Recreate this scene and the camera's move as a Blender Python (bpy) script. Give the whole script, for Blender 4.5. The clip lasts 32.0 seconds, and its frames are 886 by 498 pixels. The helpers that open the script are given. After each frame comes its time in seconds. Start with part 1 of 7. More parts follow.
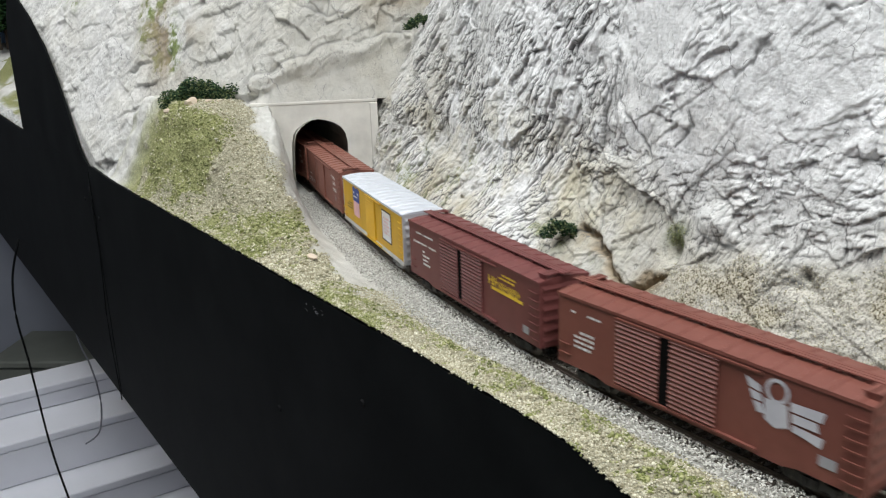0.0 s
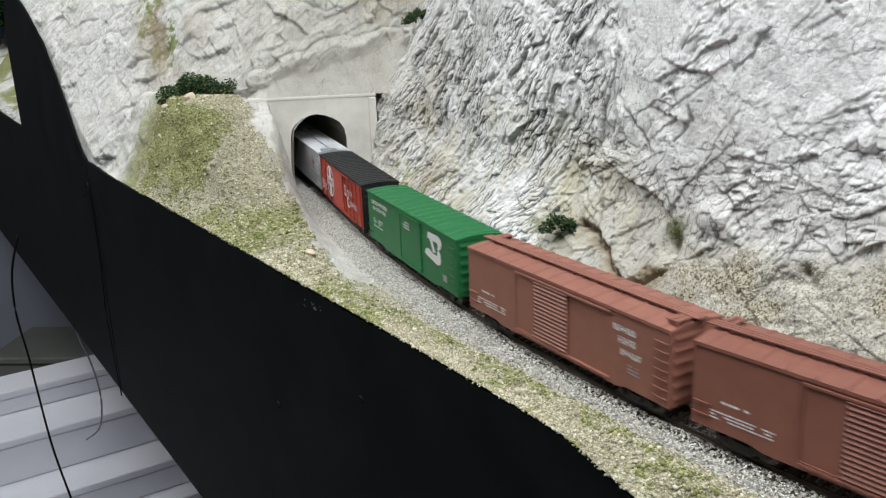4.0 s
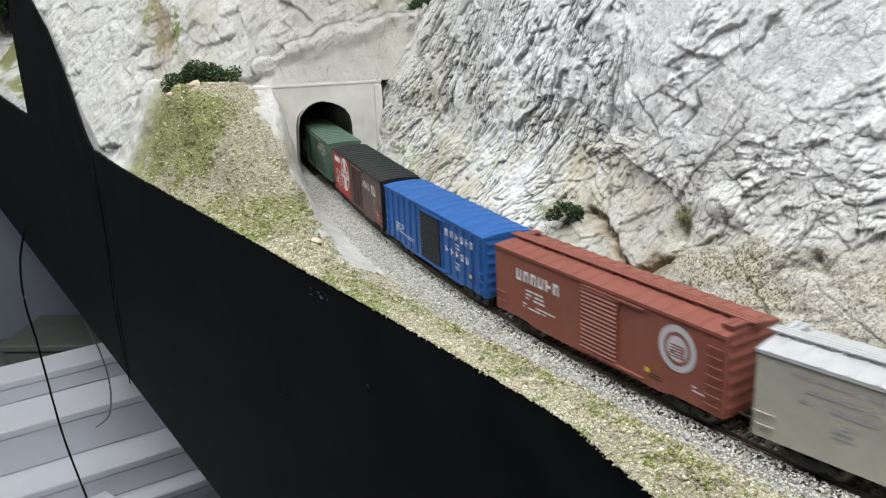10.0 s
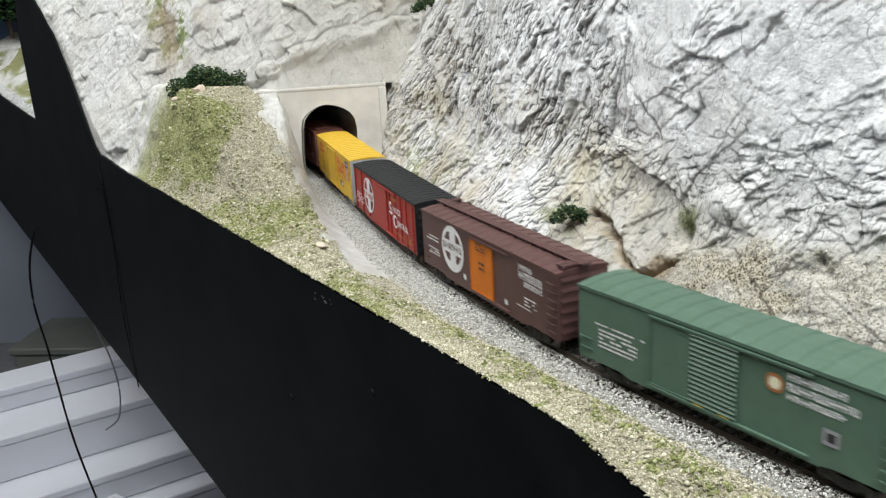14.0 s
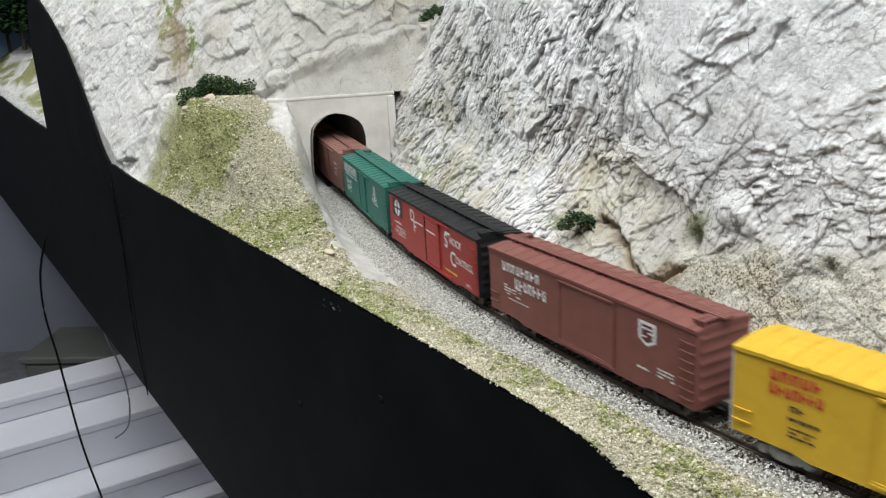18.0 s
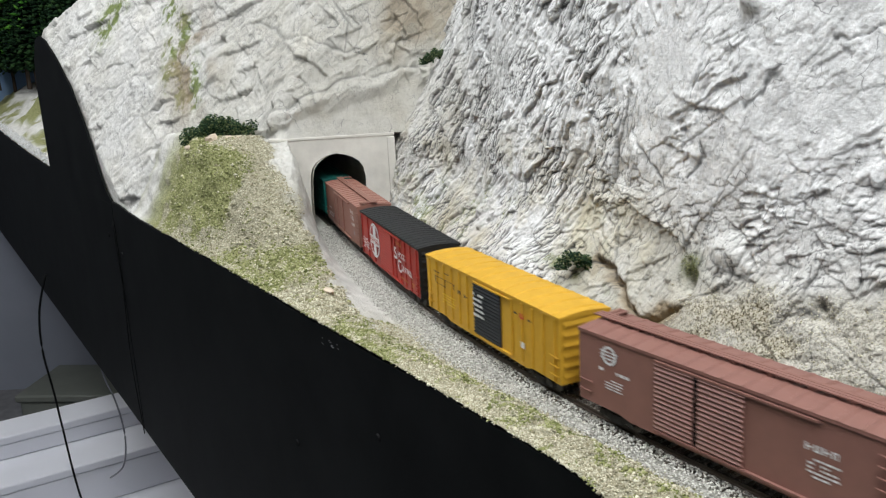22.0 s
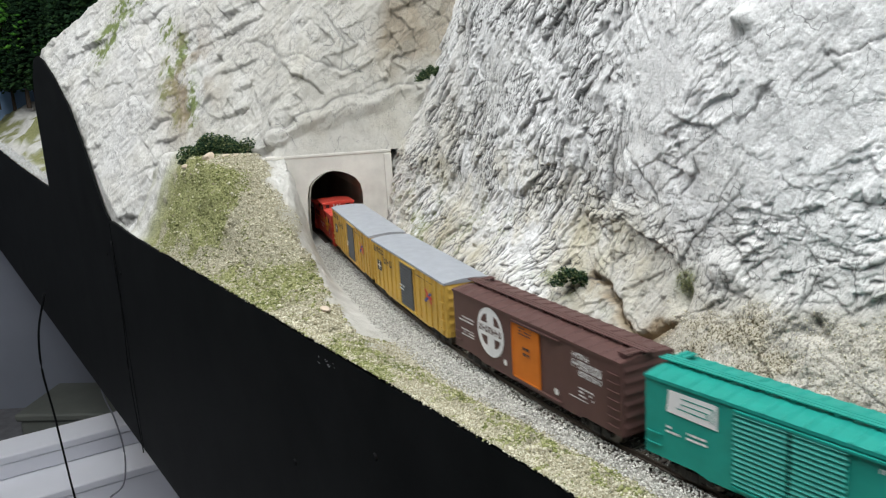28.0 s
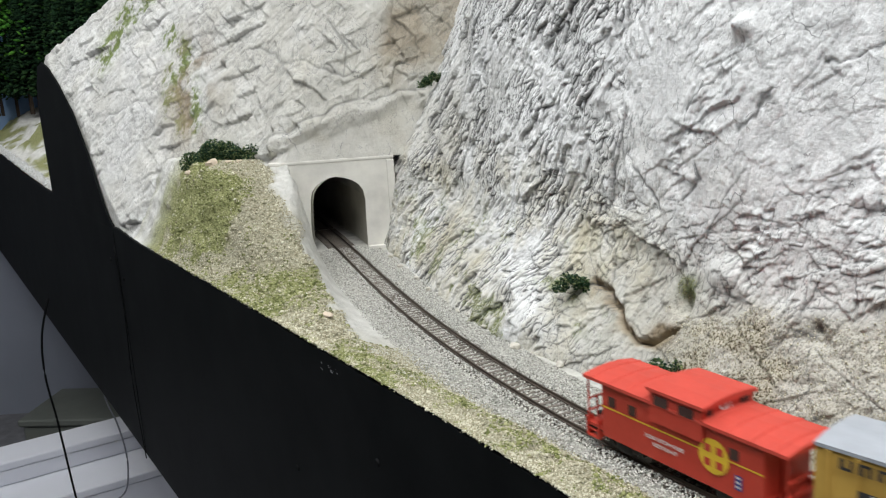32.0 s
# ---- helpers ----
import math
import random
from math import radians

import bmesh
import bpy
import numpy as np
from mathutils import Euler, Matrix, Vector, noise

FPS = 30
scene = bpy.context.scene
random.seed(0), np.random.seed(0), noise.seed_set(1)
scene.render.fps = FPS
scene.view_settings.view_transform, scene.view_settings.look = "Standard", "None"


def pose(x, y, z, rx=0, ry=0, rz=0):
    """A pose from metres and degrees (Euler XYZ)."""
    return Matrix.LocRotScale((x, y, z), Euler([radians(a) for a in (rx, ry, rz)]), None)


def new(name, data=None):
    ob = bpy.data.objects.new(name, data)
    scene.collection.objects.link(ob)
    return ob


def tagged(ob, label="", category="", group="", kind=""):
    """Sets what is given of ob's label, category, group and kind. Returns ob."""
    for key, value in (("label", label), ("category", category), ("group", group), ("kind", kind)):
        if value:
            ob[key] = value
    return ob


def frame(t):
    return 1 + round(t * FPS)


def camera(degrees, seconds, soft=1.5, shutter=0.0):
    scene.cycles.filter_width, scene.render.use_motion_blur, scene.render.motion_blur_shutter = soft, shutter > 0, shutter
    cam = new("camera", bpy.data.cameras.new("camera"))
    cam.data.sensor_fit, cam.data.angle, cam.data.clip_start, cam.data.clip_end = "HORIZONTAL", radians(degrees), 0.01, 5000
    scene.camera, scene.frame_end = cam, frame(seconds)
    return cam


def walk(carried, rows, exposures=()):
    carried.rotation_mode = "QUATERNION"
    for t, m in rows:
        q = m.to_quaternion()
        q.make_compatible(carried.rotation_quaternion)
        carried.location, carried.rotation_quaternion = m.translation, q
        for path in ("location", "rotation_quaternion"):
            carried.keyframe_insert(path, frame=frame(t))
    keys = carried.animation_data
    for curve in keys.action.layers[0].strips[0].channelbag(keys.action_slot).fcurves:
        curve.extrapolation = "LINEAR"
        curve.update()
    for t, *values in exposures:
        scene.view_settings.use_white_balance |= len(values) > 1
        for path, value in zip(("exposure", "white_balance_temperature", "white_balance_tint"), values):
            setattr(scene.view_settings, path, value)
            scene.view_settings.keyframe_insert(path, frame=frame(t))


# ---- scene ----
cam = camera(55.5, 32.0, soft=1.2, shutter=0.5)


def aim(x, y, z, a, b, c):
    """A camera at (x, y, z) that looks along +y, then turned by the rotation vector (a, b, c) in degrees."""
    v = Vector((radians(a), radians(b), radians(c)))
    return pose(x, y, z, 90) @ Matrix.Rotation(v.length, 4, v.normalized())


walk(cam, [
    (0, aim(-0.0102, 0.0024, 0.1939, -16.00, -1.59, -2.18)),
    (0.5, aim(-0.0106, 0.0021, 0.1938, -16.07, -1.69, -2.14)),
    (1, aim(-0.0109, 0.0021, 0.1932, -16.15, -1.71, -1.98)),
    (1.5, aim(-0.0102, 0.0039, 0.1927, -16.19, -1.80, -1.90)),
    (2, aim(-0.0108, 0.0030, 0.1927, -16.21, -1.67, -2.03)),
    (2.5, aim(-0.0091, 0.0031, 0.1938, -16.11, -1.57, -2.23)),
    (3, aim(-0.0091, 0.0034, 0.1934, -16.16, -1.58, -2.29)),
    (3.5, aim(-0.0091, 0.0036, 0.1936, -16.25, -1.57, -2.31)),
    (5.5, aim(-0.0087, 0.0053, 0.1938, -16.53, -1.71, -2.41)),
    (6, aim(-0.0084, 0.0052, 0.1928, -16.46, -1.67, -2.28)),
    (6.5, aim(-0.0090, 0.0048, 0.1920, -16.65, -1.57, -2.24)),
    (7, aim(-0.0081, 0.0059, 0.1929, -16.81, -1.41, -2.44)),
    (7.5, aim(-0.0072, 0.0056, 0.1938, -16.91, -1.32, -2.59)),
    (8, aim(-0.0082, 0.0054, 0.1931, -16.88, -1.37, -2.50)),
    (8.5, aim(-0.0076, 0.0055, 0.1933, -16.84, -1.27, -2.49)),
    (9, aim(-0.0091, 0.0071, 0.1920, -17.01, -1.31, -2.31)),
    (9.5, aim(-0.0090, 0.0070, 0.1926, -17.15, -1.25, -2.43)),
    (10, aim(-0.0084, 0.0080, 0.1937, -17.27, -1.12, -2.67)),
    (10.5, aim(-0.0092, 0.0071, 0.1921, -17.28, -1.11, -2.46)),
    (11, aim(-0.0073, 0.0091, 0.1940, -17.48, -1.00, -2.67)),
    (11.5, aim(-0.0084, 0.0073, 0.1936, -17.32, -0.96, -2.64)),
    (12, aim(-0.0097, 0.0060, 0.1918, -17.37, -0.87, -2.46)),
    (12.5, aim(-0.0097, 0.0064, 0.1919, -17.43, -0.84, -2.41)),
    (13, aim(-0.0076, 0.0087, 0.1934, -17.49, -0.78, -2.80)),
    (13.5, aim(-0.0058, 0.0093, 0.1939, -17.47, -0.72, -2.95)),
    (14, aim(-0.0049, 0.0089, 0.1961, -17.27, -0.60, -3.19)),
    (14.5, aim(-0.0055, 0.0082, 0.1943, -17.09, -0.57, -3.09)),
    (16.5, aim(-0.0046, 0.0087, 0.1958, -17.13, -0.32, -3.39)),
    (17, aim(-0.0049, 0.0088, 0.1954, -16.99, -0.33, -3.44)),
    (17.5, aim(-0.0053, 0.0080, 0.1949, -16.81, -0.28, -3.37)),
    (18, aim(-0.0047, 0.0067, 0.1946, -16.59, -0.04, -3.29)),
    (18.5, aim(-0.0042, 0.0063, 0.1966, -16.33, 0.03, -3.45)),
    (19, aim(-0.0050, 0.0055, 0.1951, -15.51, -0.03, -3.24)),
    (19.5, aim(-0.0054, 0.0013, 0.1942, -14.62, 0.02, -2.91)),
    (20, aim(-0.0047, -0.0003, 0.1955, -14.29, 0.01, -2.96)),
    (20.5, aim(-0.0051, -0.0003, 0.1951, -14.13, -0.02, -2.82)),
    (21, aim(-0.0049, -0.0001, 0.1955, -14.08, -0.04, -2.89)),
    (21.5, aim(-0.0043, 0.0005, 0.1957, -13.97, -0.06, -3.00)),
    (22, aim(-0.0038, 0.0008, 0.1959, -13.90, -0.11, -2.99)),
    (22.5, aim(-0.0039, 0.0006, 0.1966, -13.92, -0.10, -3.13)),
    (23, aim(-0.0029, 0.0017, 0.1962, -13.85, -0.03, -3.20)),
    (23.5, aim(-0.0027, 0.0016, 0.1969, -13.75, -0.04, -3.34)),
    (24, aim(-0.0008, 0.0027, 0.1989, -13.64, 0.06, -3.65)),
    (24.5, aim(-0.0010, 0.0028, 0.1985, -13.58, -0.08, -3.66)),
    (25, aim(-0.0013, 0.0022, 0.1977, -13.53, -0.04, -3.59)),
    (25.5, aim(-0.0000, 0.0017, 0.1993, -13.55, 0.08, -3.74)),
    (27.5, aim(0.0003, 0.0017, 0.1993, -13.11, -0.08, -3.64)),
    (28, aim(-0.0001, 0.0017, 0.1983, -12.97, -0.15, -3.54)),
    (28.5, aim(-0.0006, 0.0016, 0.1984, -13.03, -0.15, -3.52)),
    (29, aim(0.0001, 0.0015, 0.1990, -12.91, -0.15, -3.64)),
    (29.5, aim(0.0006, 0.0010, 0.1993, -12.78, -0.15, -3.63)),
    (30, aim(0.0000, 0.0018, 0.1989, -12.70, -0.22, -3.61)),
    (30.5, aim(0.0001, 0.0017, 0.1994, -12.74, -0.17, -3.63)),
    (31, aim(0.0000, 0.0018, 0.1981, -12.72, -0.07, -3.54)),
    (31.5, aim(0.0000, 0.0008, 0.1989, -12.71, 0.01, -3.61)),
    (32, aim(0.0000, 0.0000, 0.1993, -12.61, -0.00, -3.59)),
], exposures=[(0, 0.05), (8, 0.07), (10, 0.16), (14, 0.22), (17, 0.16), (20, 0.08), (25, 0.06), (29, 0.05), (32, 0.0)])

# ---- light: a closed room with unseen ceiling panels, placed to suit the brightness ----
FLOOR, CEIL = -1.15, 1.45
world = bpy.data.worlds.new("room_air")
world.use_nodes = True
scene.world = world
world.node_tree.nodes["Background"].inputs[0].default_value = (0.9, 0.95, 1.0, 1)
world.node_tree.nodes["Background"].inputs[1].default_value = 0.15
# the last panel is added only to brighten the cartons and far left
PANELS = [(0.3, -0.65), (-1.0, 0.65), (0.0, 0.0), (1.2, 0.9), (-1.7, 1.5)]
PANEL_POWER = 13.0


def mat_new(name):
    m = bpy.data.materials.new(name)
    m.use_nodes = True
    nt = m.node_tree
    return m, nt, nt.nodes["Principled BSDF"]


def link(nt, a, b):
    nt.links.new(a, b)


def tex_noise(nt, scale, detail=6, rough=0.6, coord=None):
    n = nt.nodes.new("ShaderNodeTexNoise")
    n.inputs["Scale"].default_value = scale
    n.inputs["Detail"].default_value = detail
    n.inputs["Roughness"].default_value = rough
    if coord is None:
        coord = nt.nodes.new("ShaderNodeTexCoord").outputs["Object"]
    link(nt, coord, n.inputs["Vector"])
    return n


def ramp(nt, fac, stops):
    r = nt.nodes.new("ShaderNodeValToRGB")
    e = r.color_ramp.elements
    while len(e) < len(stops):
        e.new(0.5)
    for el, (p, c) in zip(e, stops):
        el.position, el.color = p, (*c, 1)
    link(nt, fac, r.inputs[0])
    return r


def mix(nt, fac, a, b, mode="MIX"):
    n = nt.nodes.new("ShaderNodeMix")
    n.data_type, n.blend_type = "RGBA", mode
    for sock, v in ((n.inputs[0], fac), (n.inputs[6], a), (n.inputs[7], b)):
        if isinstance(v, (int, float)):
            sock.default_value = v
        elif isinstance(v, tuple):
            sock.default_value = (*v, 1)
        else:
            link(nt, v, sock)
    return n.outputs[2]


def bump(nt, bsdf, height, strength, dist):
    b = nt.nodes.new("ShaderNodeBump")
    b.inputs["Strength"].default_value = strength
    b.inputs["Distance"].default_value = dist
    link(nt, height, b.inputs["Height"])
    link(nt, b.outputs[0], bsdf.inputs["Normal"])


def attr(nt, name):
    a = nt.nodes.new("ShaderNodeAttribute")
    a.attribute_name = name
    return a.outputs["Fac"]


def paint(name, col, rough=0.5, grain=0.12, scale=900, metal=0.0, spec=0.4, dust=0.0):
    """Paint, plastic or metal with a little mottling and faint relief."""
    m, nt, b = mat_new(name)
    n1 = tex_noise(nt, scale, 3)
    n2 = tex_noise(nt, scale / 14, 5)
    lo = tuple(c * (1 - grain) for c in col)
    hi = tuple(min(1, c * (1 + grain) + 0.004) for c in col)
    c1 = ramp(nt, n2.outputs["Fac"], [(0.3, lo), (0.7, hi)]).outputs[0]
    if dust:
        c1 = mix(nt, dust, c1, (0.42, 0.38, 0.33))
    link(nt, c1, b.inputs["Base Color"])
    b.inputs["Roughness"].default_value = rough
    b.inputs["Metallic"].default_value = metal
    b.inputs["Specular IOR Level"].default_value = spec
    bump(nt, b, n1.outputs["Fac"], 0.08, 0.0004)
    return m


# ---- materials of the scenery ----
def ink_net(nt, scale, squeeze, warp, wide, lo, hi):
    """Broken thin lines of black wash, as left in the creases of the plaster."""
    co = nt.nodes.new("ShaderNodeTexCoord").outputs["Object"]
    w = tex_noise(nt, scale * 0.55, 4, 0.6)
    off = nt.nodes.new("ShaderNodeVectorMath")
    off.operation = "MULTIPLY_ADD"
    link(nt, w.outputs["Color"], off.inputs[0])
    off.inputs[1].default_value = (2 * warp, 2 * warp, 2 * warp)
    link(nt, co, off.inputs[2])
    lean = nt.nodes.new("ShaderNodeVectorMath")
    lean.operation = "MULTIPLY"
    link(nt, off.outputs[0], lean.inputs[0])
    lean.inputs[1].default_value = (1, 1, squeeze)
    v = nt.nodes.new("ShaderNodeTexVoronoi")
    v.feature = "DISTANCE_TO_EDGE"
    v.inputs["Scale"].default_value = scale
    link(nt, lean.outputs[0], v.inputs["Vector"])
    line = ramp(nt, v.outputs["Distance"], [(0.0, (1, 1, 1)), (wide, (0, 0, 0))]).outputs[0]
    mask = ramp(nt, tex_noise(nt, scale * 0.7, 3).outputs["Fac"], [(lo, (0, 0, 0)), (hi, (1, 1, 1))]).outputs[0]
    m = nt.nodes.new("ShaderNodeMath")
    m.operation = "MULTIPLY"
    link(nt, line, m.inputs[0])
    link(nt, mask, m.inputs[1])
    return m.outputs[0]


def chip_relief(nt, scale):
    """Small flat chips, each leaning its own way."""
    co = nt.nodes.new("ShaderNodeTexCoord").outputs["Object"]
    w = tex_noise(nt, scale * 0.6, 3, 0.6)
    off = nt.nodes.new("ShaderNodeVectorMath")
    off.operation = "MULTIPLY_ADD"
    link(nt, w.outputs["Color"], off.inputs[0])
    off.inputs[1].default_value = (0.5 / scale,) * 3
    link(nt, co, off.inputs[2])
    v = nt.nodes.new("ShaderNodeTexVoronoi")
    v.inputs["Scale"].default_value = scale
    link(nt, off.outputs[0], v.inputs["Vector"])
    away = nt.nodes.new("ShaderNodeVectorMath")
    away.operation = "SUBTRACT"
    link(nt, off.outputs[0], away.inputs[0])
    link(nt, v.outputs["Position"], away.inputs[1])
    tilt = nt.nodes.new("ShaderNodeVectorMath")
    tilt.operation = "SUBTRACT"
    link(nt, v.outputs["Color"], tilt.inputs[0])
    tilt.inputs[1].default_value = (0.5, 0.5, 0.5)
    dot = nt.nodes.new("ShaderNodeVectorMath")
    dot.operation = "DOT_PRODUCT"
    link(nt, away.outputs[0], dot.inputs[0])
    link(nt, tilt.outputs[0], dot.inputs[1])
    m = nt.nodes.new("ShaderNodeMath")
    m.operation = "MULTIPLY"
    link(nt, dot.outputs["Value"], m.inputs[0])
    m.inputs[1].default_value = 2.0 * scale
    return m.outputs[0]


def rock_material(name):
    """Hand-carved white plaster with grey wash, ink and painted shade in the carved cracks and patches of turf."""
    m, nt, b = mat_new(name)
    big = tex_noise(nt, 9, 5)
    mid = tex_noise(nt, 70, 8, 0.65)
    fine = tex_noise(nt, 700, 4, 0.6)
    base = ramp(nt, big.outputs["Fac"], [(0.3, (0.70, 0.70, 0.685)), (0.55, (0.83, 0.83, 0.82)), (0.75, (0.76, 0.755, 0.73))]).outputs[0]
    base = mix(nt, ramp(nt, mid.outputs["Fac"], [(0.36, (1, 1, 1)), (0.56, (0, 0, 0))]).outputs[0], base, (0.61, 0.61, 0.60))
    stain = tex_noise(nt, 15, 6, 0.7)
    base = mix(nt, attr(nt, "wash"), base, mix(nt, mid.outputs["Fac"], (0.38, 0.365, 0.315), (0.54, 0.52, 0.455)))
    ochre = ramp(nt, stain.outputs["Fac"], [(0.43, (0, 0, 0)), (0.66, (1, 1, 1))]).outputs[0]
    warmth = nt.nodes.new("ShaderNodeMath")
    warmth.operation = "MULTIPLY"
    link(nt, ochre, warmth.inputs[0])
    link(nt, attr(nt, "ochre"), warmth.inputs[1])
    base = mix(nt, warmth.outputs[0], base, (0.54, 0.50, 0.38))
    speck = tex_noise(nt, 800, 2, 0.5)
    spots = ramp(nt, speck.outputs["Fac"], [(0.40, (0.12, 0.10, 0.06)), (0.47, (0.41, 0.375, 0.285)), (0.62, (0.52, 0.485, 0.40))]).outputs[0]
    base = mix(nt, attr(nt, "earth"), base, spots)
    green = mix(nt, fine.outputs["Fac"], (0.06, 0.10, 0.025), (0.30, 0.35, 0.13))
    base = mix(nt, attr(nt, "moss"), base, green)
    base = mix(nt, attr(nt, "rust"), base, mix(nt, mid.outputs["Fac"], (0.16, 0.115, 0.065), (0.42, 0.35, 0.25)))
    # crack darkens the crevices: ink, and shade put into the colour
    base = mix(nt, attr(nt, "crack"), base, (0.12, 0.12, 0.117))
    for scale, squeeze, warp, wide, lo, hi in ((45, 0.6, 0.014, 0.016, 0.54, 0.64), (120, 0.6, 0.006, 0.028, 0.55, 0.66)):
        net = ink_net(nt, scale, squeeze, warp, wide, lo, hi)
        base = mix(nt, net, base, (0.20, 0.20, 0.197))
    link(nt, base, b.inputs["Base Color"])
    b.inputs["Roughness"].default_value = 0.92
    b.inputs["Specular IOR Level"].default_value = 0.15
    h = nt.nodes.new("ShaderNodeMath")
    h.operation = "MULTIPLY_ADD"
    link(nt, mid.outputs["Fac"], h.inputs[0])
    h.inputs[1].default_value = 0.8
    link(nt, fine.outputs["Fac"], h.inputs[2])
    for scale, share in ((170, 0.9), (420, 0.45)):
        more = nt.nodes.new("ShaderNodeMath")
        more.operation = "MULTIPLY_ADD"
        link(nt, chip_relief(nt, scale), more.inputs[0])
        more.inputs[1].default_value = share
        link(nt, h.outputs[0], more.inputs[2])
        h = more
    g = nt.nodes.new("ShaderNodeMath")
    g.operation = "MULTIPLY_ADD"
    link(nt, speck.outputs["Fac"], g.inputs[0])
    link(nt, attr(nt, "grit"), g.inputs[1])
    link(nt, h.outputs[0], g.inputs[2])
    bump(nt, b, g.outputs[0], 0.55, 0.0010)
    return m


def turf_material():
    """Ground foam and sifted soil over plaster."""
    m, nt, b = mat_new("turf_and_soil")
    big = tex_noise(nt, 26, 6, 0.7)
    fine = tex_noise(nt, 520, 5, 0.75)
    gritty = ramp(nt, fine.outputs["Fac"], [(0.32, (0, 0, 0)), (0.68, (1, 1, 1))]).outputs[0]
    soil = mix(nt, gritty, (0.23, 0.21, 0.135), (0.58, 0.55, 0.42))
    green = mix(nt, gritty, (0.11, 0.12, 0.045), (0.45, 0.455, 0.22))
    f = nt.nodes.new("ShaderNodeMath")
    f.operation = "ADD"
    link(nt, attr(nt, "moss"), f.inputs[0])
    link(nt, big.outputs["Fac"], f.inputs[1])
    g = ramp(nt, f.outputs[0], [(0.88, (0, 0, 0)), (1.12, (1, 1, 1))]).outputs[0]
    base = mix(nt, g, soil, green)
    plaster = ramp(nt, tex_noise(nt, 60, 6).outputs["Fac"], [(0.3, (0.55, 0.54, 0.50)), (0.7, (0.76, 0.75, 0.71))]).outputs[0]
    base = mix(nt, attr(nt, "bare"), base, plaster)
    link(nt, base, b.inputs["Base Color"])
    b.inputs["Roughness"].default_value = 0.95
    b.inputs["Specular IOR Level"].default_value = 0.1
    bump(nt, b, fine.outputs["Fac"], 0.9, 0.002)
    return m


def crumb_material(name, stops, rough=0.95):
    m, nt, b = mat_new(name)
    g = nt.nodes.new("ShaderNodeNewGeometry")
    c = ramp(nt, g.outputs["Random Per Island"], stops).outputs[0]
    link(nt, c, b.inputs["Base Color"])
    b.inputs["Roughness"].default_value = rough
    b.inputs["Specular IOR Level"].default_value = 0.15
    return m


ROCK = rock_material("carved_plaster_rock")
TURF = turf_material()
STONE = crumb_material("ballast_stone", [(0.0, (0.22, 0.215, 0.19)), (0.3, (0.42, 0.41, 0.37)), (0.65, (0.58, 0.57, 0.52)), (1.0, (0.74, 0.73, 0.68))])
CRUMB = crumb_material("soil_crumbs", [(0.0, (0.24, 0.215, 0.135)), (0.5, (0.45, 0.42, 0.30)), (1.0, (0.70, 0.67, 0.53))])
FOAM = crumb_material("turf_crumbs", [(0.0, (0.12, 0.135, 0.05)), (0.5, (0.25, 0.27, 0.105)), (0.85, (0.38, 0.385, 0.19)), (1.0, (0.56, 0.53, 0.38))])
LEAF = crumb_material("bush_foliage", [(0.0, (0.012, 0.032, 0.020)), (0.45, (0.035, 0.075, 0.036)), (0.8, (0.10, 0.14, 0.055)), (1.0, (0.24, 0.26, 0.13))])
BALLASTBED = paint("ballast_bed", (0.46, 0.45, 0.41), 0.95, 0.3, 1500)
CONCRETE = paint("portal_plaster", (0.68, 0.66, 0.605), 0.92, 0.15, 420)
BLACK = paint("black_fascia_paint", (0.0023, 0.0031, 0.0032), 0.6, 0.3, 220, spec=0.07)
TUNNEL = paint("tunnel_lining", (0.52, 0.50, 0.44), 0.95, 0.25, 200)
RAIL = paint("rail_metal", (0.085, 0.066, 0.052), 0.5, 0.3, 900, metal=0.35)
TIE = paint("tie_plastic", (0.085, 0.070, 0.058), 0.9, 0.4, 1200, dust=0.16)
PLY = paint("plywood", (0.42, 0.30, 0.18), 0.7, 0.2, 60)
WALLPAINT = paint("wall_paint", (0.24, 0.255, 0.30), 0.85, 0.05, 40)
CEILPAINT = paint("ceiling_paint", (0.80, 0.80, 0.78), 0.9, 0.05, 40)
CARPET = paint("floor_carpet", (0.16, 0.16, 0.17), 0.95, 0.2, 300)
PAPERWHITE = paint("white_board", (0.66, 0.67, 0.72), 0.8, 0.06, 30)


# ---- small tools ----
def mesh_object(name, verts, faces, material, parent=None, smooth=False):
    me = bpy.data.meshes.new(name)
    me.from_pydata([tuple(v) for v in verts] if not isinstance(verts, list) else verts, [], faces if isinstance(faces, list) else faces.tolist())
    me.materials.append(material)
    if smooth:
        me.polygons.foreach_set("use_smooth", np.ones(len(me.polygons), bool))
    me.update()
    ob = new(name, me)
    if parent:
        ob.parent = parent
    return ob


def part(name, bm, material, parent=None, label=""):
    me = bpy.data.meshes.new(name)
    bm.to_mesh(me)
    bm.free()
    me.materials.append(material)
    ob = new(name, me)
    if parent:
        ob.parent = parent
    if label:
        ob["label"] = label
    return ob


def box(bm, x0, x1, y0, y1, z0, z1, bev=0.0):
    vs = [bm.verts.new((x, y, z)) for x in (x0, x1) for y in (y0, y1) for z in (z0, z1)]
    fs = [bm.faces.new([vs[i] for i in f]) for f in ((0, 1, 3, 2), (4, 6, 7, 5), (0, 4, 5, 1), (2, 3, 7, 6), (0, 2, 6, 4), (1, 5, 7, 3))]
    if bev:
        edges = list({e for f in fs for e in f.edges})
        bmesh.ops.bevel(bm, geom=edges, offset=bev, segments=1, affect="EDGES")
    return bm


def boxes(*lists):
    bm = bmesh.new()
    for b in lists:
        box(bm, *b)
    return bm


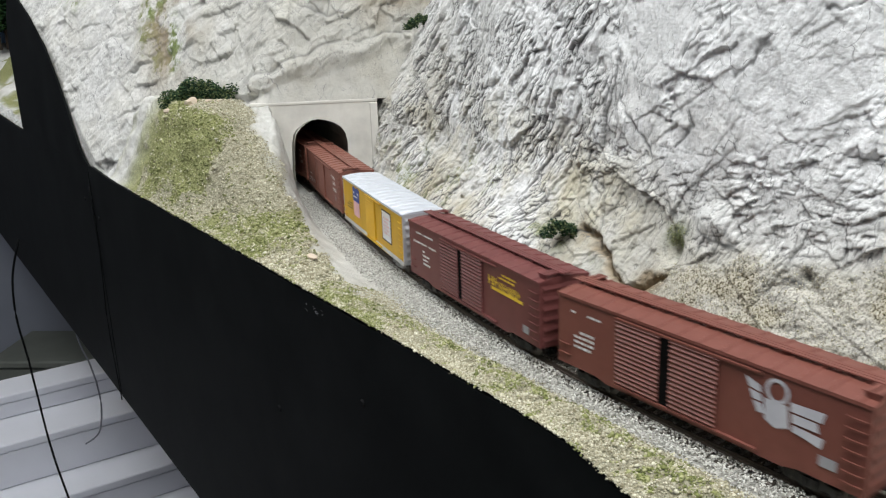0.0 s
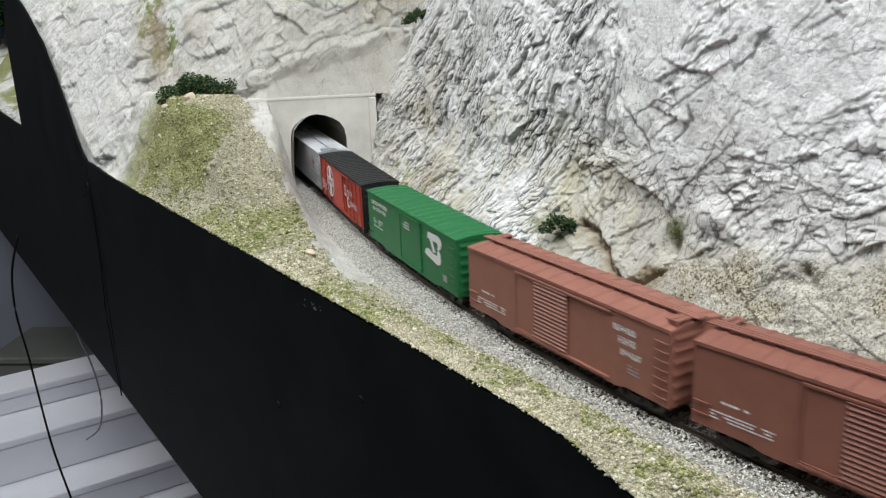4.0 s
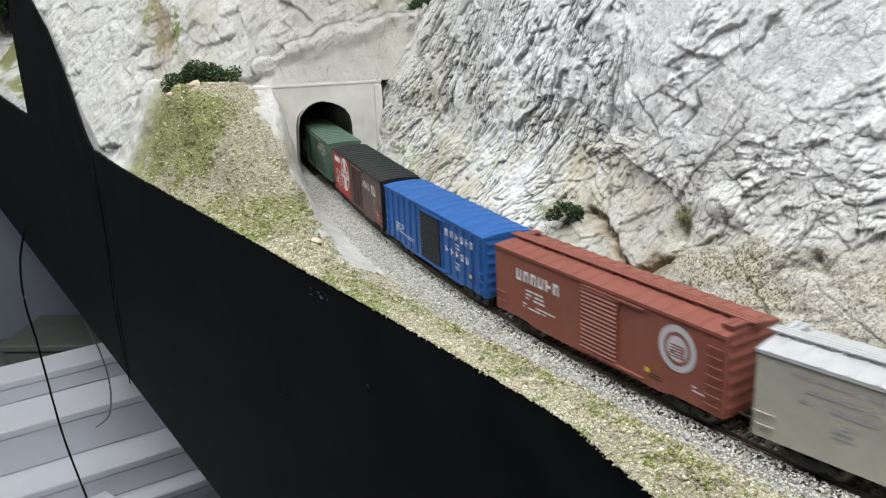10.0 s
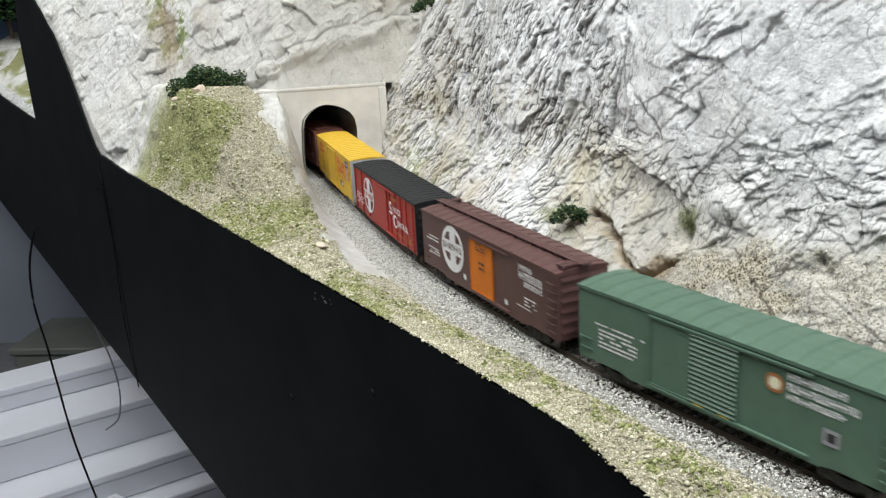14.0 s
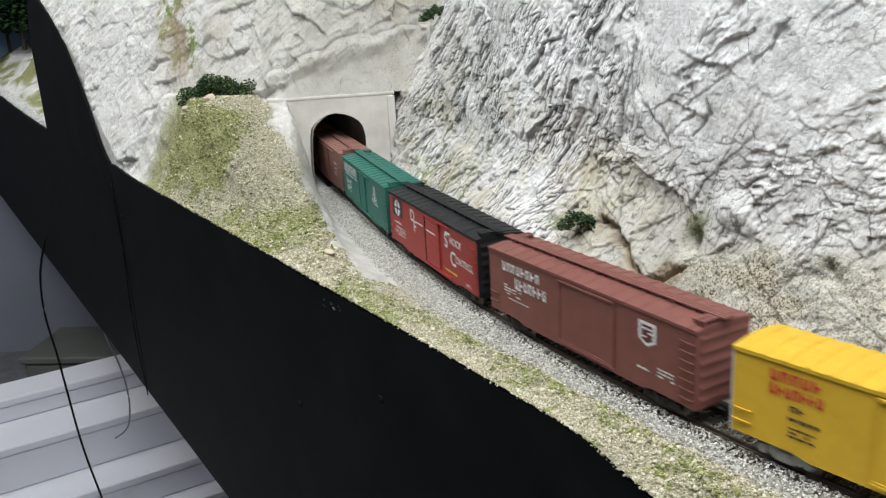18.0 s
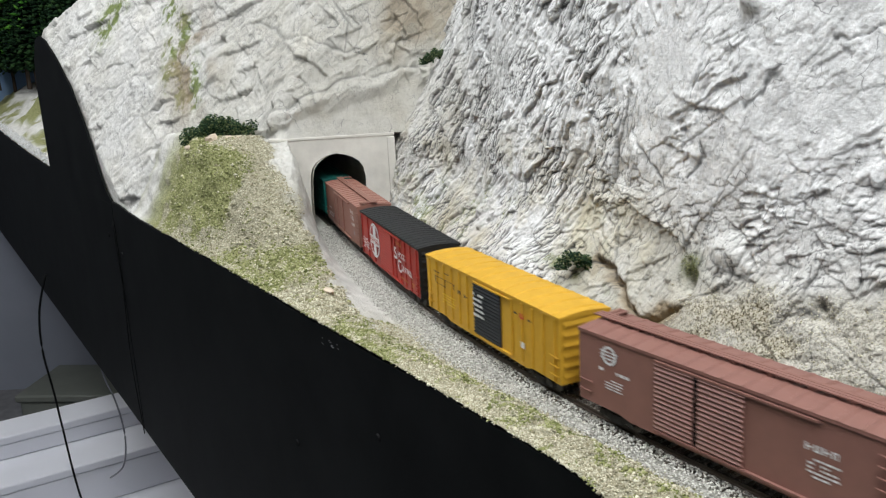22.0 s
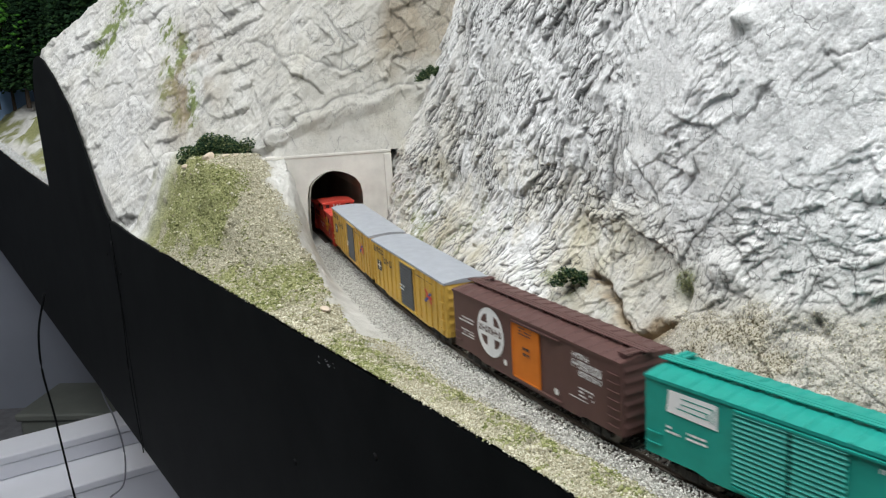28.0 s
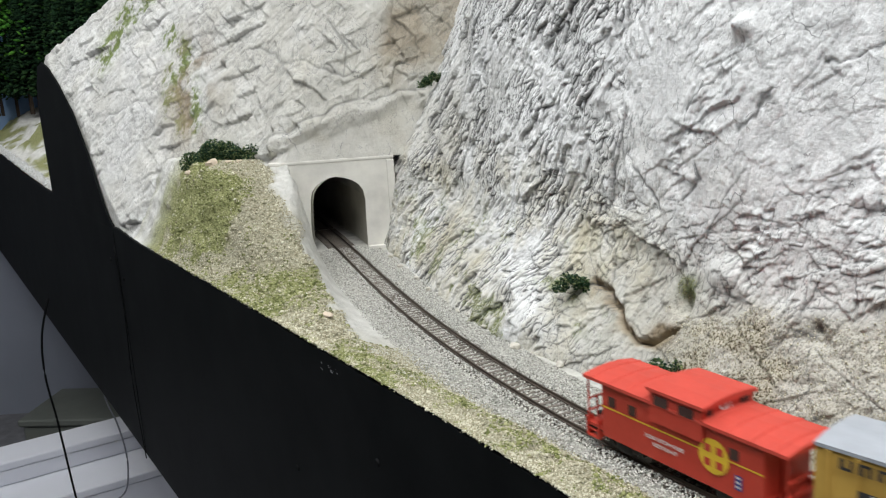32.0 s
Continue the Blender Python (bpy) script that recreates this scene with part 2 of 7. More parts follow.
def cyl(bm, p0, p1, r0, r1=None, n=10):
    p0, p1 = Vector(p0), Vector(p1)
    r1 = r0 if r1 is None else r1
    q = (p1 - p0).to_track_quat("Z", "Y")
    ra = [bm.verts.new(p0 + q @ Vector((r0 * math.cos(a), r0 * math.sin(a), 0))) for a in [2 * math.pi * i / n for i in range(n)]]
    rb = [bm.verts.new(p1 + q @ Vector((r1 * math.cos(a), r1 * math.sin(a), 0))) for a in [2 * math.pi * i / n for i in range(n)]]
    for i in range(n):
        bm.faces.new((ra[i], ra[(i + 1) % n], rb[(i + 1) % n], rb[i]))
    bm.faces.new(ra[::-1])
    bm.faces.new(rb)
    return bm


CHANCE = np.random.default_rng(77).random(1 << 16)


def lattice(i, j, k):
    """For whole numbers i, j: a function that gives the q-th random number, 0 to 1, of the cell (i + dx, j + dy)."""
    hi = [(i + dx) * 73856093 for dx in (-1, 0, 1)]
    hj = [(j + dy) * 19349663 for dy in (-1, 0, 1)]

    def cell(dx, dy):
        h = hi[dx + 1] ^ hj[dy + 1]
        h = h ^ (h >> 15)
        return lambda q: CHANCE[(h + (k + q) * 7919 * 31) & 0xFFFF]
    return cell


def vnoise(p, k=0):
    """Smooth value noise, -1 to 1, at the rows of p."""
    i = np.floor(p).astype(np.int64)
    f = p - i
    f = f * f * f * (f * (f * 6 - 15) + 10)
    hx = [i[:, 0] * 73856093, (i[:, 0] + 1) * 73856093]
    hy = [i[:, 1] * 19349663, (i[:, 1] + 1) * 19349663]
    hz = [i[:, 2] * 83492791 + k * 7919 * 31, (i[:, 2] + 1) * 83492791 + k * 7919 * 31]
    wx, wy, wz = (1 - f[:, 0], f[:, 0]), (1 - f[:, 1], f[:, 1]), (1 - f[:, 2], f[:, 2])
    r = 0
    for dx in (0, 1):
        for dy in (0, 1):
            h2, w2 = hx[dx] ^ hy[dy], wx[dx] * wy[dy]
            for dz in (0, 1):
                h = h2 ^ hz[dz]
                r = r + w2 * wz[dz] * CHANCE[(h ^ (h >> 17)) & 0xFFFF]
    return r * 2 - 1


def fbm(p, octaves=4, k=0, gain=0.5):
    r, a = 0, 1.0
    for o in range(octaves):
        r = r + a * vnoise(p * 2.03 ** o, k + o)
        a *= gain
    return r


def smooth01(x, a, b):
    t = np.clip((x - a) / (b - a), 0, 1)
    return t * t * (3 - 2 * t)


def grid_object(name, P, attrs, material):
    """A sheet from an array of points, rows by columns."""
    r, c = P.shape[:2]
    idx = np.arange(r * c).reshape(r, c)
    f = np.stack([idx[:-1, :-1], idx[1:, :-1], idx[1:, 1:], idx[:-1, 1:]], -1).reshape(-1, 4)
    me = bpy.data.meshes.new(name)
    me.vertices.add(r * c)
    me.vertices.foreach_set("co", P.reshape(-1).astype(np.float32))
    me.loops.add(f.size)
    me.loops.foreach_set("vertex_index", f.reshape(-1).astype(np.int32))
    me.polygons.add(len(f))
    me.polygons.foreach_set("loop_start", np.arange(0, f.size, 4, dtype=np.int32))
    me.update(calc_edges=True)
    me.polygons.foreach_set("use_smooth", np.ones(len(f), bool))
    for k, v in attrs.items():
        a = me.attributes.new(k, "FLOAT", "POINT")
        a.data.foreach_set("value", np.clip(v, 0, 1).reshape(-1).astype(np.float32))
    me.materials.append(material)
    me.update()
    return new(name, me)


def sheet_normals(P):
    n = np.cross(np.gradient(P, axis=0), np.gradient(P, axis=1))
    return n / (np.linalg.norm(n, axis=2, keepdims=True) + 1e-12)


def crumbs(name, centres, sizes, material, flat=0.7, turn=None):
    """Many small eight-sided grains in one mesh."""
    n = len(centres)
    rng = np.random.default_rng(len(name) + n)
    base = np.array([(1, 0, 0), (-1, 0, 0), (0, 1, 0), (0, -1, 0), (0, 0, flat), (0, 0, -flat)], float)
    v = base[None] * (0.6 + 0.6 * rng.random((n, 6, 1))) * sizes[:, None, None]
    a = rng.random(n) * 6.283
    b = (rng.random(n) - 0.5) * 1.6
    ca, sa, cb, sb = np.cos(a), np.sin(a), np.cos(b), np.sin(b)
    x, y, z = v[..., 0], v[..., 1], v[..., 2]
    y, z = y * cb[:, None] - z * sb[:, None], y * sb[:, None] + z * cb[:, None]
    x, y = x * ca[:, None] - y * sa[:, None], x * sa[:, None] + y * ca[:, None]
    V = np.stack([x, y, z], -1) + centres[:, None]
    F = np.array([(0, 2, 4), (2, 1, 4), (1, 3, 4), (3, 0, 4), (2, 0, 5), (1, 2, 5), (3, 1, 5), (0, 3, 5)])
    faces = (F[None] + 6 * np.arange(n)[:, None, None]).reshape(-1, 3)
    me = bpy.data.meshes.new(name)
    me.vertices.add(6 * n)
    me.vertices.foreach_set("co", V.reshape(-1).astype(np.float32))
    me.loops.add(faces.size)
    me.loops.foreach_set("vertex_index", faces.reshape(-1).astype(np.int32))
    me.polygons.add(len(faces))
    me.polygons.foreach_set("loop_start", np.arange(0, faces.size, 3, dtype=np.int32))
    me.update(calc_edges=True)
    me.materials.append(material)
    return new(name, me)


# ---- the line of the track: a gentle curve out of the tunnel, closed to a loop round the mountain ----
def line_x(y):
    return ((-0.430752 * y + 1.114218) * y - 1.270917) * y + 0.447996


def loop_line():
    ys = np.arange(1.0, 0.239, -0.002)
    P = np.stack([line_x(ys), ys], 1)
    R = 0.72
    d0 = P[1] - P[0]
    d9 = P[-1] - P[-2]
    h0, h9 = math.atan2(d0[1], d0[0]) + 2 * math.pi, math.atan2(d9[1], d9[0])
    hm = radians(110)

    def arc(p, a, b):
        n = int(abs(b - a) * R / 0.01)
        t = np.linspace(a, b, n + 1)[1:]
        c = np.array([p[0] - R * math.sin(a), p[1] + R * math.cos(a)])
        return np.stack([c[0] + R * np.sin(t), c[1] - R * np.cos(t)], 1)
    a1 = arc(P[-1], h9, hm)
    a2 = arc(np.zeros(2), hm, h0)
    gap = P[0] - a1[-1] - a2[-1]
    u, v = np.array([math.cos(hm), math.sin(hm)]), np.array([math.cos(h0), math.sin(h0)])
    l1, l2 = np.linalg.solve(np.stack([u, v], 1), gap)
    st = lambda p, w, l: p + np.linspace(0, l, int(l / 0.01) + 2)[1:, None] * w
    s1 = st(a1[-1], u, l1)
    a2 = a2 + s1[-1]
    s2 = st(a2[-1], v, l2)[:-1]
    return np.vstack([P, a1, s1, a2, s2, P[:1]])


LINE = loop_line()
ARC = np.r_[0, np.cumsum(np.linalg.norm(np.diff(LINE, axis=0), axis=1))]
TOTAL = ARC[-1]
ZERO = float(np.interp(-0.943, -LINE[:380, 1], ARC[:380]))


def on_line(s):
    """Place and heading on the track, s metres past the tunnel mouth."""
    q = np.mod(np.asarray(s, float) + ZERO, TOTAL)
    x, y = np.interp(q, ARC, LINE[:, 0]), np.interp(q, ARC, LINE[:, 1])
    q2 = np.mod(q + 0.004, TOTAL)
    x2, y2 = np.interp(q2, ARC, LINE[:, 0]), np.interp(q2, ARC, LINE[:, 1])
    return x, y, np.arctan2(y2 - y, x2 - x)


def beside(s, d):
    """d metres to the left of the train's way (the mountain's side), at s."""
    x, y, h = on_line(s)
    return x - np.sin(h) * d, y + np.cos(h) * d


# the front edge of the layout is straight: x + FK * y = FC
FK, FC = 0.64, 0.2687


def front_gap(s):
    """How far the layout's front edge lies from the track's middle, at s (negative)."""
    x, y, h = on_line(s)
    nx, ny = -np.sin(h), np.cos(h)
    return (FC - x - FK * y) / (nx + FK * ny)


# ---- rock wall beside the track ----
def wall_offset(s, z):
    """How far the rock stands from the track's middle, at height z."""
    k = smooth01(s, 0.30, 0.62)
    n = 1 - smooth01(s, 0.02, 0.16)
    return 0.037 + 0.012 * k + 0.010 * n + (0.050 - 0.018 * k - 0.030 * n) * smooth01(z, -0.02, 0.085) + 0.16 * np.clip(z - 0.08, 0, None) + 0.38 * (1 - smooth01(s, 0.0, 0.20)) * np.clip(z - 0.096, 0, None)


def facets2(a, b, k=0, tilt=1.0, ba=0.0, bb=0.0):
    """Broken rock on a sheet: cells with a plane of random tilt each, and how near the next cell is (0 on a joint)."""
    ia, ib = np.floor(a).astype(np.int64), np.floor(b).astype(np.int64)
    cell = lattice(ia, ib, k)
    d1, d2, h = np.full(a.shape, 9.0), np.full(a.shape, 9.0), np.zeros(a.shape)
    for dx in (-1, 0, 1):
        for dy in (-1, 0, 1):
            chance = cell(dx, dy)
            va, vb = a - ia - dx - chance(0), b - ib - dy - chance(1)
            d = np.sqrt(va * va + vb * vb)
            hh = 0.55 * (chance(2) - 0.5) + 1.35 * tilt * ((chance(3) * 2 - 1 + ba) * va + (chance(4) * 2 - 1 + bb) * vb)
            near = d < d1
            d2 = np.where(near, d1, np.minimum(d2, d))
            h = np.where(near, hh, h)
            d1 = np.where(near, d, d1)
    return h, d2 - d1


def dent(a, b, a0, b0, ra, rb):
    return np.exp(-((a - a0) / ra) ** 2 - ((b - b0) / rb) ** 2)


def trail(a, b, pts, r):
    """Nearness to a line of points on the sheet."""
    best = np.full(a.shape, 9.0)
    for (p0, q0), (p1, q1) in zip(pts, pts[1:]):
        u, v = p1 - p0, q1 - q0
        t = np.clip(((a - p0) * u + (b - q0) * v) / (u * u + v * v), 0, 1)
        best = np.minimum(best, np.hypot(a - p0 - t * u, b - q0 - t * v))
    return np.exp(-(best / r) ** 2)


def blur(d, r):
    """Mean over a square of 2r + 1 samples."""
    p = np.pad(d, r + 1, mode="edge")
    c = p.cumsum(0).cumsum(1)
    w = 2 * r + 1
    return (c[w:-1, w:-1] - c[:-w - 1, w:-1] - c[w:-1, :-w - 1] + c[:-w - 1, :-w - 1]) / (w * w)


def chunks(a, b, k=0, tilt=0.8, bulge=0.8, ba=0.0, bb=0.0):
    """Packed broken pieces on a sheet: the height of the outermost of the leaning pieces, that of the innermost, and how
    near the next piece is (0 in a crevice)."""
    ia, ib = np.floor(a).astype(np.int64), np.floor(b).astype(np.int64)
    cell = lattice(ia, ib, k)
    top, second, low = np.full(a.shape, -9.0), np.full(a.shape, -9.0), np.full(a.shape, 9.0)
    for dx in (-1, 0, 1):
        for dy in (-1, 0, 1):
            chance = cell(dx, dy)
            va, vb = a - ia - dx - chance(0), b - ib - dy - chance(1)
            d2 = bulge * (va * va + vb * vb)
            h = 0.5 * (chance(2) - 0.5) + tilt * ((chance(3) * 2 - 1 + ba) * va + (chance(4) * 2 - 1 + bb) * vb)
            up = h - d2
            second = np.maximum(second, np.minimum(top, up))
            top = np.maximum(top, up)
            low = np.minimum(low, h + d2)
    return top, low, top - second


def rubble(a, b, q, k, slope, tall, broad):
    """Broken flakes of four sizes, each size lying another way and missing in places. slope: how steep the flakes lean;
    broad: where the large ones rule."""
    sh = a.shape
    d = 0
    for i, f in enumerate((34, 68, 130, 250)):
        t = (0.25, -0.5, 0.7, -0.15)[i]
        u, v = a * math.cos(t) - b * math.sin(t) / tall, a * math.sin(t) + b * math.cos(t) / tall
        top, low, _ = chunks(u * f, v * f, k + 17 * i, 0.9, 0.25, 0.15, -0.25)
        here = smooth01(fbm(q * f * 0.40, 2, k + 60 + i).reshape(sh), -0.45, 0.30)
        d = d + slope / f * (top + low) * (0.15 + 0.85 * here) * ((0.42, 0.75, 1.15, 1.5)[i] * (1 - broad) + (1.0, 1.35, 0.85, 0.40)[i] * broad)
    return d


def plaster(a, b, q, k, lean, strata, crumple=0.0):
    """Height of hand-carved plaster over a sheet, and the mask of its inked and shaded crevices. strata: where it is
    broken into
    upright flakes. crumple: where it is creased all over. Elsewhere broad smooth slabs with broken patches between."""
    sh = a.shape
    n3 = lambda f, o, kk: fbm(q * f, o, kk).reshape(sh)
    wa, wb = n3(30, 2, k + 20), n3(30, 2, k + 30)
    fa, fb = n3(130, 3, k + 25), n3(130, 3, k + 35)
    A = a - lean * b + 0.0040 * wa + 0.0014 * fa
    B = b + 0.0040 * wb + 0.0014 * fb
    L = np.clip(strata, 0, 1)
    C = np.clip(crumple + 0 * a, 0, 1)
    broken = smooth01(n3(12, 3, k + 73), 0.0, 0.50)
    d = 0.0050 * n3(6, 2, k + 50)
    d = d + rubble(A, B, q, k, 0.22 * L + (1 - L) * (0.16 * C + (1 - C) * (0.04 + 0.13 * broken)), 1.0 + 0.55 * L, (1 - L) * C)
    # slanting steps between the slabs
    P, Q = a - 0.75 * b + 0.02 * n3(7, 2, k + 48), b + 0.55 * a + 0.02 * n3(7, 2, k + 49)
    g1, _ = facets2((P + 0.0040 * wa + 0.0016 * fa) * 23, (Q + 0.0040 * wb) * 11, k + 40, 0.5, 0.4, -0.3)
    d = d + (1 - L) * 0.0009 * g1 * smooth01(n3(9, 2, k + 72), -0.2, 0.3)
    d = d + 0.00022 * n3(330, 2, k + 60)
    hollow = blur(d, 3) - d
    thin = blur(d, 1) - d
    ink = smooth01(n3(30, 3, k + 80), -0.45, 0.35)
    # soft shade painted into the broad hollows, ink into the finest creases
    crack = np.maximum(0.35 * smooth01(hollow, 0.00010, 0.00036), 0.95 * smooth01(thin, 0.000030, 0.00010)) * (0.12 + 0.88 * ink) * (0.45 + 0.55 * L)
    return d, crack


# cracks and ledges of the rock wall, in metres along the track and above the rails
CLEFTS = [([(0.588, 0.173), (0.580, 0.169), (0.577, 0.160), (0.569, 0.154)], 0.0013, 0.0030),
          ([(0.545, 0.179), (0.534, 0.172), (0.529, 0.164), (0.524, 0.155)], 0.0010, 0.0022),
          ([(0.620, 0.188), (0.634, 0.190), (0.650, 0.193)], 0.0016, 0.0035),
          ([(0.458, 0.153), (0.457, 0.143), (0.446, 0.126)], 0.0016, 0.0040),
          ([(0.469, 0.135), (0.491, 0.118), (0.506, 0.102)], 0.0011, 0.0026),
          ([(0.535, 0.132), (0.541, 0.126), (0.528, 0.110)], 0.0011, 0.0026),
          ([(0.600, 0.120), (0.630, 0.1205), (0.668, 0.122)], 0.0006, 0.0012),
          ([(0.510, 0.082), (0.534, 0.074)], 0.0010, 0.0020),
          ([(0.362, 0.184), (0.372, 0.178), (0.385, 0.180)], 0.0010, 0.0022),
          ([(0.442, 0.196), (0.447, 0.185), (0.440, 0.174)], 0.0013, 0.0030)]


GULLY = [(0.452, 0.047), (0.470, 0.040), (0.489, 0.034), (0.512, 0.026), (0.524, 0.029), (0.536, 0.036)]


def build_wall():
    s = np.concatenate([np.linspace(-0.12, -0.023, 34), np.linspace(-0.02, 0.2989, 291), np.linspace(0.30, 0.7993, 714), np.linspace(0.80, 1.16, 60)])
    z = np.concatenate([np.linspace(-0.012, 0.1343, 210), np.linspace(0.135, 0.2741, 156), np.linspace(0.275, 0.42, 25)])
    S, Z = np.meshgrid(s, z, indexing="ij")
    x, y = beside(S, wall_offset(S, Z))
    P = np.stack([x, y, Z], -1)
    N = -sheet_normals(P)
    x0, y0, h = on_line(S)
    side = N[..., 0] * np.sin(h) - N[..., 1] * np.cos(h)
    N *= np.where(side < 0, -1, 1)[..., None]
    q = P.reshape(-1, 3)
    n3 = lambda f, o, kk: fbm(q * f, o, kk).reshape(S.shape)
    strata = 1 - smooth01(S + 0.030 * n3(9, 2, 11) - 0.10 * (Z - 0.1), 0.425, 0.500)
    strata = np.maximum(strata, 0.45 * (1 - smooth01(Z + 0.012 * n3(14, 2, 10), 0.075, 0.115)))
    # two broad smooth slabs in the middle of the face
    calm = np.clip(dent(S, Z, 0.494, 0.184, 0.026, 0.024) + dent(S, Z, 0.482, 0.136, 0.012, 0.010) + 0.8 * dent(S, Z, 0.600, 0.150, 0.032, 0.016), 0, 1)
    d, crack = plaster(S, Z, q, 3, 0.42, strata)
    d *= 1 - 0.8 * calm
    crack *= 1 - 0.9 * calm
    for line, r, deep in CLEFTS:
        wider = 0.3 + 0.9 * smooth01(n3(80, 2, 16), -0.4, 0.5)
        cleft = trail(S + 0.0032 * n3(85, 3, 14), Z + 0.0032 * n3(85, 3, 15), line, r * wider)
        d -= 0.25 * deep * cleft
        # cleft shade is put into the colour; the cut itself stays shallow
        crack = np.maximum(crack, 0.85 * cleft)
    earth_zone = (1 - smooth01(Z + 0.010 * n3(22, 3, 12) - 0.35 * np.clip(S - 0.625, 0, 0.06), 0.046, 0.064)) * smooth01(S + 0.15 * Z, 0.515, 0.560)
    d = d * (1 - 0.5 * earth_zone) + earth_zone * (0.0012 * n3(45, 3, 26) + 0.0006 * n3(260, 2, 13))
    gully = trail(S + 0.006 * n3(50, 3, 18), Z + 0.006 * n3(50, 3, 19), GULLY, 0.0024)
    d -= 0.007 * gully
    d -= 0.009 * dent(S, Z, 0.537, 0.052, 0.006, 0.007) + 0.006 * dent(S, Z, 0.633, 0.058, 0.004, 0.0035) + 0.007 * dent(S, Z, 0.427, 0.083, 0.003, 0.003)
    d += 0.010 * dent(S, Z, 0.563, 0.207, 0.006, 0.005) + 0.008 * dent(S, Z, 0.404, 0.010, 0.024, 0.016) + 0.006 * dent(S, Z, 0.369, 0.030, 0.02, 0.012)
    d -= 0.004 * dent(S, Z, 0.635, 0.052, 0.010, 0.004)
    d += 0.007 * dent(S, Z, 0.566, 0.072, 0.012, 0.008)
    crack = np.maximum(crack * (1 - 0.75 * earth_zone), 0.8 * trail(S + 0.003 * n3(90, 2, 27), Z + 0.003 * n3(90, 2, 28), [(0.556, 0.066), (0.572, 0.062), (0.588, 0.063)], 0.0009))
    crack = np.maximum(crack, 0.9 * trail(S, Z + 0.002 * n3(80, 2, 16), [(0.622, 0.053), (0.632, 0.054)], 0.0013))
    crack = np.maximum(crack, 0.8 * trail(S + 0.002 * n3(70, 2, 17), Z, [(0.634, 0.048), (0.640, 0.030), (0.630, 0.016)], 0.0004))
    joint = trail(S, Z + 0.0015 * n3(60, 2, 24), [(0.636, 0.047), (0.656, 0.039), (0.700, 0.024)], 0.0005)
    d -= 0.0012 * joint
    crack = np.maximum(crack, 0.45 * joint)
    # the small hole's dark inside is painted over its dent
    crack = np.maximum(crack, 0.8 * dent(S, Z, 0.633, 0.058, 0.0035, 0.002))
    P = P + N * d[..., None]
    sunk = smooth01(blur(d, 4) - d, -0.0001, 0.0006)
    moss = smooth01(n3(30, 4, 301) + 0.5 * n3(150, 3, 299), 0.15, 0.6) * (1 - smooth01(Z, 0.015, 0.110)) * (1 - smooth01(S, 0.40, 0.52)) * (0.35 + 0.65 * sunk) * 0.9
    moss = np.maximum(moss, 0.8 * dent(S, Z, 0.537, 0.061, 0.008, 0.007) * smooth01(n3(120, 2, 303), -0.2, 0.4))
    moss = np.maximum(moss, 0.6 * dent(S, Z, 0.415, 0.037, 0.03, 0.008) * smooth01(n3(90, 2, 304), -0.2, 0.4))
    earth = earth_zone * (0.55 + 0.45 * smooth01(n3(34, 4, 302), -0.35, 0.35))
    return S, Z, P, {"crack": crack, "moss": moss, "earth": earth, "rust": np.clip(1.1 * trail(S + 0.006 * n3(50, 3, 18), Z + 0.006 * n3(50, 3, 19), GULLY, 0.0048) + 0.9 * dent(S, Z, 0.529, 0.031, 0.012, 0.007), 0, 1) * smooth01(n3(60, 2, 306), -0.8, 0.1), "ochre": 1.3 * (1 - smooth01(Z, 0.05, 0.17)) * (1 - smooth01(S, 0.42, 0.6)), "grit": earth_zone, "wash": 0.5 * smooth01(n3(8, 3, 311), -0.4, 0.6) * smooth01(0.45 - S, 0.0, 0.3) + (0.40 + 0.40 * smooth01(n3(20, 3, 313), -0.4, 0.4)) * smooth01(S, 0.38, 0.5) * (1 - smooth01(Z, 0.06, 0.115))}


WALL_S, WALL_Z, WALL_P, wall_attrs = build_wall()
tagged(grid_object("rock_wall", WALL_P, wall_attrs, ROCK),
                   "tall pale grey carved plaster rock wall with inked, shade-painted cracks", "rock face", kind="structure")

# ---- hillside over the tunnel ----
C0 = np.array([-0.18, 0.9315])
CU = np.array([-0.361, 0.320]) / 0.4824
CN = np.array([0.664, 0.748])


def hill_point(u, z):
    """u metres along the hill's contour towards the layout's front edge, at height z."""
    back = (z - 0.1) / 2.2
    turn = np.clip(-u, 0, None)
    return C0[0] + CU[0] * u + CN[0] * back, C0[1] + CU[1] * u + CN[1] * back + 0.738 * turn


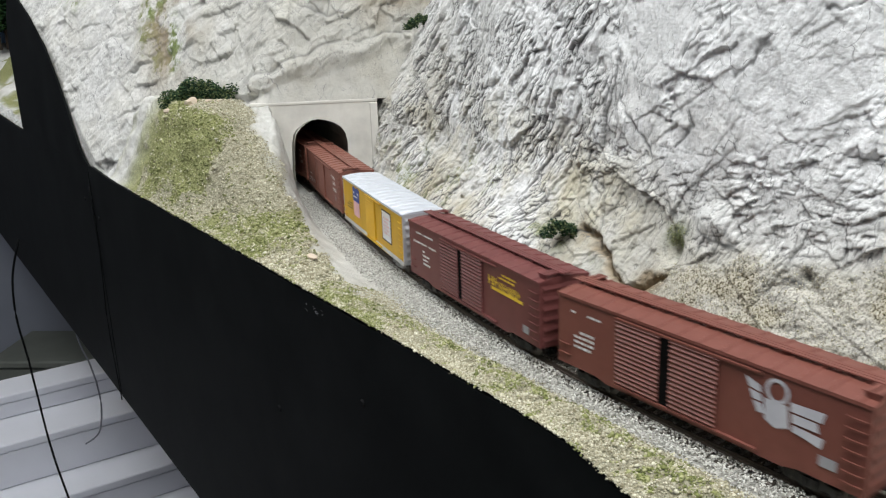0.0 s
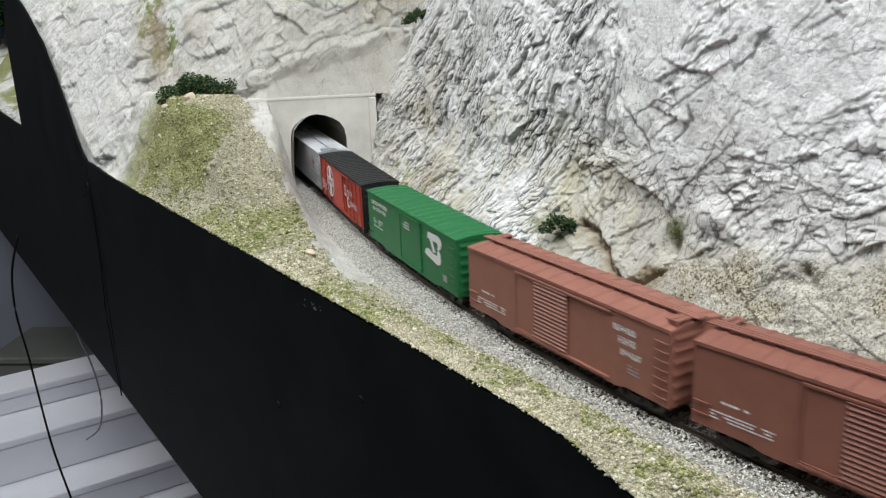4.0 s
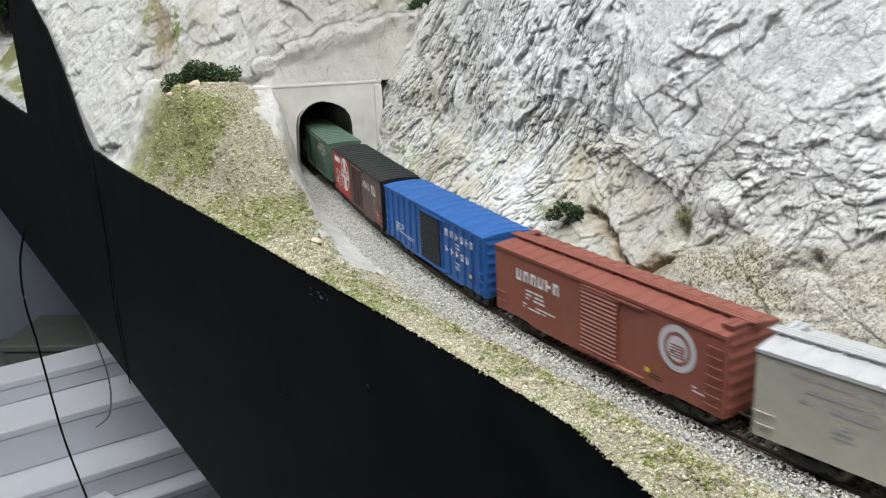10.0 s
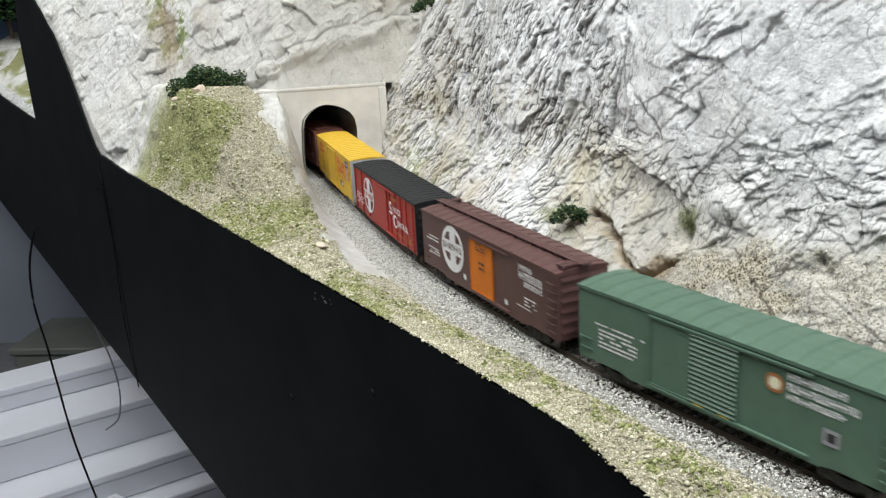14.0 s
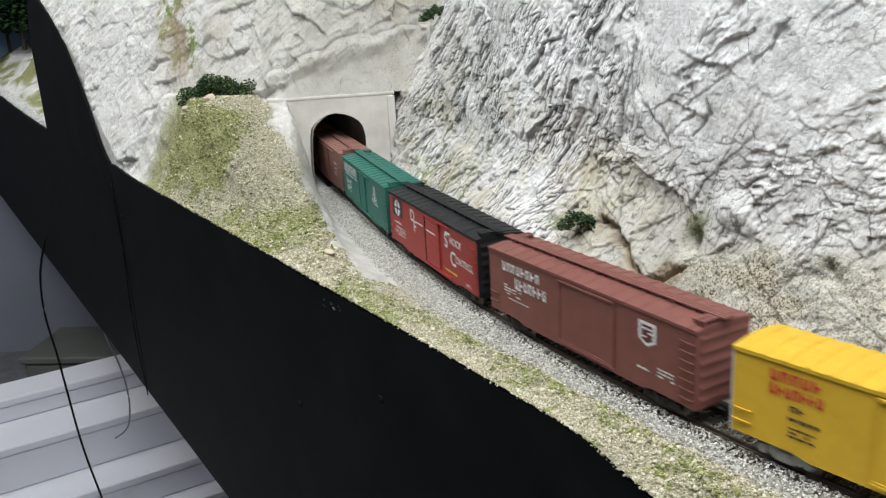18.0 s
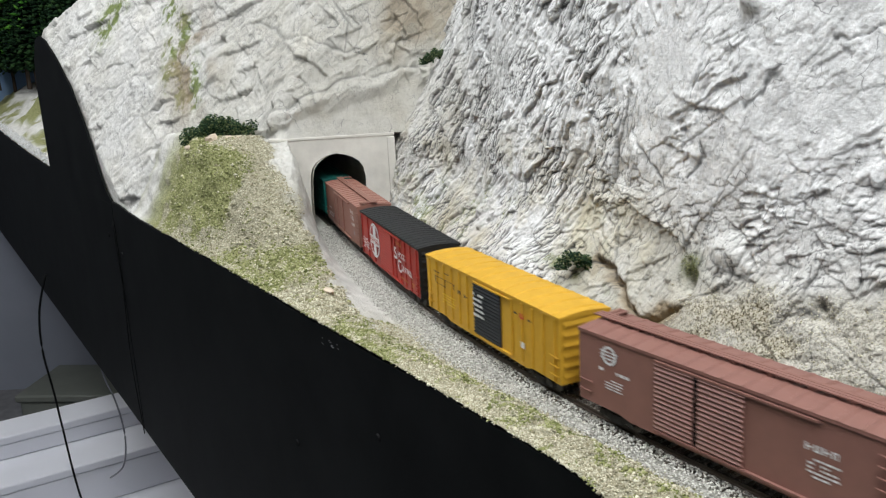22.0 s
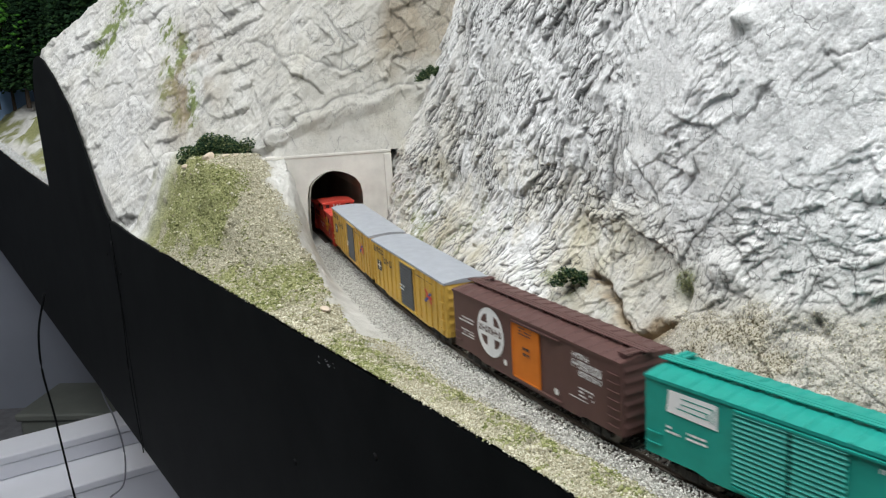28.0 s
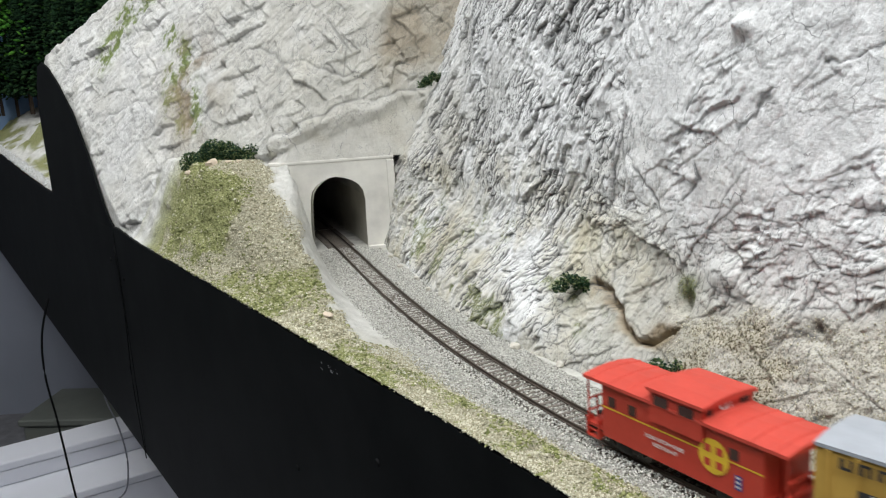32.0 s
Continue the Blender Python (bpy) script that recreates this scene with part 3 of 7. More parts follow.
def build_hill():
    u = np.concatenate([np.arange(-0.30, 0.56, 0.0012), np.arange(0.56, 0.80, 0.004)])
    v = np.linspace(0, 1, 330) ** 0.9
    U, V = np.meshgrid(u, v, indexing="ij")
    low = 0.0995 - 0.11 * smooth01(U, 0.012, 0.05)
    Zh = low + V * (0.46 - low)
    x, y = hill_point(U, Zh)
    crest = 0.236 + 0.506 * (x + 0.66)
    over = np.clip(Zh - crest, 0, None)
    Zc = np.minimum(Zh, crest)
    P = np.stack([x + CN[0] * over * 0.5, y + CN[1] * over * 0.5, Zc], -1)
    N = sheet_normals(P)
    N *= np.where(N[..., 1:2] > 0, -1, 1)
    q = P.reshape(-1, 3)
    n3 = lambda f, o, kk: fbm(q * f, o, kk).reshape(U.shape)
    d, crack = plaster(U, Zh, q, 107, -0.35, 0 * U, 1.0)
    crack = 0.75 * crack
    # a smooth hollow over the portal, under a slanting broken ledge
    wu, wz = U + 0.008 * n3(24, 3, 123), Zh + 0.006 * n3(26, 3, 124)
    ledge = np.interp(-wu, [-0.02, 0.052, 0.102, 0.19], [0.108, 0.132, 0.149, 0.157])
    left = 1 - smooth01(U, 0.0, 0.03)
    brow = (1 - smooth01(wz - ledge, -0.014, 0.002)) * left
    d = d * (1 - 0.75 * brow) - 0.002 * brow + 0.0022 * np.exp(-((wz - ledge - 0.004) / 0.006) ** 2) * left
    for line in ([(0.02, 0.118), (-0.052, 0.150), (-0.102, 0.166), (-0.196, 0.168)], [(0.096, 0.224), (0.02, 0.205), (-0.062, 0.190), (-0.10, 0.205)], [(-0.02, 0.250), (-0.06, 0.225), (-0.062, 0.19)], [(0.428, 0.142), (0.36, 0.165), (0.28, 0.18)], [(0.20, 0.10), (0.22, 0.14), (0.20, 0.16)]):
        t = trail(wu, wz, line, 0.0016)
        d -= 0.0012 * t
        crack = np.maximum(crack, 0.55 * t * smooth01(n3(40, 2, 125), -0.5, 0.2))
    d *= smooth01(Zh - low, 0.0, 0.012) * 0.8 + 0.2
    P = P + N * d[..., None]
    front = P[..., 0] + FK * P[..., 1] - FC
    shift = np.where(front < 0.002, 0.002 - front, 0) / (1 + FK * FK)
    P[..., 0] += shift
    P[..., 1] += shift * FK
    mu, mz = U + 0.012 * n3(90, 3, 126), Zh + 0.009 * n3(90, 3, 127)
    streak = trail(mu, mz, [(0.306, 0.260), (0.264, 0.218)], 0.013) + trail(mu, mz, [(0.264, 0.218), (0.246, 0.182), (0.200, 0.150)], 0.020)
    streak2 = trail(mu, mz, [(0.400, 0.330), (0.416, 0.314), (0.442, 0.292), (0.462, 0.26), (0.466, 0.238)], 0.020)
    moss = np.clip(2.2 * streak + 2.4 * streak2, 0, 1) * smooth01(n3(75, 3, 305) + 0.7 * n3(260, 2, 310), -0.55, 0.30)
    gap = np.exp(-np.clip(np.abs(U + 0.165) - 0.045, 0, 1) ** 2 / 0.0004) * smooth01(Zh + 0.01 * n3(40, 2, 128), 0.172, 0.200)
    smear = trail(U, Zh, [(0.240, 0.205), (0.195, 0.155)], 0.044)
    rust = 1.0 * smear * smooth01(n3(30, 3, 307), -0.5, 0.4) + 0.65 * gap * (0.6 + 0.4 * smooth01(n3(40, 3, 308), -0.5, 0.3))
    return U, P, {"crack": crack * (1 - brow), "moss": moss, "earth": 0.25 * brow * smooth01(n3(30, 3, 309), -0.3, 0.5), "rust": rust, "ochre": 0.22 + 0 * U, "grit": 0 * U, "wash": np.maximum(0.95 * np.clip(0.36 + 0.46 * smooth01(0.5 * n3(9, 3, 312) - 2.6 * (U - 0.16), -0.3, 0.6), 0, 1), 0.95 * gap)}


U, P, hill_attrs = build_hill()
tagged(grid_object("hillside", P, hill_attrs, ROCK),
                  "pale plaster hillside over the tunnel with sparse moss streaks", "hillside", kind="structure")


# ---- shelf between the front edge and the track, with its mound ----
def mound_height(s):
    return 0.086 * (1 - smooth01(s, -0.04, 0.40)) ** 1.25 + 0.010 * (1 - smooth01(s, 0.30, 0.55)) + 0.005


def front_height(y):
    """Height of the layout's front edge."""
    return np.interp(y, [0.24, 0.28, 0.300, 0.3086, 0.3197, 0.3285, 0.3376, 0.3538, 0.40, 0.46, 1.0, 1.1], [-0.017, -0.010, -0.0048, -0.0022, 0.0002, 0.0034, 0.0054, 0.0066, 0.0072, 0.0076, 0.0068, 0.0095])


def build_shelf():
    s = np.concatenate([np.arange(-0.16, 0.30, 0.0022), np.arange(0.30, 0.84, 0.0015), np.arange(0.84, 1.10, 0.005)])
    v = np.linspace(0, 1, 170)
    Sg, V = np.meshgrid(s, v, indexing="ij")
    g = front_gap(Sg)
    inner = -0.012
    D = inner + (g - 0.0030 - inner) * V
    edge = -0.033 + 0.011 * smooth01(Sg, 0.42, 0.60)
    H = mound_height(Sg)
    wing = 1 - smooth01(Sg, 0.02, 0.14)
    rise = smooth01(edge - D, -0.004 * wing, 0.036 + 0.012 * smooth01(Sg, 0.0, 0.3) - 0.022 * smooth01(Sg, 0.35, 0.6) - 0.014 * wing)
    fall = smooth01(D - g, -0.004, 0.052 + 0.033 * smooth01(Sg, 0.05, 0.2))
    x, y = beside(Sg, D)
    zf = front_height(y)
    H = H * (0.80 + 0.17 * wing + (0.20 - 0.17 * wing) * smooth01(edge - D, 0.03, 0.095))
    Zs = -0.0056 + rise * ((H - zf) * fall + zf + 0.0056 + 0.0015)
    return Sg, D, g, edge, rise, np.stack([x, y, Zs], -1)


Sg, D, G, EDGE, RISE, P = build_shelf()
q = P.reshape(-1, 3)
lump = (0.0032 * fbm(q * 42, 4, 401) + 0.0012 * fbm(q * 240, 3, 402)).reshape(Sg.shape)
N = sheet_normals(P)
N *= np.where(N[..., 2:3] < 0, -1, 1)
P = P + N * (lump * RISE * smooth01(D - G, 0.0, 0.014))[..., None]
cheek = 1 - smooth01(RISE + 0.25 * fbm(q * 40, 3, 405).reshape(Sg.shape), 0.55, 0.95)
cheek = cheek * (1 - smooth01(RISE, 0.86, 0.99))
bare = cheek * (1 - smooth01(Sg, 0.30, 0.42)) + 0.5 * cheek * smooth01(Sg, 0.3, 0.42) * (1 - smooth01(Sg, 0.45, 0.6))
bare = np.clip(bare + (1 - smooth01(EDGE - D + 0.006 * fbm(q * 50, 3, 406).reshape(Sg.shape), 0.036, 0.050)) * (1 - smooth01(Sg, 0.07, 0.17)) + np.exp(-((Sg + 0.135) / 0.035) ** 2), 0, 1)
strip = (G + EDGE) / 2
moss = (0.12 + 0.40 * smooth01(fbm(q * 13, 3, 404), -0.2, 0.45).reshape(Sg.shape) + 0.30 * np.exp(-((D + 0.150) / 0.034) ** 2) * (1 - smooth01(Sg, 0.05, 0.20))
        - 0.22 * np.exp(-((D + 0.080) / 0.022) ** 2) * (1 - smooth01(Sg, 0.08, 0.20)) + 0.24 * np.exp(-((Sg - 0.225) / 0.05) ** 2 - ((D + 0.075) / 0.022) ** 2)
        + 0.26 * np.exp(-((D - strip) / 0.010) ** 2) * smooth01(Sg, 0.35, 0.5) - 0.10 * smooth01(Sg, 0.60, 0.72))
SHELF_P, SHELF_D, SHELF_EDGE, SHELF_S, SHELF_MOSS, SHELF_BARE = P, D, EDGE, Sg, moss, bare
tagged(grid_object("grass_bank", P, {"moss": moss, "bare": bare}, TURF),
               "grass and gravel bank along the black fascia", "bank", kind="structure")

# ---- ballast bed and ground under everything ----
def bed():
    s = np.arange(-0.4, TOTAL - 0.4 + 0.01, 0.01)
    prof = [(-0.05, -0.006), (-0.024, -0.0053), (-0.016, -0.0044), (0.016, -0.0044), (0.024, -0.0053), (0.06, -0.006)]
    P = np.zeros((len(s), len(prof), 3))
    for j, (d, z) in enumerate(prof):
        P[:, j, 0], P[:, j, 1] = beside(s, d)
        P[:, j, 2] = z
    return P


tagged(grid_object("ballast_bed", bed(), {}, BALLASTBED), "pale grey ballast bed under the track", "ballast", kind="structure")

# ---- tunnel portal, lining ----
PX, PW, PH = -0.1228, 0.0308, 0.0800
PORTAL = pose(PX, 0.9415, 0, 0, 0, math.degrees(math.atan2(6.2, 61.5)))


ARCH = [(1.0, -0.15), (1.02, 0.36), (1.04, 0.66), (0.98, 0.79), (0.84, 0.875), (0.62, 0.935), (0.36, 0.975), (0.05, 1.0), (-0.26, 0.985), (-0.50, 0.942), (-0.74, 0.875), (-0.88, 0.80), (-0.95, 0.66), (-1.0, 0.36), (-1.01, -0.15)]


def arch(grow=0.0):
    """The outline of the tunnel's roughly cut opening, from the right foot over the crown to the left foot."""
    return [((PW + grow) * x, (PH + grow) * z) for x, z in ARCH]


def build_portal():
    portal = tagged(new("tunnel_portal"), "weathered pale grey plaster tunnel portal with a horseshoe arch", "tunnel portal")
    portal.matrix_world = PORTAL
    bm = bmesh.new()
    a = arch()
    n = len(a)
    o = []
    for i, (x, z) in enumerate(a):
        if i < 2:
            o.append((0.0665, z))
        elif i > n - 3:
            o.append((-0.074, z))
        else:
            k = max(abs(x) / 0.0665, (z - 0.03) / 0.068, 0.05)
            o.append((max(-0.074, min(0.0665, x / k * (1.25 if x < 0 else 1))), min(0.098, 0.03 + (z - 0.03) / k)))
    fr = [bm.verts.new((x, -0.004, z)) for x, z in a]
    of = [bm.verts.new((x, -0.004, z)) for x, z in o]
    bk = [bm.verts.new((x, 0.006, z)) for x, z in a]
    ob = [bm.verts.new((x, 0.006, z)) for x, z in o]
    for i in range(n - 1):
        bm.faces.new((fr[i], of[i], of[i + 1], fr[i + 1]))
        bm.faces.new((fr[i + 1], bk[i + 1], bk[i], fr[i]))
        bm.faces.new((of[i], ob[i], ob[i + 1], of[i + 1]))
        bm.faces.new((bk[i], bk[i + 1], ob[i + 1], ob[i]))
    bmesh.ops.recalc_face_normals(bm, faces=bm.faces)
    part("face", bm, CONCRETE, portal)
    bm = bmesh.new()
    box(bm, -0.072, 0.067, -0.0048, 0.006, 0.0962, 0.1000, 0.0008)
    part("coping", bm, CONCRETE, portal)
    bm = bmesh.new()
    box(bm, 0.0585, 0.067, -0.0065, 0.004, -0.008, 0.0955, 0.0008)
    part("pilaster", bm, CONCRETE, portal)
    bm = bmesh.new()
    box(bm, 0.032, 0.056, -0.009, 0.0, -0.008, -0.001, 0.0008)
    part("footing", bm, CONCRETE, portal)
    # lining, open at the mouth, following the line into the hill
    V, F = [], []
    steps = np.arange(0.004, -0.62, -0.02)
    for s in steps:
        x, y, h = on_line(s)
        for ax, az in arch(0.0005):
            V.append((x + math.sin(h) * -ax, y - math.cos(h) * -ax, az))
    m = len(ARCH)
    for i in range(len(steps) - 1):
        for j in range(m - 1):
            F.append((i * m + j, i * m + j + 1, (i + 1) * m + j + 1, (i + 1) * m + j))
    tagged(mesh_object("tunnel_lining", V, F, TUNNEL), "dark rough lining inside the tunnel", "tunnel", kind="structure")


build_portal()

# ---- rails and ties ----
def build_track():
    rails = []
    for side, name in ((-1, "rail"), (1, "rail")):
        s = np.arange(-0.5, TOTAL - 0.5 + 0.008, 0.008)
        prof = [(-0.0011, -0.0026), (-0.0011, -0.0021), (-0.0003, -0.0018), (-0.0003, -0.0008), (-0.0006, -0.0006), (-0.0006, 0.0), (0.0006, 0.0), (0.0006, -0.0006), (0.0003, -0.0008), (0.0003, -0.0018), (0.0011, -0.0021), (0.0011, -0.0026)]
        P = np.zeros((len(s), len(prof), 3))
        for j, (d, z) in enumerate(prof):
            P[:, j, 0], P[:, j, 1] = beside(s, side * 0.0083 + 0.72 * d)
            P[:, j, 2] = z
        ob = grid_object(name, P, {}, RAIL)
        ob.data.polygons.foreach_set("use_smooth", np.zeros(len(ob.data.polygons), bool))
        rails.append(tagged(ob, "thin rusty brown steel model rail", "rail", "rails of the track"))
    bm = box(bmesh.new(), -0.0013, 0.0013, -0.0155, 0.0155, -0.0046, -0.0025, 0.0002)
    me = bpy.data.meshes.new("tie")
    bm.to_mesh(me)
    bm.free()
    me.materials.append(TIE)
    track = tagged(new("track_ties"), "dusty brown plastic ties of the model track", "track", kind="structure")
    rng = random.Random(5)
    for i in range(150):
        s = -0.12 + i * 0.0062
        x, y, h = on_line(s)
        t = new("tie", me)
        t.parent = track
        t.matrix_local = pose(float(x), float(y), rng.uniform(-0.0002, 0.0001), 0, 0, math.degrees(float(h)) + rng.uniform(-1.5, 1.5))
    V, F = [], []
    i = 0
    s = -0.12 + 150 * 0.0062
    while s < TOTAL - 0.13:
        x, y, h = on_line(s)
        c, n = math.cos(h), math.sin(h)
        for a in (-0.0013, 0.0013):
            for b in (-0.0155, 0.0155):
                for z in (-0.0046, -0.0025):
                    V.append((x + a * c - b * n, y + a * n + b * c, z))
        F += [tuple(i + k for k in f) for f in ((0, 1, 3, 2), (4, 6, 7, 5), (0, 4, 5, 1), (2, 3, 7, 6), (1, 5, 7, 3))]
        i += 8
        s += 0.0062
    far = mesh_object("far_ties", V, F, TIE, track)
    tagged(far, kind="stuff")
    # ballast stones
    rg = np.random.default_rng(4)
    n = 70000
    s = rg.uniform(0.0, 0.84, n)
    d = rg.uniform(-0.041, 0.040, n)
    edge = -0.036 + 0.014 * smooth01(s, 0.42, 0.60)
    keep = (d > edge - 0.010 * rg.random(n) ** 2) & ~((np.abs(np.abs(d) - 0.0083) < 0.0016))
    s, d = s[keep], d[keep]
    x, y = beside(s, d)
    z = np.where(np.abs(d) < 0.0107, -0.0031, -0.0017 - 0.0030 * np.clip((np.abs(d) - 0.0125) / 0.02, 0, 1)) + rg.uniform(-0.0003, 0.0003, len(d))
    size = rg.uniform(0.00045, 0.00098, len(s))
    tagged(crumbs("ballast", np.stack([x, y, z], 1), size, STONE), "fine grey and white crushed ballast", "ballast", kind="stuff")


build_track()

# ---- turf crumbs, soil and chips on the bank ----
def scatter_bank():
    rg = np.random.default_rng(9)
    r, c = SHELF_P.shape[:2]
    vis = (SHELF_S > -0.06) & (SHELF_S < 0.85)
    ok = np.argwhere(vis & (SHELF_D < SHELF_EDGE - np.where(SHELF_S > 0.36, -0.003, 0.012)) & (SHELF_BARE < np.where(SHELF_S > 0.36, 0.9, 0.6)))
    pick = ok[rg.integers(0, len(ok), 75000)]
    m = SHELF_MOSS[pick[:, 0], pick[:, 1]]
    C = SHELF_P[pick[:, 0], pick[:, 1]] + rg.normal(0, 0.0008, (len(pick), 3)) * (1, 1, 0)
    clump = vnoise(C * 60, 79) * 0.30 + vnoise(C * 130, 77) * 0.35 + vnoise(C * 300, 78) * 0.35 + 0.45
    green = clump + m + rg.uniform(-0.2, 0.2, len(C)) > 0.90
    sz = rg.uniform(0.0003, 0.00090, len(C)) * np.where(rg.random(len(C)) < 0.05, 2.1, 1) * np.where(SHELF_S[pick[:, 0], pick[:, 1]] < 0.36, 1.4, 1.0)
    tagged(crumbs("turf", C[green], sz[green] * 1.15, FOAM), "olive green ground foam turf", "turf", kind="stuff")
    tagged(crumbs("soil", C[~green], sz[~green], CRUMB), "tan soil crumbs and grit", "soil", kind="stuff")


scatter_bank()


def bush(name, place, radius, n, seed, squash=(1, 0.6, 0.6), label="dark green clump foliage bush on the bank"):
    rg = np.random.default_rng(seed)
    k = 11
    hubs = np.stack([np.linspace(-0.85, 0.85, k), rg.uniform(-0.35, 0.35, k), rg.uniform(0.1, 0.75, k)], 1) * radius * np.array(squash)
    hubs[:, 2] *= 1 - 0.5 * (hubs[:, 0] / (0.9 * radius * squash[0])) ** 2
    which = rg.integers(0, k, n)
    v = rg.normal(0, 1, (n, 3))
    v /= np.linalg.norm(v, axis=1, keepdims=True)
    C = hubs[which] + v * radius * 0.32 * rg.random((n, 1)) ** 0.4 * (0.7 + 0.6 * rg.random((k, 1)))[which]
    C[:, 2] = np.maximum(C[:, 2], 0)
    C = C + np.array(place)
    ob = crumbs(name, C, rg.uniform(0.0006, 0.0018, n) * (radius / 0.03) ** 0.4, LEAF, 0.65)
    return tagged(ob, label, "bush")


# ---- black fascia along the front edge ----
FN = np.array([1.0, FK]) / math.hypot(1, FK)


def front_point(y, z, out=0.0):
    """On the fascia at depth y, height z, out metres towards the room."""
    return (FC - FK * y - FN[0] * out, y - FN[1] * out, z)


def fascia_top(y):
    return float(front_height(y)) - 0.0005


def board(name, rows, thick, material, parent=None):
    """An upright board in the fascia's plane: rows of (y, bottom, top)."""
    V, F = [], []
    for y, lo, hi in rows:
        for z in (lo, hi):
            for out in (0.0, thick):
                V.append(front_point(y, z, out))
    for i in range(len(rows) - 1):
        a, b = 4 * i, 4 * i + 4
        F += [(a + 1, b + 1, b + 3, a + 3), (a, a + 2, b + 2, b), (a + 2, a + 3, b + 3, b + 2), (a, b, b + 1, a + 1)]
    e = 4 * len(rows) - 4
    F += [(0, 1, 3, 2), (e, e + 2, e + 3, e + 1)]
    return mesh_object(name, V, F, material, parent)


def build_fascia():
    fascia = tagged(new("fascia"), "matt black hardboard fascia with a wavy ragged top edge", "fascia", kind="structure")
    rng = random.Random(8)
    ys = np.arange(-0.35, 1.12, 0.006)
    rows = []
    for y in ys:
        j = 0.0004 * math.sin(y * 60) + rng.uniform(-0.0005, 0.0004) + 0.0007 * math.sin(y * 17 + 1)
        rows.append((y, -0.325, fascia_top(y) - 0.0006 + j))
    board("near_panel", rows, 0.0032, BLACK, fascia)
    # its far end, out of view, is added to help shade the wall below
    board("far_panel", [(y, -0.325, 0.004 + 0.03 * float(smooth01(y, 1.5, 2.6)) + 0.001 * math.sin(y * 9)) for y in np.linspace(1.123, 3.345, 60)], 0.0032, BLACK, fascia)
    prof = [(1.122, 0.002, 0.010), (1.14, 0.002, 0.018), (1.16, 0.002, 0.036), (1.205, 0.002, 0.095), (1.27, 0.002, 0.158), (1.35, 0.002, 0.203), (1.41, 0.002, 0.228), (1.455, 0.002, 0.238), (1.495, 0.002, 0.232), (1.53, 0.002, 0.200), (1.55, 0.002, 0.155)]
    fine = []
    for a, b in zip(prof, prof[1:]):
        for t in np.linspace(0, 1, 8)[:-1]:
            fine.append((a[0] + (b[0] - a[0]) * t, 0.003, a[2] + (b[2] - a[2]) * t + rng.uniform(-0.0008, 0.0008)))
    board("raised_panel", fine + [prof[-1]], 0.003, BLACK, fascia)


build_fascia()

# ---- baseboard, legs and the room ----
def build_room():
    lo, hi = LINE.min(0), LINE.max(0)
    x1 = hi[0] + 0.16
    # carried on to the wall, out of view, to shade the space below
    y0, y1 = lo[1] - 0.12, 3.34
    V = []
    for z in (-0.075, -0.055):
        V += [(FC - FK * y0 + 0.004, y0, z), (x1, y0, z), (x1, y1, z), (FC - FK * y1 + 0.004, y1, z)]
    base = mesh_object("baseboard", V, [(3, 2, 1, 0), (4, 5, 6, 7), (0, 1, 5, 4), (1, 2, 6, 5), (2, 3, 7, 6), (3, 0, 4, 7)], PLY)
    tagged(base, "plywood baseboard of the layout", "baseboard", kind="structure")
    for lx, ly in ((x1 - 0.1, y0 + 0.1), (x1 - 0.1, 2.6), (0.45, y0 + 0.1), (0.3, 2.6)):
        leg = part("table_leg", boxes((lx - 0.03, lx + 0.03, ly - 0.03, ly + 0.03, FLOOR, -0.075)), PLY)
        tagged(leg, "square wooden leg under the layout", "table leg", "legs of the layout")
    X0, X1, Y0, Y1 = -3.4, x1 + 0.6, -2.2, 3.35
    for name, b, m in (("floor", (X0, X1, Y0, Y1, FLOOR - 0.1, FLOOR), CARPET), ("ceiling", (X0, X1, Y0, Y1, CEIL, CEIL + 0.1), CEILPAINT),
                       ("wall_north", (X0, X1, Y1, Y1 + 0.1, FLOOR, CEIL), WALLPAINT), ("wall_south", (X0, X1, Y0 - 0.1, Y0, FLOOR, CEIL), WALLPAINT),
                       ("wall_west", (X0 - 0.1, X0, Y0, Y1, FLOOR, CEIL), WALLPAINT), ("wall_east", (X1, X1 + 0.1, Y0, Y1, FLOOR, CEIL), WALLPAINT)):
        tagged(part(name, boxes(b), m), {"floor": "dark grey carpet floor", "ceiling": "plain white ceiling"}.get(name, "plain grey-blue painted wall"), name.split("_")[0], kind="structure")
    glow, nt, b = mat_new("lamp_diffuser")
    b.inputs["Emission Color"].default_value = (0.95, 0.98, 1.0, 1)
    b.inputs["Emission Strength"].default_value = 3.0
    frame_mat = paint("lamp_frame", (0.7, 0.7, 0.7), 0.5)
    # added fixtures, all out of view, each with its area lamp
    for x, y in PANELS:
        lampthing = tagged(new("unseen_ceiling_light"), "added white ceiling light panel, out of view", "ceiling light", "ceiling lights")
        lampthing.location = (x, y, CEIL)
        part("frame", boxes((-0.16, 0.16, -0.62, 0.62, -0.05, -0.001)), frame_mat, lampthing)
        part("diffuser", boxes((-0.145, 0.145, -0.605, 0.605, -0.056, -0.051)), glow, lampthing)
        la = bpy.data.lights.new("panel_light", "AREA")
        la.shape, la.size, la.size_y, la.energy, la.color = "RECTANGLE", 0.29, 1.2, PANEL_POWER, (0.96, 0.985, 1.0)
        lo_ = new("panel_light", la)
        lo_.location = (x, y, CEIL - 0.06)


build_room()

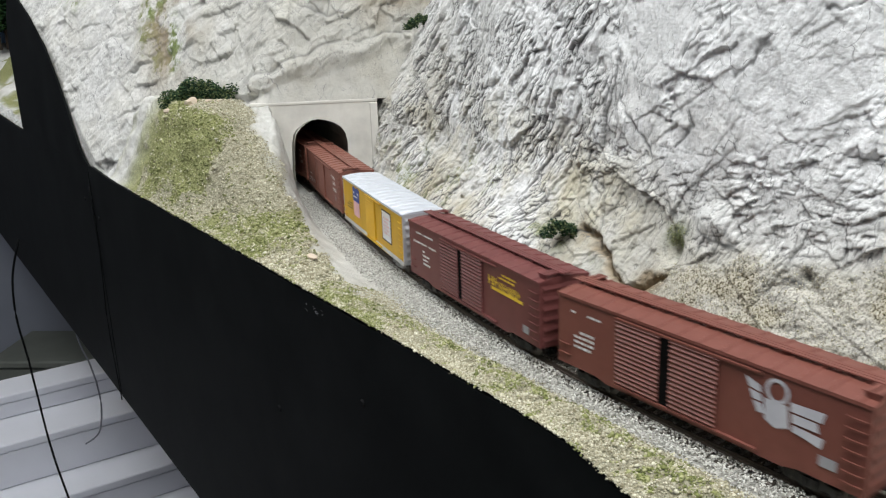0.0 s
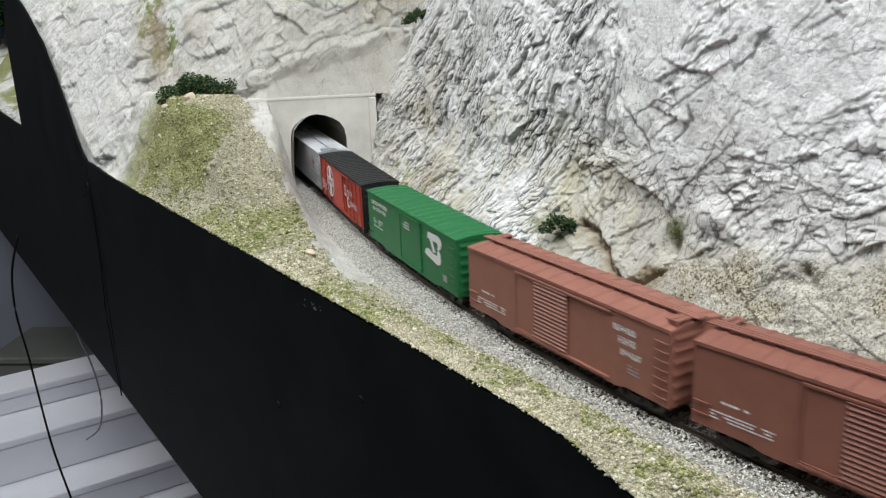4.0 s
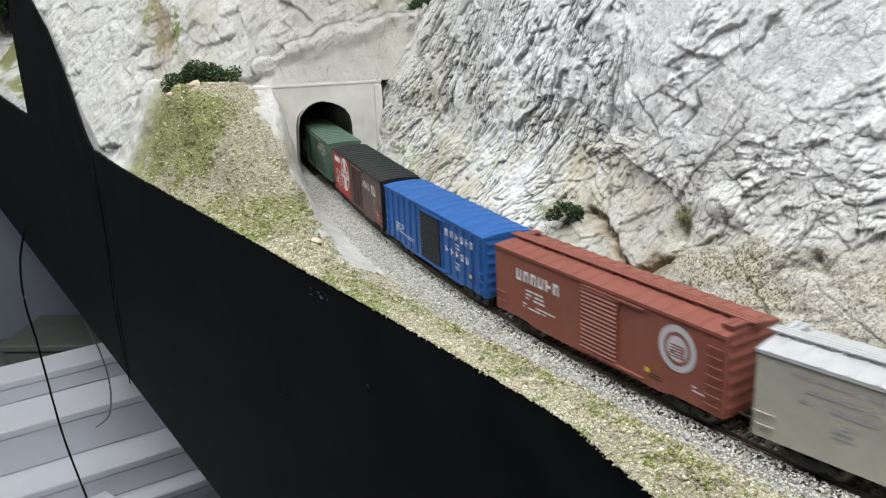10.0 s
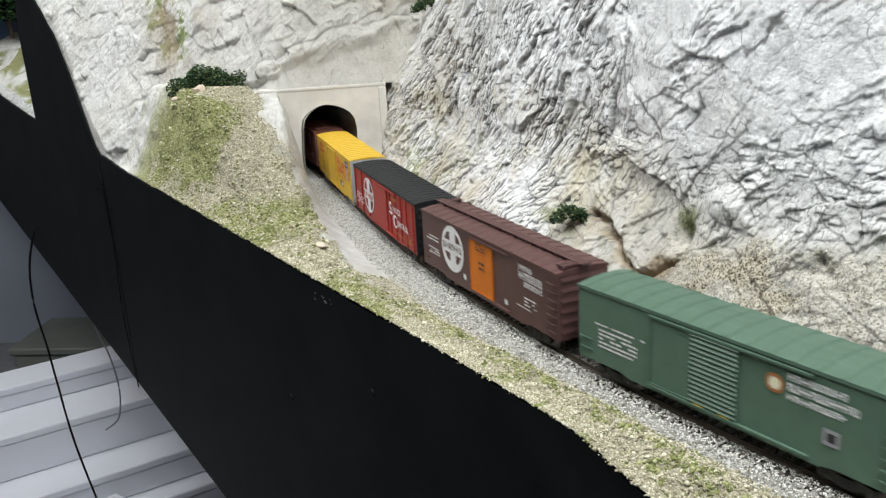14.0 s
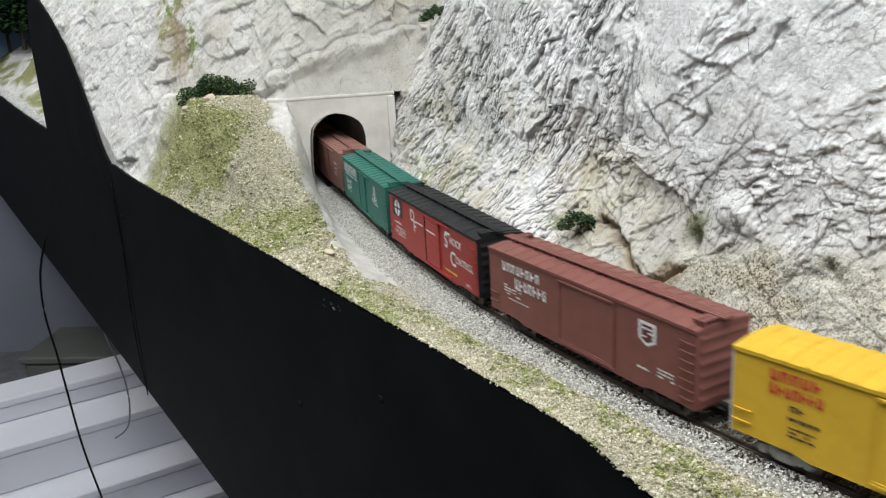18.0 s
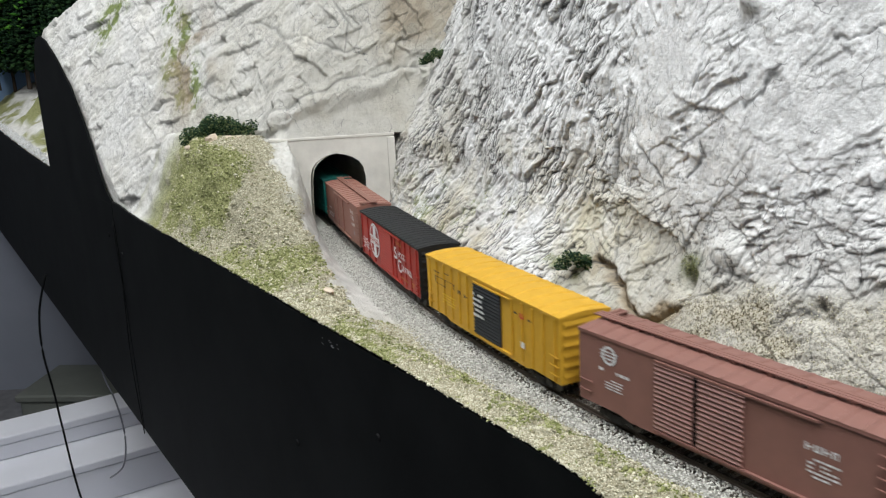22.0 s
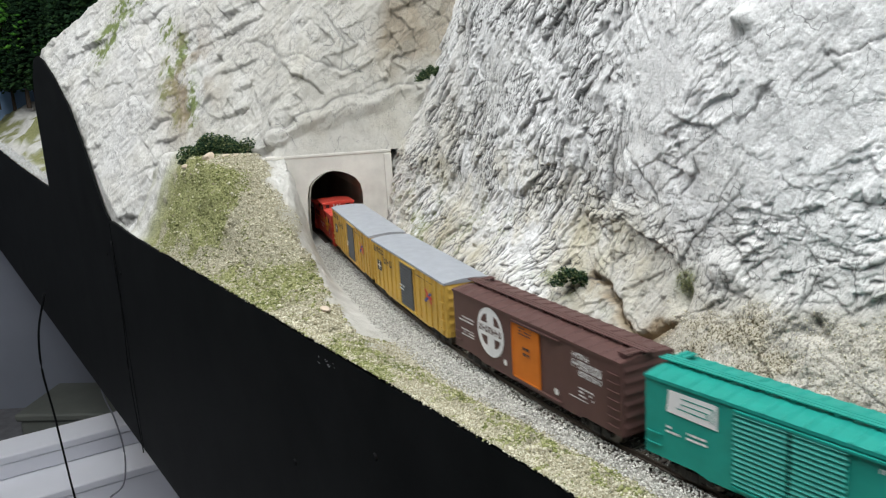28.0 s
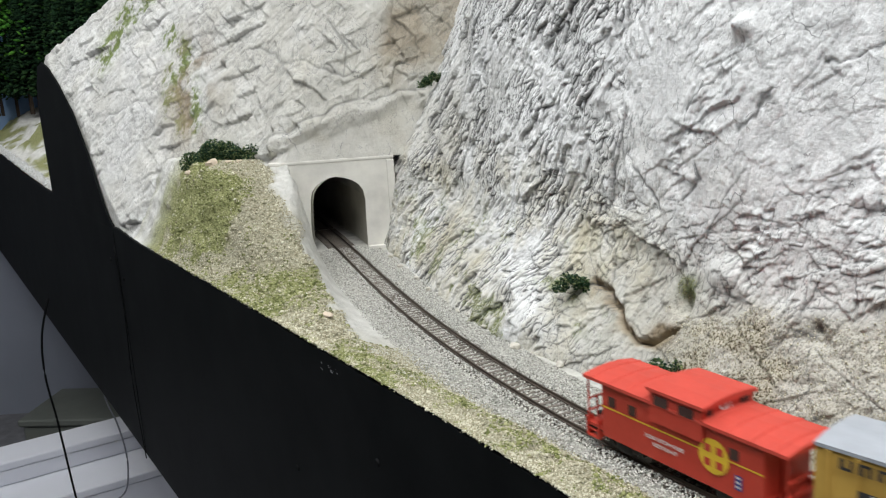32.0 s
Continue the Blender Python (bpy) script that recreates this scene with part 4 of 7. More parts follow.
# ---- the train ----
W, ZB, ZE = 0.0330, 0.0100, 0.0488
CL = 0.170
DARK = paint("underframe_black", (0.012, 0.012, 0.012), 0.6, 0.3, 900)
# flat black that paints the shade of a door gap
GAPSHADE = paint("doorway_shade", (0.003, 0.003, 0.003), 0.9, spec=0.05)
TRUCKMAT = paint("truck_plastic", (0.022, 0.02, 0.018), 0.65, 0.3, 900)
WHEELMAT = paint("wheel_metal", (0.10, 0.09, 0.08), 0.4, 0.3, 900, metal=0.7)
SHARED = {}
PAINTS = {}


def paint_of(name, col, rough=0.55, metal=0.0, dust=0.03):
    if name not in PAINTS:
        PAINTS[name] = paint(name, col, rough, 0.07, 1400, metal, 0.35, dust)
    return PAINTS[name]


def shared(key, make, material, name, parent, m=None, label=""):
    k = (key, material.name)
    if k not in SHARED:
        bm = make()
        me = bpy.data.meshes.new(name)
        bm.to_mesh(me)
        bm.free()
        me.materials.append(material)
        SHARED[k] = me
    ob = new(name, SHARED[k])
    ob.parent = parent
    if m is not None:
        ob.matrix_local = m
    if label:
        ob["label"] = label
    return ob


def make_sideframe():
    bm = bmesh.new()
    pts = [(-0.0125, 0.0045), (-0.0125, 0.0070), (-0.0080, 0.0072), (-0.0055, 0.0088), (0.0055, 0.0088), (0.0080, 0.0072), (0.0125, 0.0070), (0.0125, 0.0045), (0.0075, 0.0045), (0.0040, 0.0022), (-0.0040, 0.0022), (-0.0075, 0.0045)]
    a = [bm.verts.new((x, -0.0011, z)) for x, z in pts]
    b = [bm.verts.new((x, 0.0011, z)) for x, z in pts]
    bm.faces.new(a)
    bm.faces.new(b[::-1])
    for i in range(len(pts)):
        j = (i + 1) % len(pts)
        bm.faces.new((a[j], a[i], b[i], b[j]))
    for x in (-0.0100, 0.0100):
        cyl(bm, (x, -0.0016, 0.0053), (x, 0.0014, 0.0053), 0.0022, n=8)
    for x in (-0.0022, 0, 0.0022):
        cyl(bm, (x, -0.0014, 0.0032), (x, -0.0014, 0.0075), 0.0011, n=6)
    bmesh.ops.recalc_face_normals(bm, faces=bm.faces)
    return bm


def make_wheelset():
    bm = bmesh.new()
    cyl(bm, (0, -0.0115, 0), (0, 0.0115, 0), 0.0011, n=8)
    for s in (-1, 1):
        cyl(bm, (0, s * 0.0074, 0), (0, s * 0.0095, 0), 0.00525, 0.0052, n=18)
        cyl(bm, (0, s * 0.0067, 0), (0, s * 0.0074, 0), 0.0060, 0.0058, n=18)
    return bm


def make_coupler():
    bm = boxes((-0.001, 0.0062, -0.0013, 0.0013, 0.0082, 0.0102, 0.0002))
    box(bm, 0.0050, 0.0082, -0.0026, 0.0016, 0.0076, 0.0108, 0.0004)
    cyl(bm, (0.0064, -0.0020, 0.0078), (0.0064, -0.0020, 0.0032), 0.0004, n=6)
    return bm


def make_underframe(l):
    bm = boxes((-l / 2 + 0.004, l / 2 - 0.004, -0.0035, 0.0035, 0.0085, 0.0125), (-l / 2 + 0.002, l / 2 - 0.002, -W / 2 + 0.001, W / 2 - 0.001, 0.0112, 0.0125))
    for i in range(-3, 4):
        box(bm, i * 0.014 - 0.0007, i * 0.014 + 0.0007, -W / 2 + 0.002, W / 2 - 0.002, 0.0095, 0.0125)
    box(bm, -0.018, -0.004, -0.012, -0.006, 0.0058, 0.0100, 0.0006)
    cyl(bm, (0.006, -0.009, 0.0078), (0.020, -0.009, 0.0078), 0.0026, n=10)
    return bm


def make_ladder(n, h, w):
    bm = bmesh.new()
    for i in range(n):
        z = h * (i + 0.5) / n
        box(bm, -w / 2, w / 2, -0.0013, -0.0007, z - 0.00035, z + 0.00035)
        for x in (-w / 2, w / 2):
            box(bm, x - 0.0003, x + 0.0003, -0.0010, 0.0, z - 0.0003, z + 0.0003)
    return bm


def make_grabs():
    bm = bmesh.new()
    for z in (0.004, 0.0095):
        box(bm, -0.0038, 0.0038, -0.0013, -0.0006, z - 0.00035, z + 0.00035)
        for x in (-0.0036, 0.0036):
            box(bm, x - 0.0003, x + 0.0003, -0.0010, 0.0, z - 0.00035, z + 0.00035)
    return bm


def make_roof(l, w, ze, ribs, rise=0.0015):
    """A low gabled roof with seam ribs."""
    bm = bmesh.new()
    pr = [(-w / 2 - 0.0004, ze - 0.0016), (-w / 2 - 0.0004, ze), (-w / 4, ze + rise * 0.75), (0, ze + rise), (w / 4, ze + rise * 0.75), (w / 2 + 0.0004, ze), (w / 2 + 0.0004, ze - 0.0016)]
    a = [bm.verts.new((-l / 2 - 0.0003, y, z)) for y, z in pr]
    b = [bm.verts.new((l / 2 + 0.0003, y, z)) for y, z in pr]
    for i in range(len(pr) - 1):
        bm.faces.new((a[i], a[i + 1], b[i + 1], b[i]))
    bm.faces.new(a[::-1])
    bm.faces.new(b)
    for i in range(ribs):
        x = -l / 2 + l * (i + 0.5) / ribs
        q = pr[1:-1]
        for (y0, z0), (y1, z1) in zip(q, q[1:]):
            vs = [bm.verts.new((x + dx, y, z + dz)) for dx, dz in ((-0.0013, 0), (-0.0006, 0.00055), (0.0006, 0.00055), (0.0013, 0)) for y, z in ((y0, z0), (y1, z1))]
            for k in (0, 2, 4):
                bm.faces.new((vs[k], vs[k + 1], vs[k + 3], vs[k + 2]))
    bmesh.ops.recalc_face_normals(bm, faces=bm.faces)
    return bm


def make_end_ribs(w, z0, z1, n):
    bm = bmesh.new()
    for i in range(n):
        z = z0 + (z1 - z0) * (i + 0.5) / n
        h = (z1 - z0) / n * 0.36
        vs = [[bm.verts.new((0, y, z - h)), bm.verts.new((0.0007, y * 0.93, z)), bm.verts.new((0, y, z + h))] for y in (-w / 2 + 0.002, w / 2 - 0.002)]
        bm.faces.new((vs[0][0], vs[1][0], vs[1][1], vs[0][1]))
        bm.faces.new((vs[0][1], vs[1][1], vs[1][2], vs[0][2]))
        bm.faces.new(vs[0])
        bm.faces.new(vs[1][::-1])
    return bm


def make_door(w, h, ribs):
    """A sliding door pressed into ribs, its foot at the origin."""
    bm = bmesh.new()
    prof = [(0.0, 0.0), (-0.0009, 0.0)]
    for i in range(ribs):
        z, e = h * (i + 0.5) / ribs, h / ribs * 0.34
        prof += [(-0.0009, z - e), (-0.0016, z), (-0.0009, z + e)]
    prof += [(-0.0009, h), (0.0, h)]
    a = [bm.verts.new((-w / 2, y, z)) for y, z in prof]
    b = [bm.verts.new((w / 2, y, z)) for y, z in prof]
    for i in range(len(prof) - 1):
        bm.faces.new((a[i], b[i], b[i + 1], a[i + 1]))
    bm.faces.new(a)
    bm.faces.new(b[::-1])
    bmesh.ops.recalc_face_normals(bm, faces=bm.faces)
    return bm


def make_flat_door(w, h):
    """A plain sliding door with a narrow raised border."""
    bm = bmesh.new()
    y0, y1, b = -0.0011, -0.0006, 0.0008
    ring = [[bm.verts.new((sx * (w / 2 - inset), y, h / 2 + sz * (h / 2 - inset))) for sx, sz in ((-1, -1), (1, -1), (1, 1), (-1, 1))] for inset, y in ((0, 0.0), (0, y0), (b, y0), (b, y1))]
    for p, q in zip(ring, ring[1:]):
        for c in range(4):
            bm.faces.new((p[c], p[(c + 1) % 4], q[(c + 1) % 4], q[c]))
    bm.faces.new(ring[-1])
    bmesh.ops.recalc_face_normals(bm, faces=bm.faces)
    return bm


def make_plug_door(w, h):
    bm = boxes((-w / 2, w / 2, -0.0009, 0.0, 0, h, 0.0002))
    return bm


def make_lock_rod(h):
    return boxes((-0.0004, 0.0004, -0.0017, -0.0008, 0.001, h - 0.001))


def make_door_batten(w):
    return boxes((-w / 2 + 0.001, w / 2 - 0.001, -0.0013, -0.0008, -0.0003, 0.0003))


def make_body(l):
    return boxes((-l / 2, l / 2, -W / 2 + 0.0003, W / 2 - 0.0003, ZB, ZE - 0.0004))


def make_sill(l, sill):
    bm = bmesh.new()
    pts = [(-l * 0.34, ZB + 0.0002), (-l * 0.29, ZB - sill), (l * 0.29, ZB - sill), (l * 0.34, ZB + 0.0002)]
    a = [bm.verts.new((x, 0, z)) for x, z in pts]
    b = [bm.verts.new((x, 0.001, z)) for x, z in pts]
    bm.faces.new(a)
    bm.faces.new(b[::-1])
    for i in range(4):
        bm.faces.new((a[i], b[i], b[(i + 1) % 4], a[(i + 1) % 4]))
    bmesh.ops.recalc_face_normals(bm, faces=bm.faces)
    return bm


def make_posts(l, xs):
    bm = bmesh.new()
    for x in xs:
        box(bm, x - 0.0007, x + 0.0007, -0.0011, 0.0, ZB + 0.0008, ZE - 0.002, 0.0002)
    return bm


def make_walkway(l):
    bm = bmesh.new()
    for y in (-0.0022, 0.0, 0.0022):
        box(bm, -l / 2 - 0.003, l / 2 + 0.003, y - 0.00095, y + 0.00095, ZE + 0.0032, ZE + 0.0038)
    for i in range(9):
        x = -l / 2 + l * (i + 0.5) / 9
        box(bm, x - 0.0005, x + 0.0005, -0.003, 0.003, ZE + 0.0012, ZE + 0.0032)
    return bm


def make_corner_walk():
    return boxes((-0.0035, -0.0008, -0.013, -0.0034, ZE + 0.0030, ZE + 0.0036), (0.0002, 0.0029, -0.013, -0.0034, ZE + 0.0030, ZE + 0.0036), (-0.003, 0.0025, -0.0125, -0.0118, ZE + 0.0006, ZE + 0.0030))


# painted marks lie on the near side of a car: u runs from its rear to its front, w from sill to eave
def flat(polys, y):
    bm = bmesh.new()
    for p in polys:
        vs = [bm.verts.new((x, y, z)) for x, z in p]
        bm.faces.new(vs)
    return bm


def rect(x0, x1, z0, z1):
    return [(x0, z0), (x1, z0), (x1, z1), (x0, z1)]


def letter_bars(x0, x1, z0, z1, n, rng):
    """A word as plain upright bars."""
    out, step = [], (x1 - x0) / n
    for i in range(n):
        a = x0 + step * i
        k = rng.choice((0, 1, 2))
        b = a + step * 0.72
        t = (z1 - z0) * 0.26
        out.append(rect(a, a + step * 0.26, z0, z1))
        out.append(rect(a + step * 0.26, b, (z0, (z0 + z1) / 2 - t / 2, z1 - t)[k], (z0 + t, (z0 + z1) / 2 + t / 2, z1)[k]))
        if k != 1:
            out.append(rect(b - step * 0.2, b, z0, z1))
    return out


def ring_polys(cx, cz, r0, r1, n=28):
    out = []
    for i in range(n):
        a, b = 2 * math.pi * i / n, 2 * math.pi * (i + 1) / n
        out.append([(cx + r * math.cos(t), cz + r * math.sin(t)) for r, t in ((r0, a), (r1, a), (r1, b), (r0, b))])
    return out


def disc(cx, cz, r, n=28):
    return [[(cx + r * math.cos(2 * math.pi * i / n), cz + r * math.sin(2 * math.pi * i / n)) for i in range(n)]]


def lettering(car, text, u, w, size, material, y, name="lettering"):
    cu = bpy.data.curves.new("words", "FONT")
    cu.body, cu.size, cu.extrude, cu.offset = text, size, 0.0, 0.016 * size
    ob = bpy.data.objects.new("words", cu)
    me = bpy.data.meshes.new_from_object(ob)
    bpy.data.objects.remove(ob)
    me.materials.clear()
    me.materials.append(material)
    t = new(name, me)
    t.parent = car
    t.matrix_local = pose(u, y, w, 90)
    return t


WHITE = paint_of("decal_white", (0.72, 0.72, 0.72), 0.6)
GREYINK = paint_of("decal_grey", (0.30, 0.30, 0.32), 0.6)
BLACKINK = paint_of("decal_black", (0.02, 0.02, 0.025), 0.6)
YELLOWINK = paint_of("decal_yellow", (0.75, 0.50, 0.03), 0.6)
REDINK = paint_of("decal_red", (0.55, 0.035, 0.03), 0.6)
BLUEINK = paint_of("decal_blue", (0.03, 0.06, 0.26), 0.6)
PINKINK = paint_of("decal_pink", (0.72, 0.42, 0.42), 0.6)
CREAMINK = paint_of("decal_cream", (0.72, 0.70, 0.50), 0.6)
INK = {"o": paint_of("decal_ochre", (0.42, 0.17, 0.02), 0.6), "w": WHITE, "g": GREYINK, "k": BLACKINK, "y": YELLOWINK, "r": REDINK, "b": BLUEINK, "p": PINKINK, "c": CREAMINK, "g2": paint_of("decal_silver", (0.50, 0.50, 0.54), 0.5)}


def mark(car, kind, ink, u0, u1, w0, w1, n=1, layer=0, seed=1, name=None):
    """One painted mark on the near side of a car."""
    l = car["span"]
    X = lambda u: (u - 0.5) * l
    Zz = lambda w: ZB + w * (ZE - ZB)
    y = -W / 2 - 0.00012 - 0.00012 * layer - car.get("proud", 0.0)
    x0, x1, z0, z1 = X(u0), X(u1), Zz(w0), Zz(w1)
    cx, cz, r = (x0 + x1) / 2, (z0 + z1) / 2, (z1 - z0) / 2
    rng = random.Random(seed)
    polys = []
    if kind == "rect":
        polys = [rect(x0, x1, z0, z1)]
    elif kind == "word":
        polys = letter_bars(x0, x1, z0, z1, n, rng)
    elif kind == "lines":
        for i in range(n):
            h = (z1 - z0) / n
            a = z1 - h * (i + 0.75)
            x = x0
            while x < x1 - 0.0008:
                e = min(x1, x + rng.uniform(0.0012, 0.004))
                if rng.random() < 0.82:
                    polys.append(rect(x, e, a, a + h * 0.5))
                x = e + 0.0007
    elif kind == "cross":
        polys = ring_polys(cx, cz, r * 0.88, r) + [rect(cx - r * 0.27, cx + r * 0.27, cz - r * 0.86, cz + r * 0.86), rect(cx - r * 0.86, cx - r * 0.27, cz - r * 0.25, cz + r * 0.25), rect(cx + r * 0.27, cx + r * 0.86, cz - r * 0.25, cz + r * 0.25)]
    elif kind == "ring":
        polys = ring_polys(cx, cz, r * 0.72, r)
    elif kind == "disc":
        polys = disc(cx, cz, r)
    elif kind == "poly":
        polys = [[(X(a), Zz(b)) for a, b in p] for p in n]
    part(name or {"word": "lettering", "lines": "lettering", "rect": "panel_mark"}.get(kind, "emblem"), flat(polys, y), INK[ink] if isinstance(ink, str) else ink, car)


def along(u, r):
    """From a share of a side as seen slanting to a share of its true length."""
    return u * r / (1 - u + u * r)


def true_spec(spec):
    """The spec with doors and marks at true shares of the car's length."""
    r = spec.get("slant", 1.5)
    f = lambda u: along(u, r)
    out = dict(spec)
    out["doors"] = [(k, f(a), f(b), *o) for k, a, b, *o in spec.get("doors", ())]
    marks = []
    for m in spec.get("marks", ()):
        if m[0] == "text":
            marks.append((*m[:3], f(m[3]), *m[4:]))
        elif m[0] == "poly":
            marks.append((*m[:6], [[(f(a), b) for a, b in p] for p in m[6]], *m[7:]))
        else:
            marks.append((*m[:2], f(m[2]), f(m[3]), *m[4:]))
    out["marks"] = marks
    if "posts" in spec and spec["doors"]:
        lo, hi = out["doors"][0][1] - 0.012, out["doors"][-1][2] + 0.012
        out["posts"] = [u for u in (POSTS if len(spec["posts"]) > 9 else [0.03, 0.15, 0.27, 0.64, 0.72, 0.80, 0.88, 0.97]) if not lo < u < hi]
    return out


def boxcar(spec):
    """One freight car, its middle over the rails at the origin, its front towards +x."""
    spec = true_spec(spec)
    l = spec.get("length", CL)
    car = tagged(new("boxcar"), spec["label"], "boxcar", "cars of the train")
    car["span"] = l
    side = paint_of("car_" + spec["name"], spec["side"], spec.get("rough", 0.5), spec.get("metal", 0.0), spec.get("dust", 0.02))
    roof = paint_of("roof_" + spec["name"], spec["roof"], spec.get("roof_rough", 0.55), spec.get("roof_metal", 0.0), 0.0) if "roof" in spec else side
    end = paint_of("end_" + spec["name"], spec["end"], 0.5, spec.get("end_metal", 0.0), 0.0) if "end" in spec else side
    sill = spec.get("sill", 0.0018)
    shared(("body", l), lambda: make_body(l), side, "body", car)
    if sill:
        for q in (-1, 1):
            shared(("sill", l, sill), lambda: make_sill(l, sill), side, "side_sill", car, pose(0, q * (W / 2 - 0.0003), 0, 0, 0, 0 if q < 0 else 180))
    if "end" in spec:
        for s in (-1, 1):
            shared(("endplate", l), lambda: boxes((-0.0004, 0.0004, -W / 2 + 0.0001, W / 2 - 0.0001, ZB, ZE - 0.0004)), end, "end_wall", car, pose(s * l / 2, 0, 0, 0, 0, 0 if s > 0 else 180))
    ribs = spec.get("ribs", 14)
    shared(("roof", l, ribs), lambda: make_roof(l, W, ZE, ribs), roof, "roof", car)
    shared(("under", l), lambda: make_underframe(l), DARK, "underframe", car)
    nr = spec.get("end_ribs", 6)
    for s in (-1, 1):
        turn = 0 if s > 0 else 180
        off = 0.0005 if "end" in spec else 0.0
        shared(("endribs", nr), lambda: make_end_ribs(W, ZB + 0.001, ZE - 0.002, nr), end, "end_ribs", car, pose(s * (l / 2 + off), 0, 0, 0, 0, turn))
        shared("coupler", make_coupler, DARK, "coupler", car, pose(s * (l / 2 - 0.001), 0, 0, 0, 0, turn))
        bogie = new("truck")
        bogie.parent = car
        bogie.location = (s * (l / 2 - 0.024), 0, 0)
        tm = spec.get("truck", TRUCKMAT)
        for q in (-1, 1):
            shared("sideframe", make_sideframe, tm, "sideframe", bogie, pose(0, q * 0.0122, 0, 0, 0, 0 if q < 0 else 180))
        for wx in (-0.0100, 0.0100):
            shared("wheelset", make_wheelset, WHEELMAT, "wheelset", bogie, pose(wx, 0, 0.00525))
        for q in (-1, 1):
            yy = q * (W / 2 - 0.0003)
            lad = spec.get("ladder", 7)
            if s * q < 0:
                shared(("ladder", lad), lambda: make_ladder(lad, 0.032 if lad > 4 else 0.016, 0.0072), side, "ladder", car, pose(s * (l / 2 - 0.0055), yy, ZB + 0.002, 0, 0, 0 if q < 0 else 180))
            else:
                shared("grabs", make_grabs, side, "grab_iron", car, pose(s * (l / 2 - 0.0055), yy, ZB + 0.002, 0, 0, 0 if q < 0 else 180))
    if spec.get("walk", True) and "walk" in spec:
        shared(("walk", l), lambda: make_walkway(l), roof, "running_board", car)
        for s in (-1, 1):
            shared("cornerwalk", make_corner_walk, roof, "end_platform", car, pose(s * (l / 2 - 0.003), 0, 0, 0, 0, 0 if s > 0 else 180))
    doormat = paint_of("door_" + spec["name"], spec["door_col"], 0.8, 0.0, 0.0) if "door_col" in spec else side
    for kind, u0, u1, *opt in spec.get("doors", ()):
        w = (u1 - u0) * l
        for q in (-1, 1):
            x = ((u0 + u1) / 2 - 0.5) * l * (1 if q < 0 else -1)
            m = pose(x, q * (W / 2 - 0.0003), ZB + 0.0016, 0, 0, 0 if q < 0 else 180)
            h = ZE - ZB - 0.0048
            if kind == "rib":
                shared(("door", round(w, 4)), lambda: make_door(w, h, 15), doormat, "door", car, m)
            elif kind == "plug":
                door = shared(("plug", round(w, 4)), lambda: make_plug_door(w, h), doormat, "door", car, m)
                for k in (-0.30, -0.1, 0.1, 0.30):
                    shared("lock_rod", lambda: make_lock_rod(h), doormat, "lock_rod", door, pose(k * w, 0, 0))
                for k in (0.25, 0.6, 0.85):
                    shared(("batten", round(w, 4)), lambda: make_door_batten(w), doormat, "batten", door, pose(0, 0, k * h))
            elif kind == "smooth":
                shared(("smooth", round(w, 4)), lambda: make_flat_door(w, h), doormat, "door", car, m)
            elif kind == "gap":
                # no opening is cut: a thin black slab carries its painted shade
                shared(("gap", round(w, 4)), lambda: boxes((-w / 2, w / 2, -0.0006, 0, 0, h)), GAPSHADE, "door_gap_shade", car, m)
    if spec.get("doors"):
        ds = spec["doors"]
        a, b = min(d[1] for d in ds), max(d[2] for d in ds)
        b2 = min(0.98, b + (b - a) * spec.get("track", 0.7))
        for q in (-1, 1):
            xa, xb = sorted(((a - 0.5) * l * (1 if q < 0 else -1), (b2 - 0.5) * l * (1 if q < 0 else -1)))
            yq = q * (W / 2 - 0.0003)
            ya, yb = sorted((yq, yq + q * 0.0016))
            part("door_track", boxes((xa, xb, ya, yb, ZE - 0.0034, ZE - 0.0024)), side, car)
            part("door_track", boxes((xa, xb, ya, yb, ZB + 0.0004, ZB + 0.0014)), side, car)
    if spec.get("posts"):
        us = spec["posts"]
        for q in (-1, 1):
            xs = [(u - 0.5) * l for u in us]
            for x in xs:
                shared("post", lambda: make_posts(l, [0.0]), side, "side_post", car, pose(x * (1 if q < 0 else -1), q * (W / 2 - 0.0003), 0, 0, 0, 0 if q < 0 else 180))
        car["proud"] = 0.0010
    for i, mk in enumerate(spec.get("marks", ())):
        if mk[0] == "text":
            _, text, ink, u, w, size = mk
            lettering(car, text, (u - 0.5) * l, ZB + w * (ZE - ZB), size, INK[ink], -W / 2 - 0.00030 - car.get("proud", 0.0))
        else:
            mark(car, *mk, seed=i + 3)
    del car["span"]
    if "proud" in car:
        del car["proud"]
    return car


# colours of the cars
BROWN = (0.165, 0.050, 0.036)
BROWN2 = (0.21, 0.078, 0.055)
FADED = (0.26, 0.105, 0.075)
CHOC = (0.085, 0.038, 0.034)
RED = (0.40, 0.030, 0.018)
SILVER = (0.56, 0.57, 0.59)
ROOFBLACK = (0.0075, 0.0085, 0.0095)
YELLOW = (0.60, 0.35, 0.012)
GREEN = (0.003, 0.135, 0.036)
OLIVE = (0.070, 0.130, 0.088)
TEAL = (0.0, 0.26, 0.21)
TEAL2 = (0.0, 0.135, 0.115)
EVER = (0.003, 0.115, 0.085)
BLUE = (0.010, 0.095, 0.33)
POSTS = [0.03 + 0.94 * i / 14 for i in range(15)]
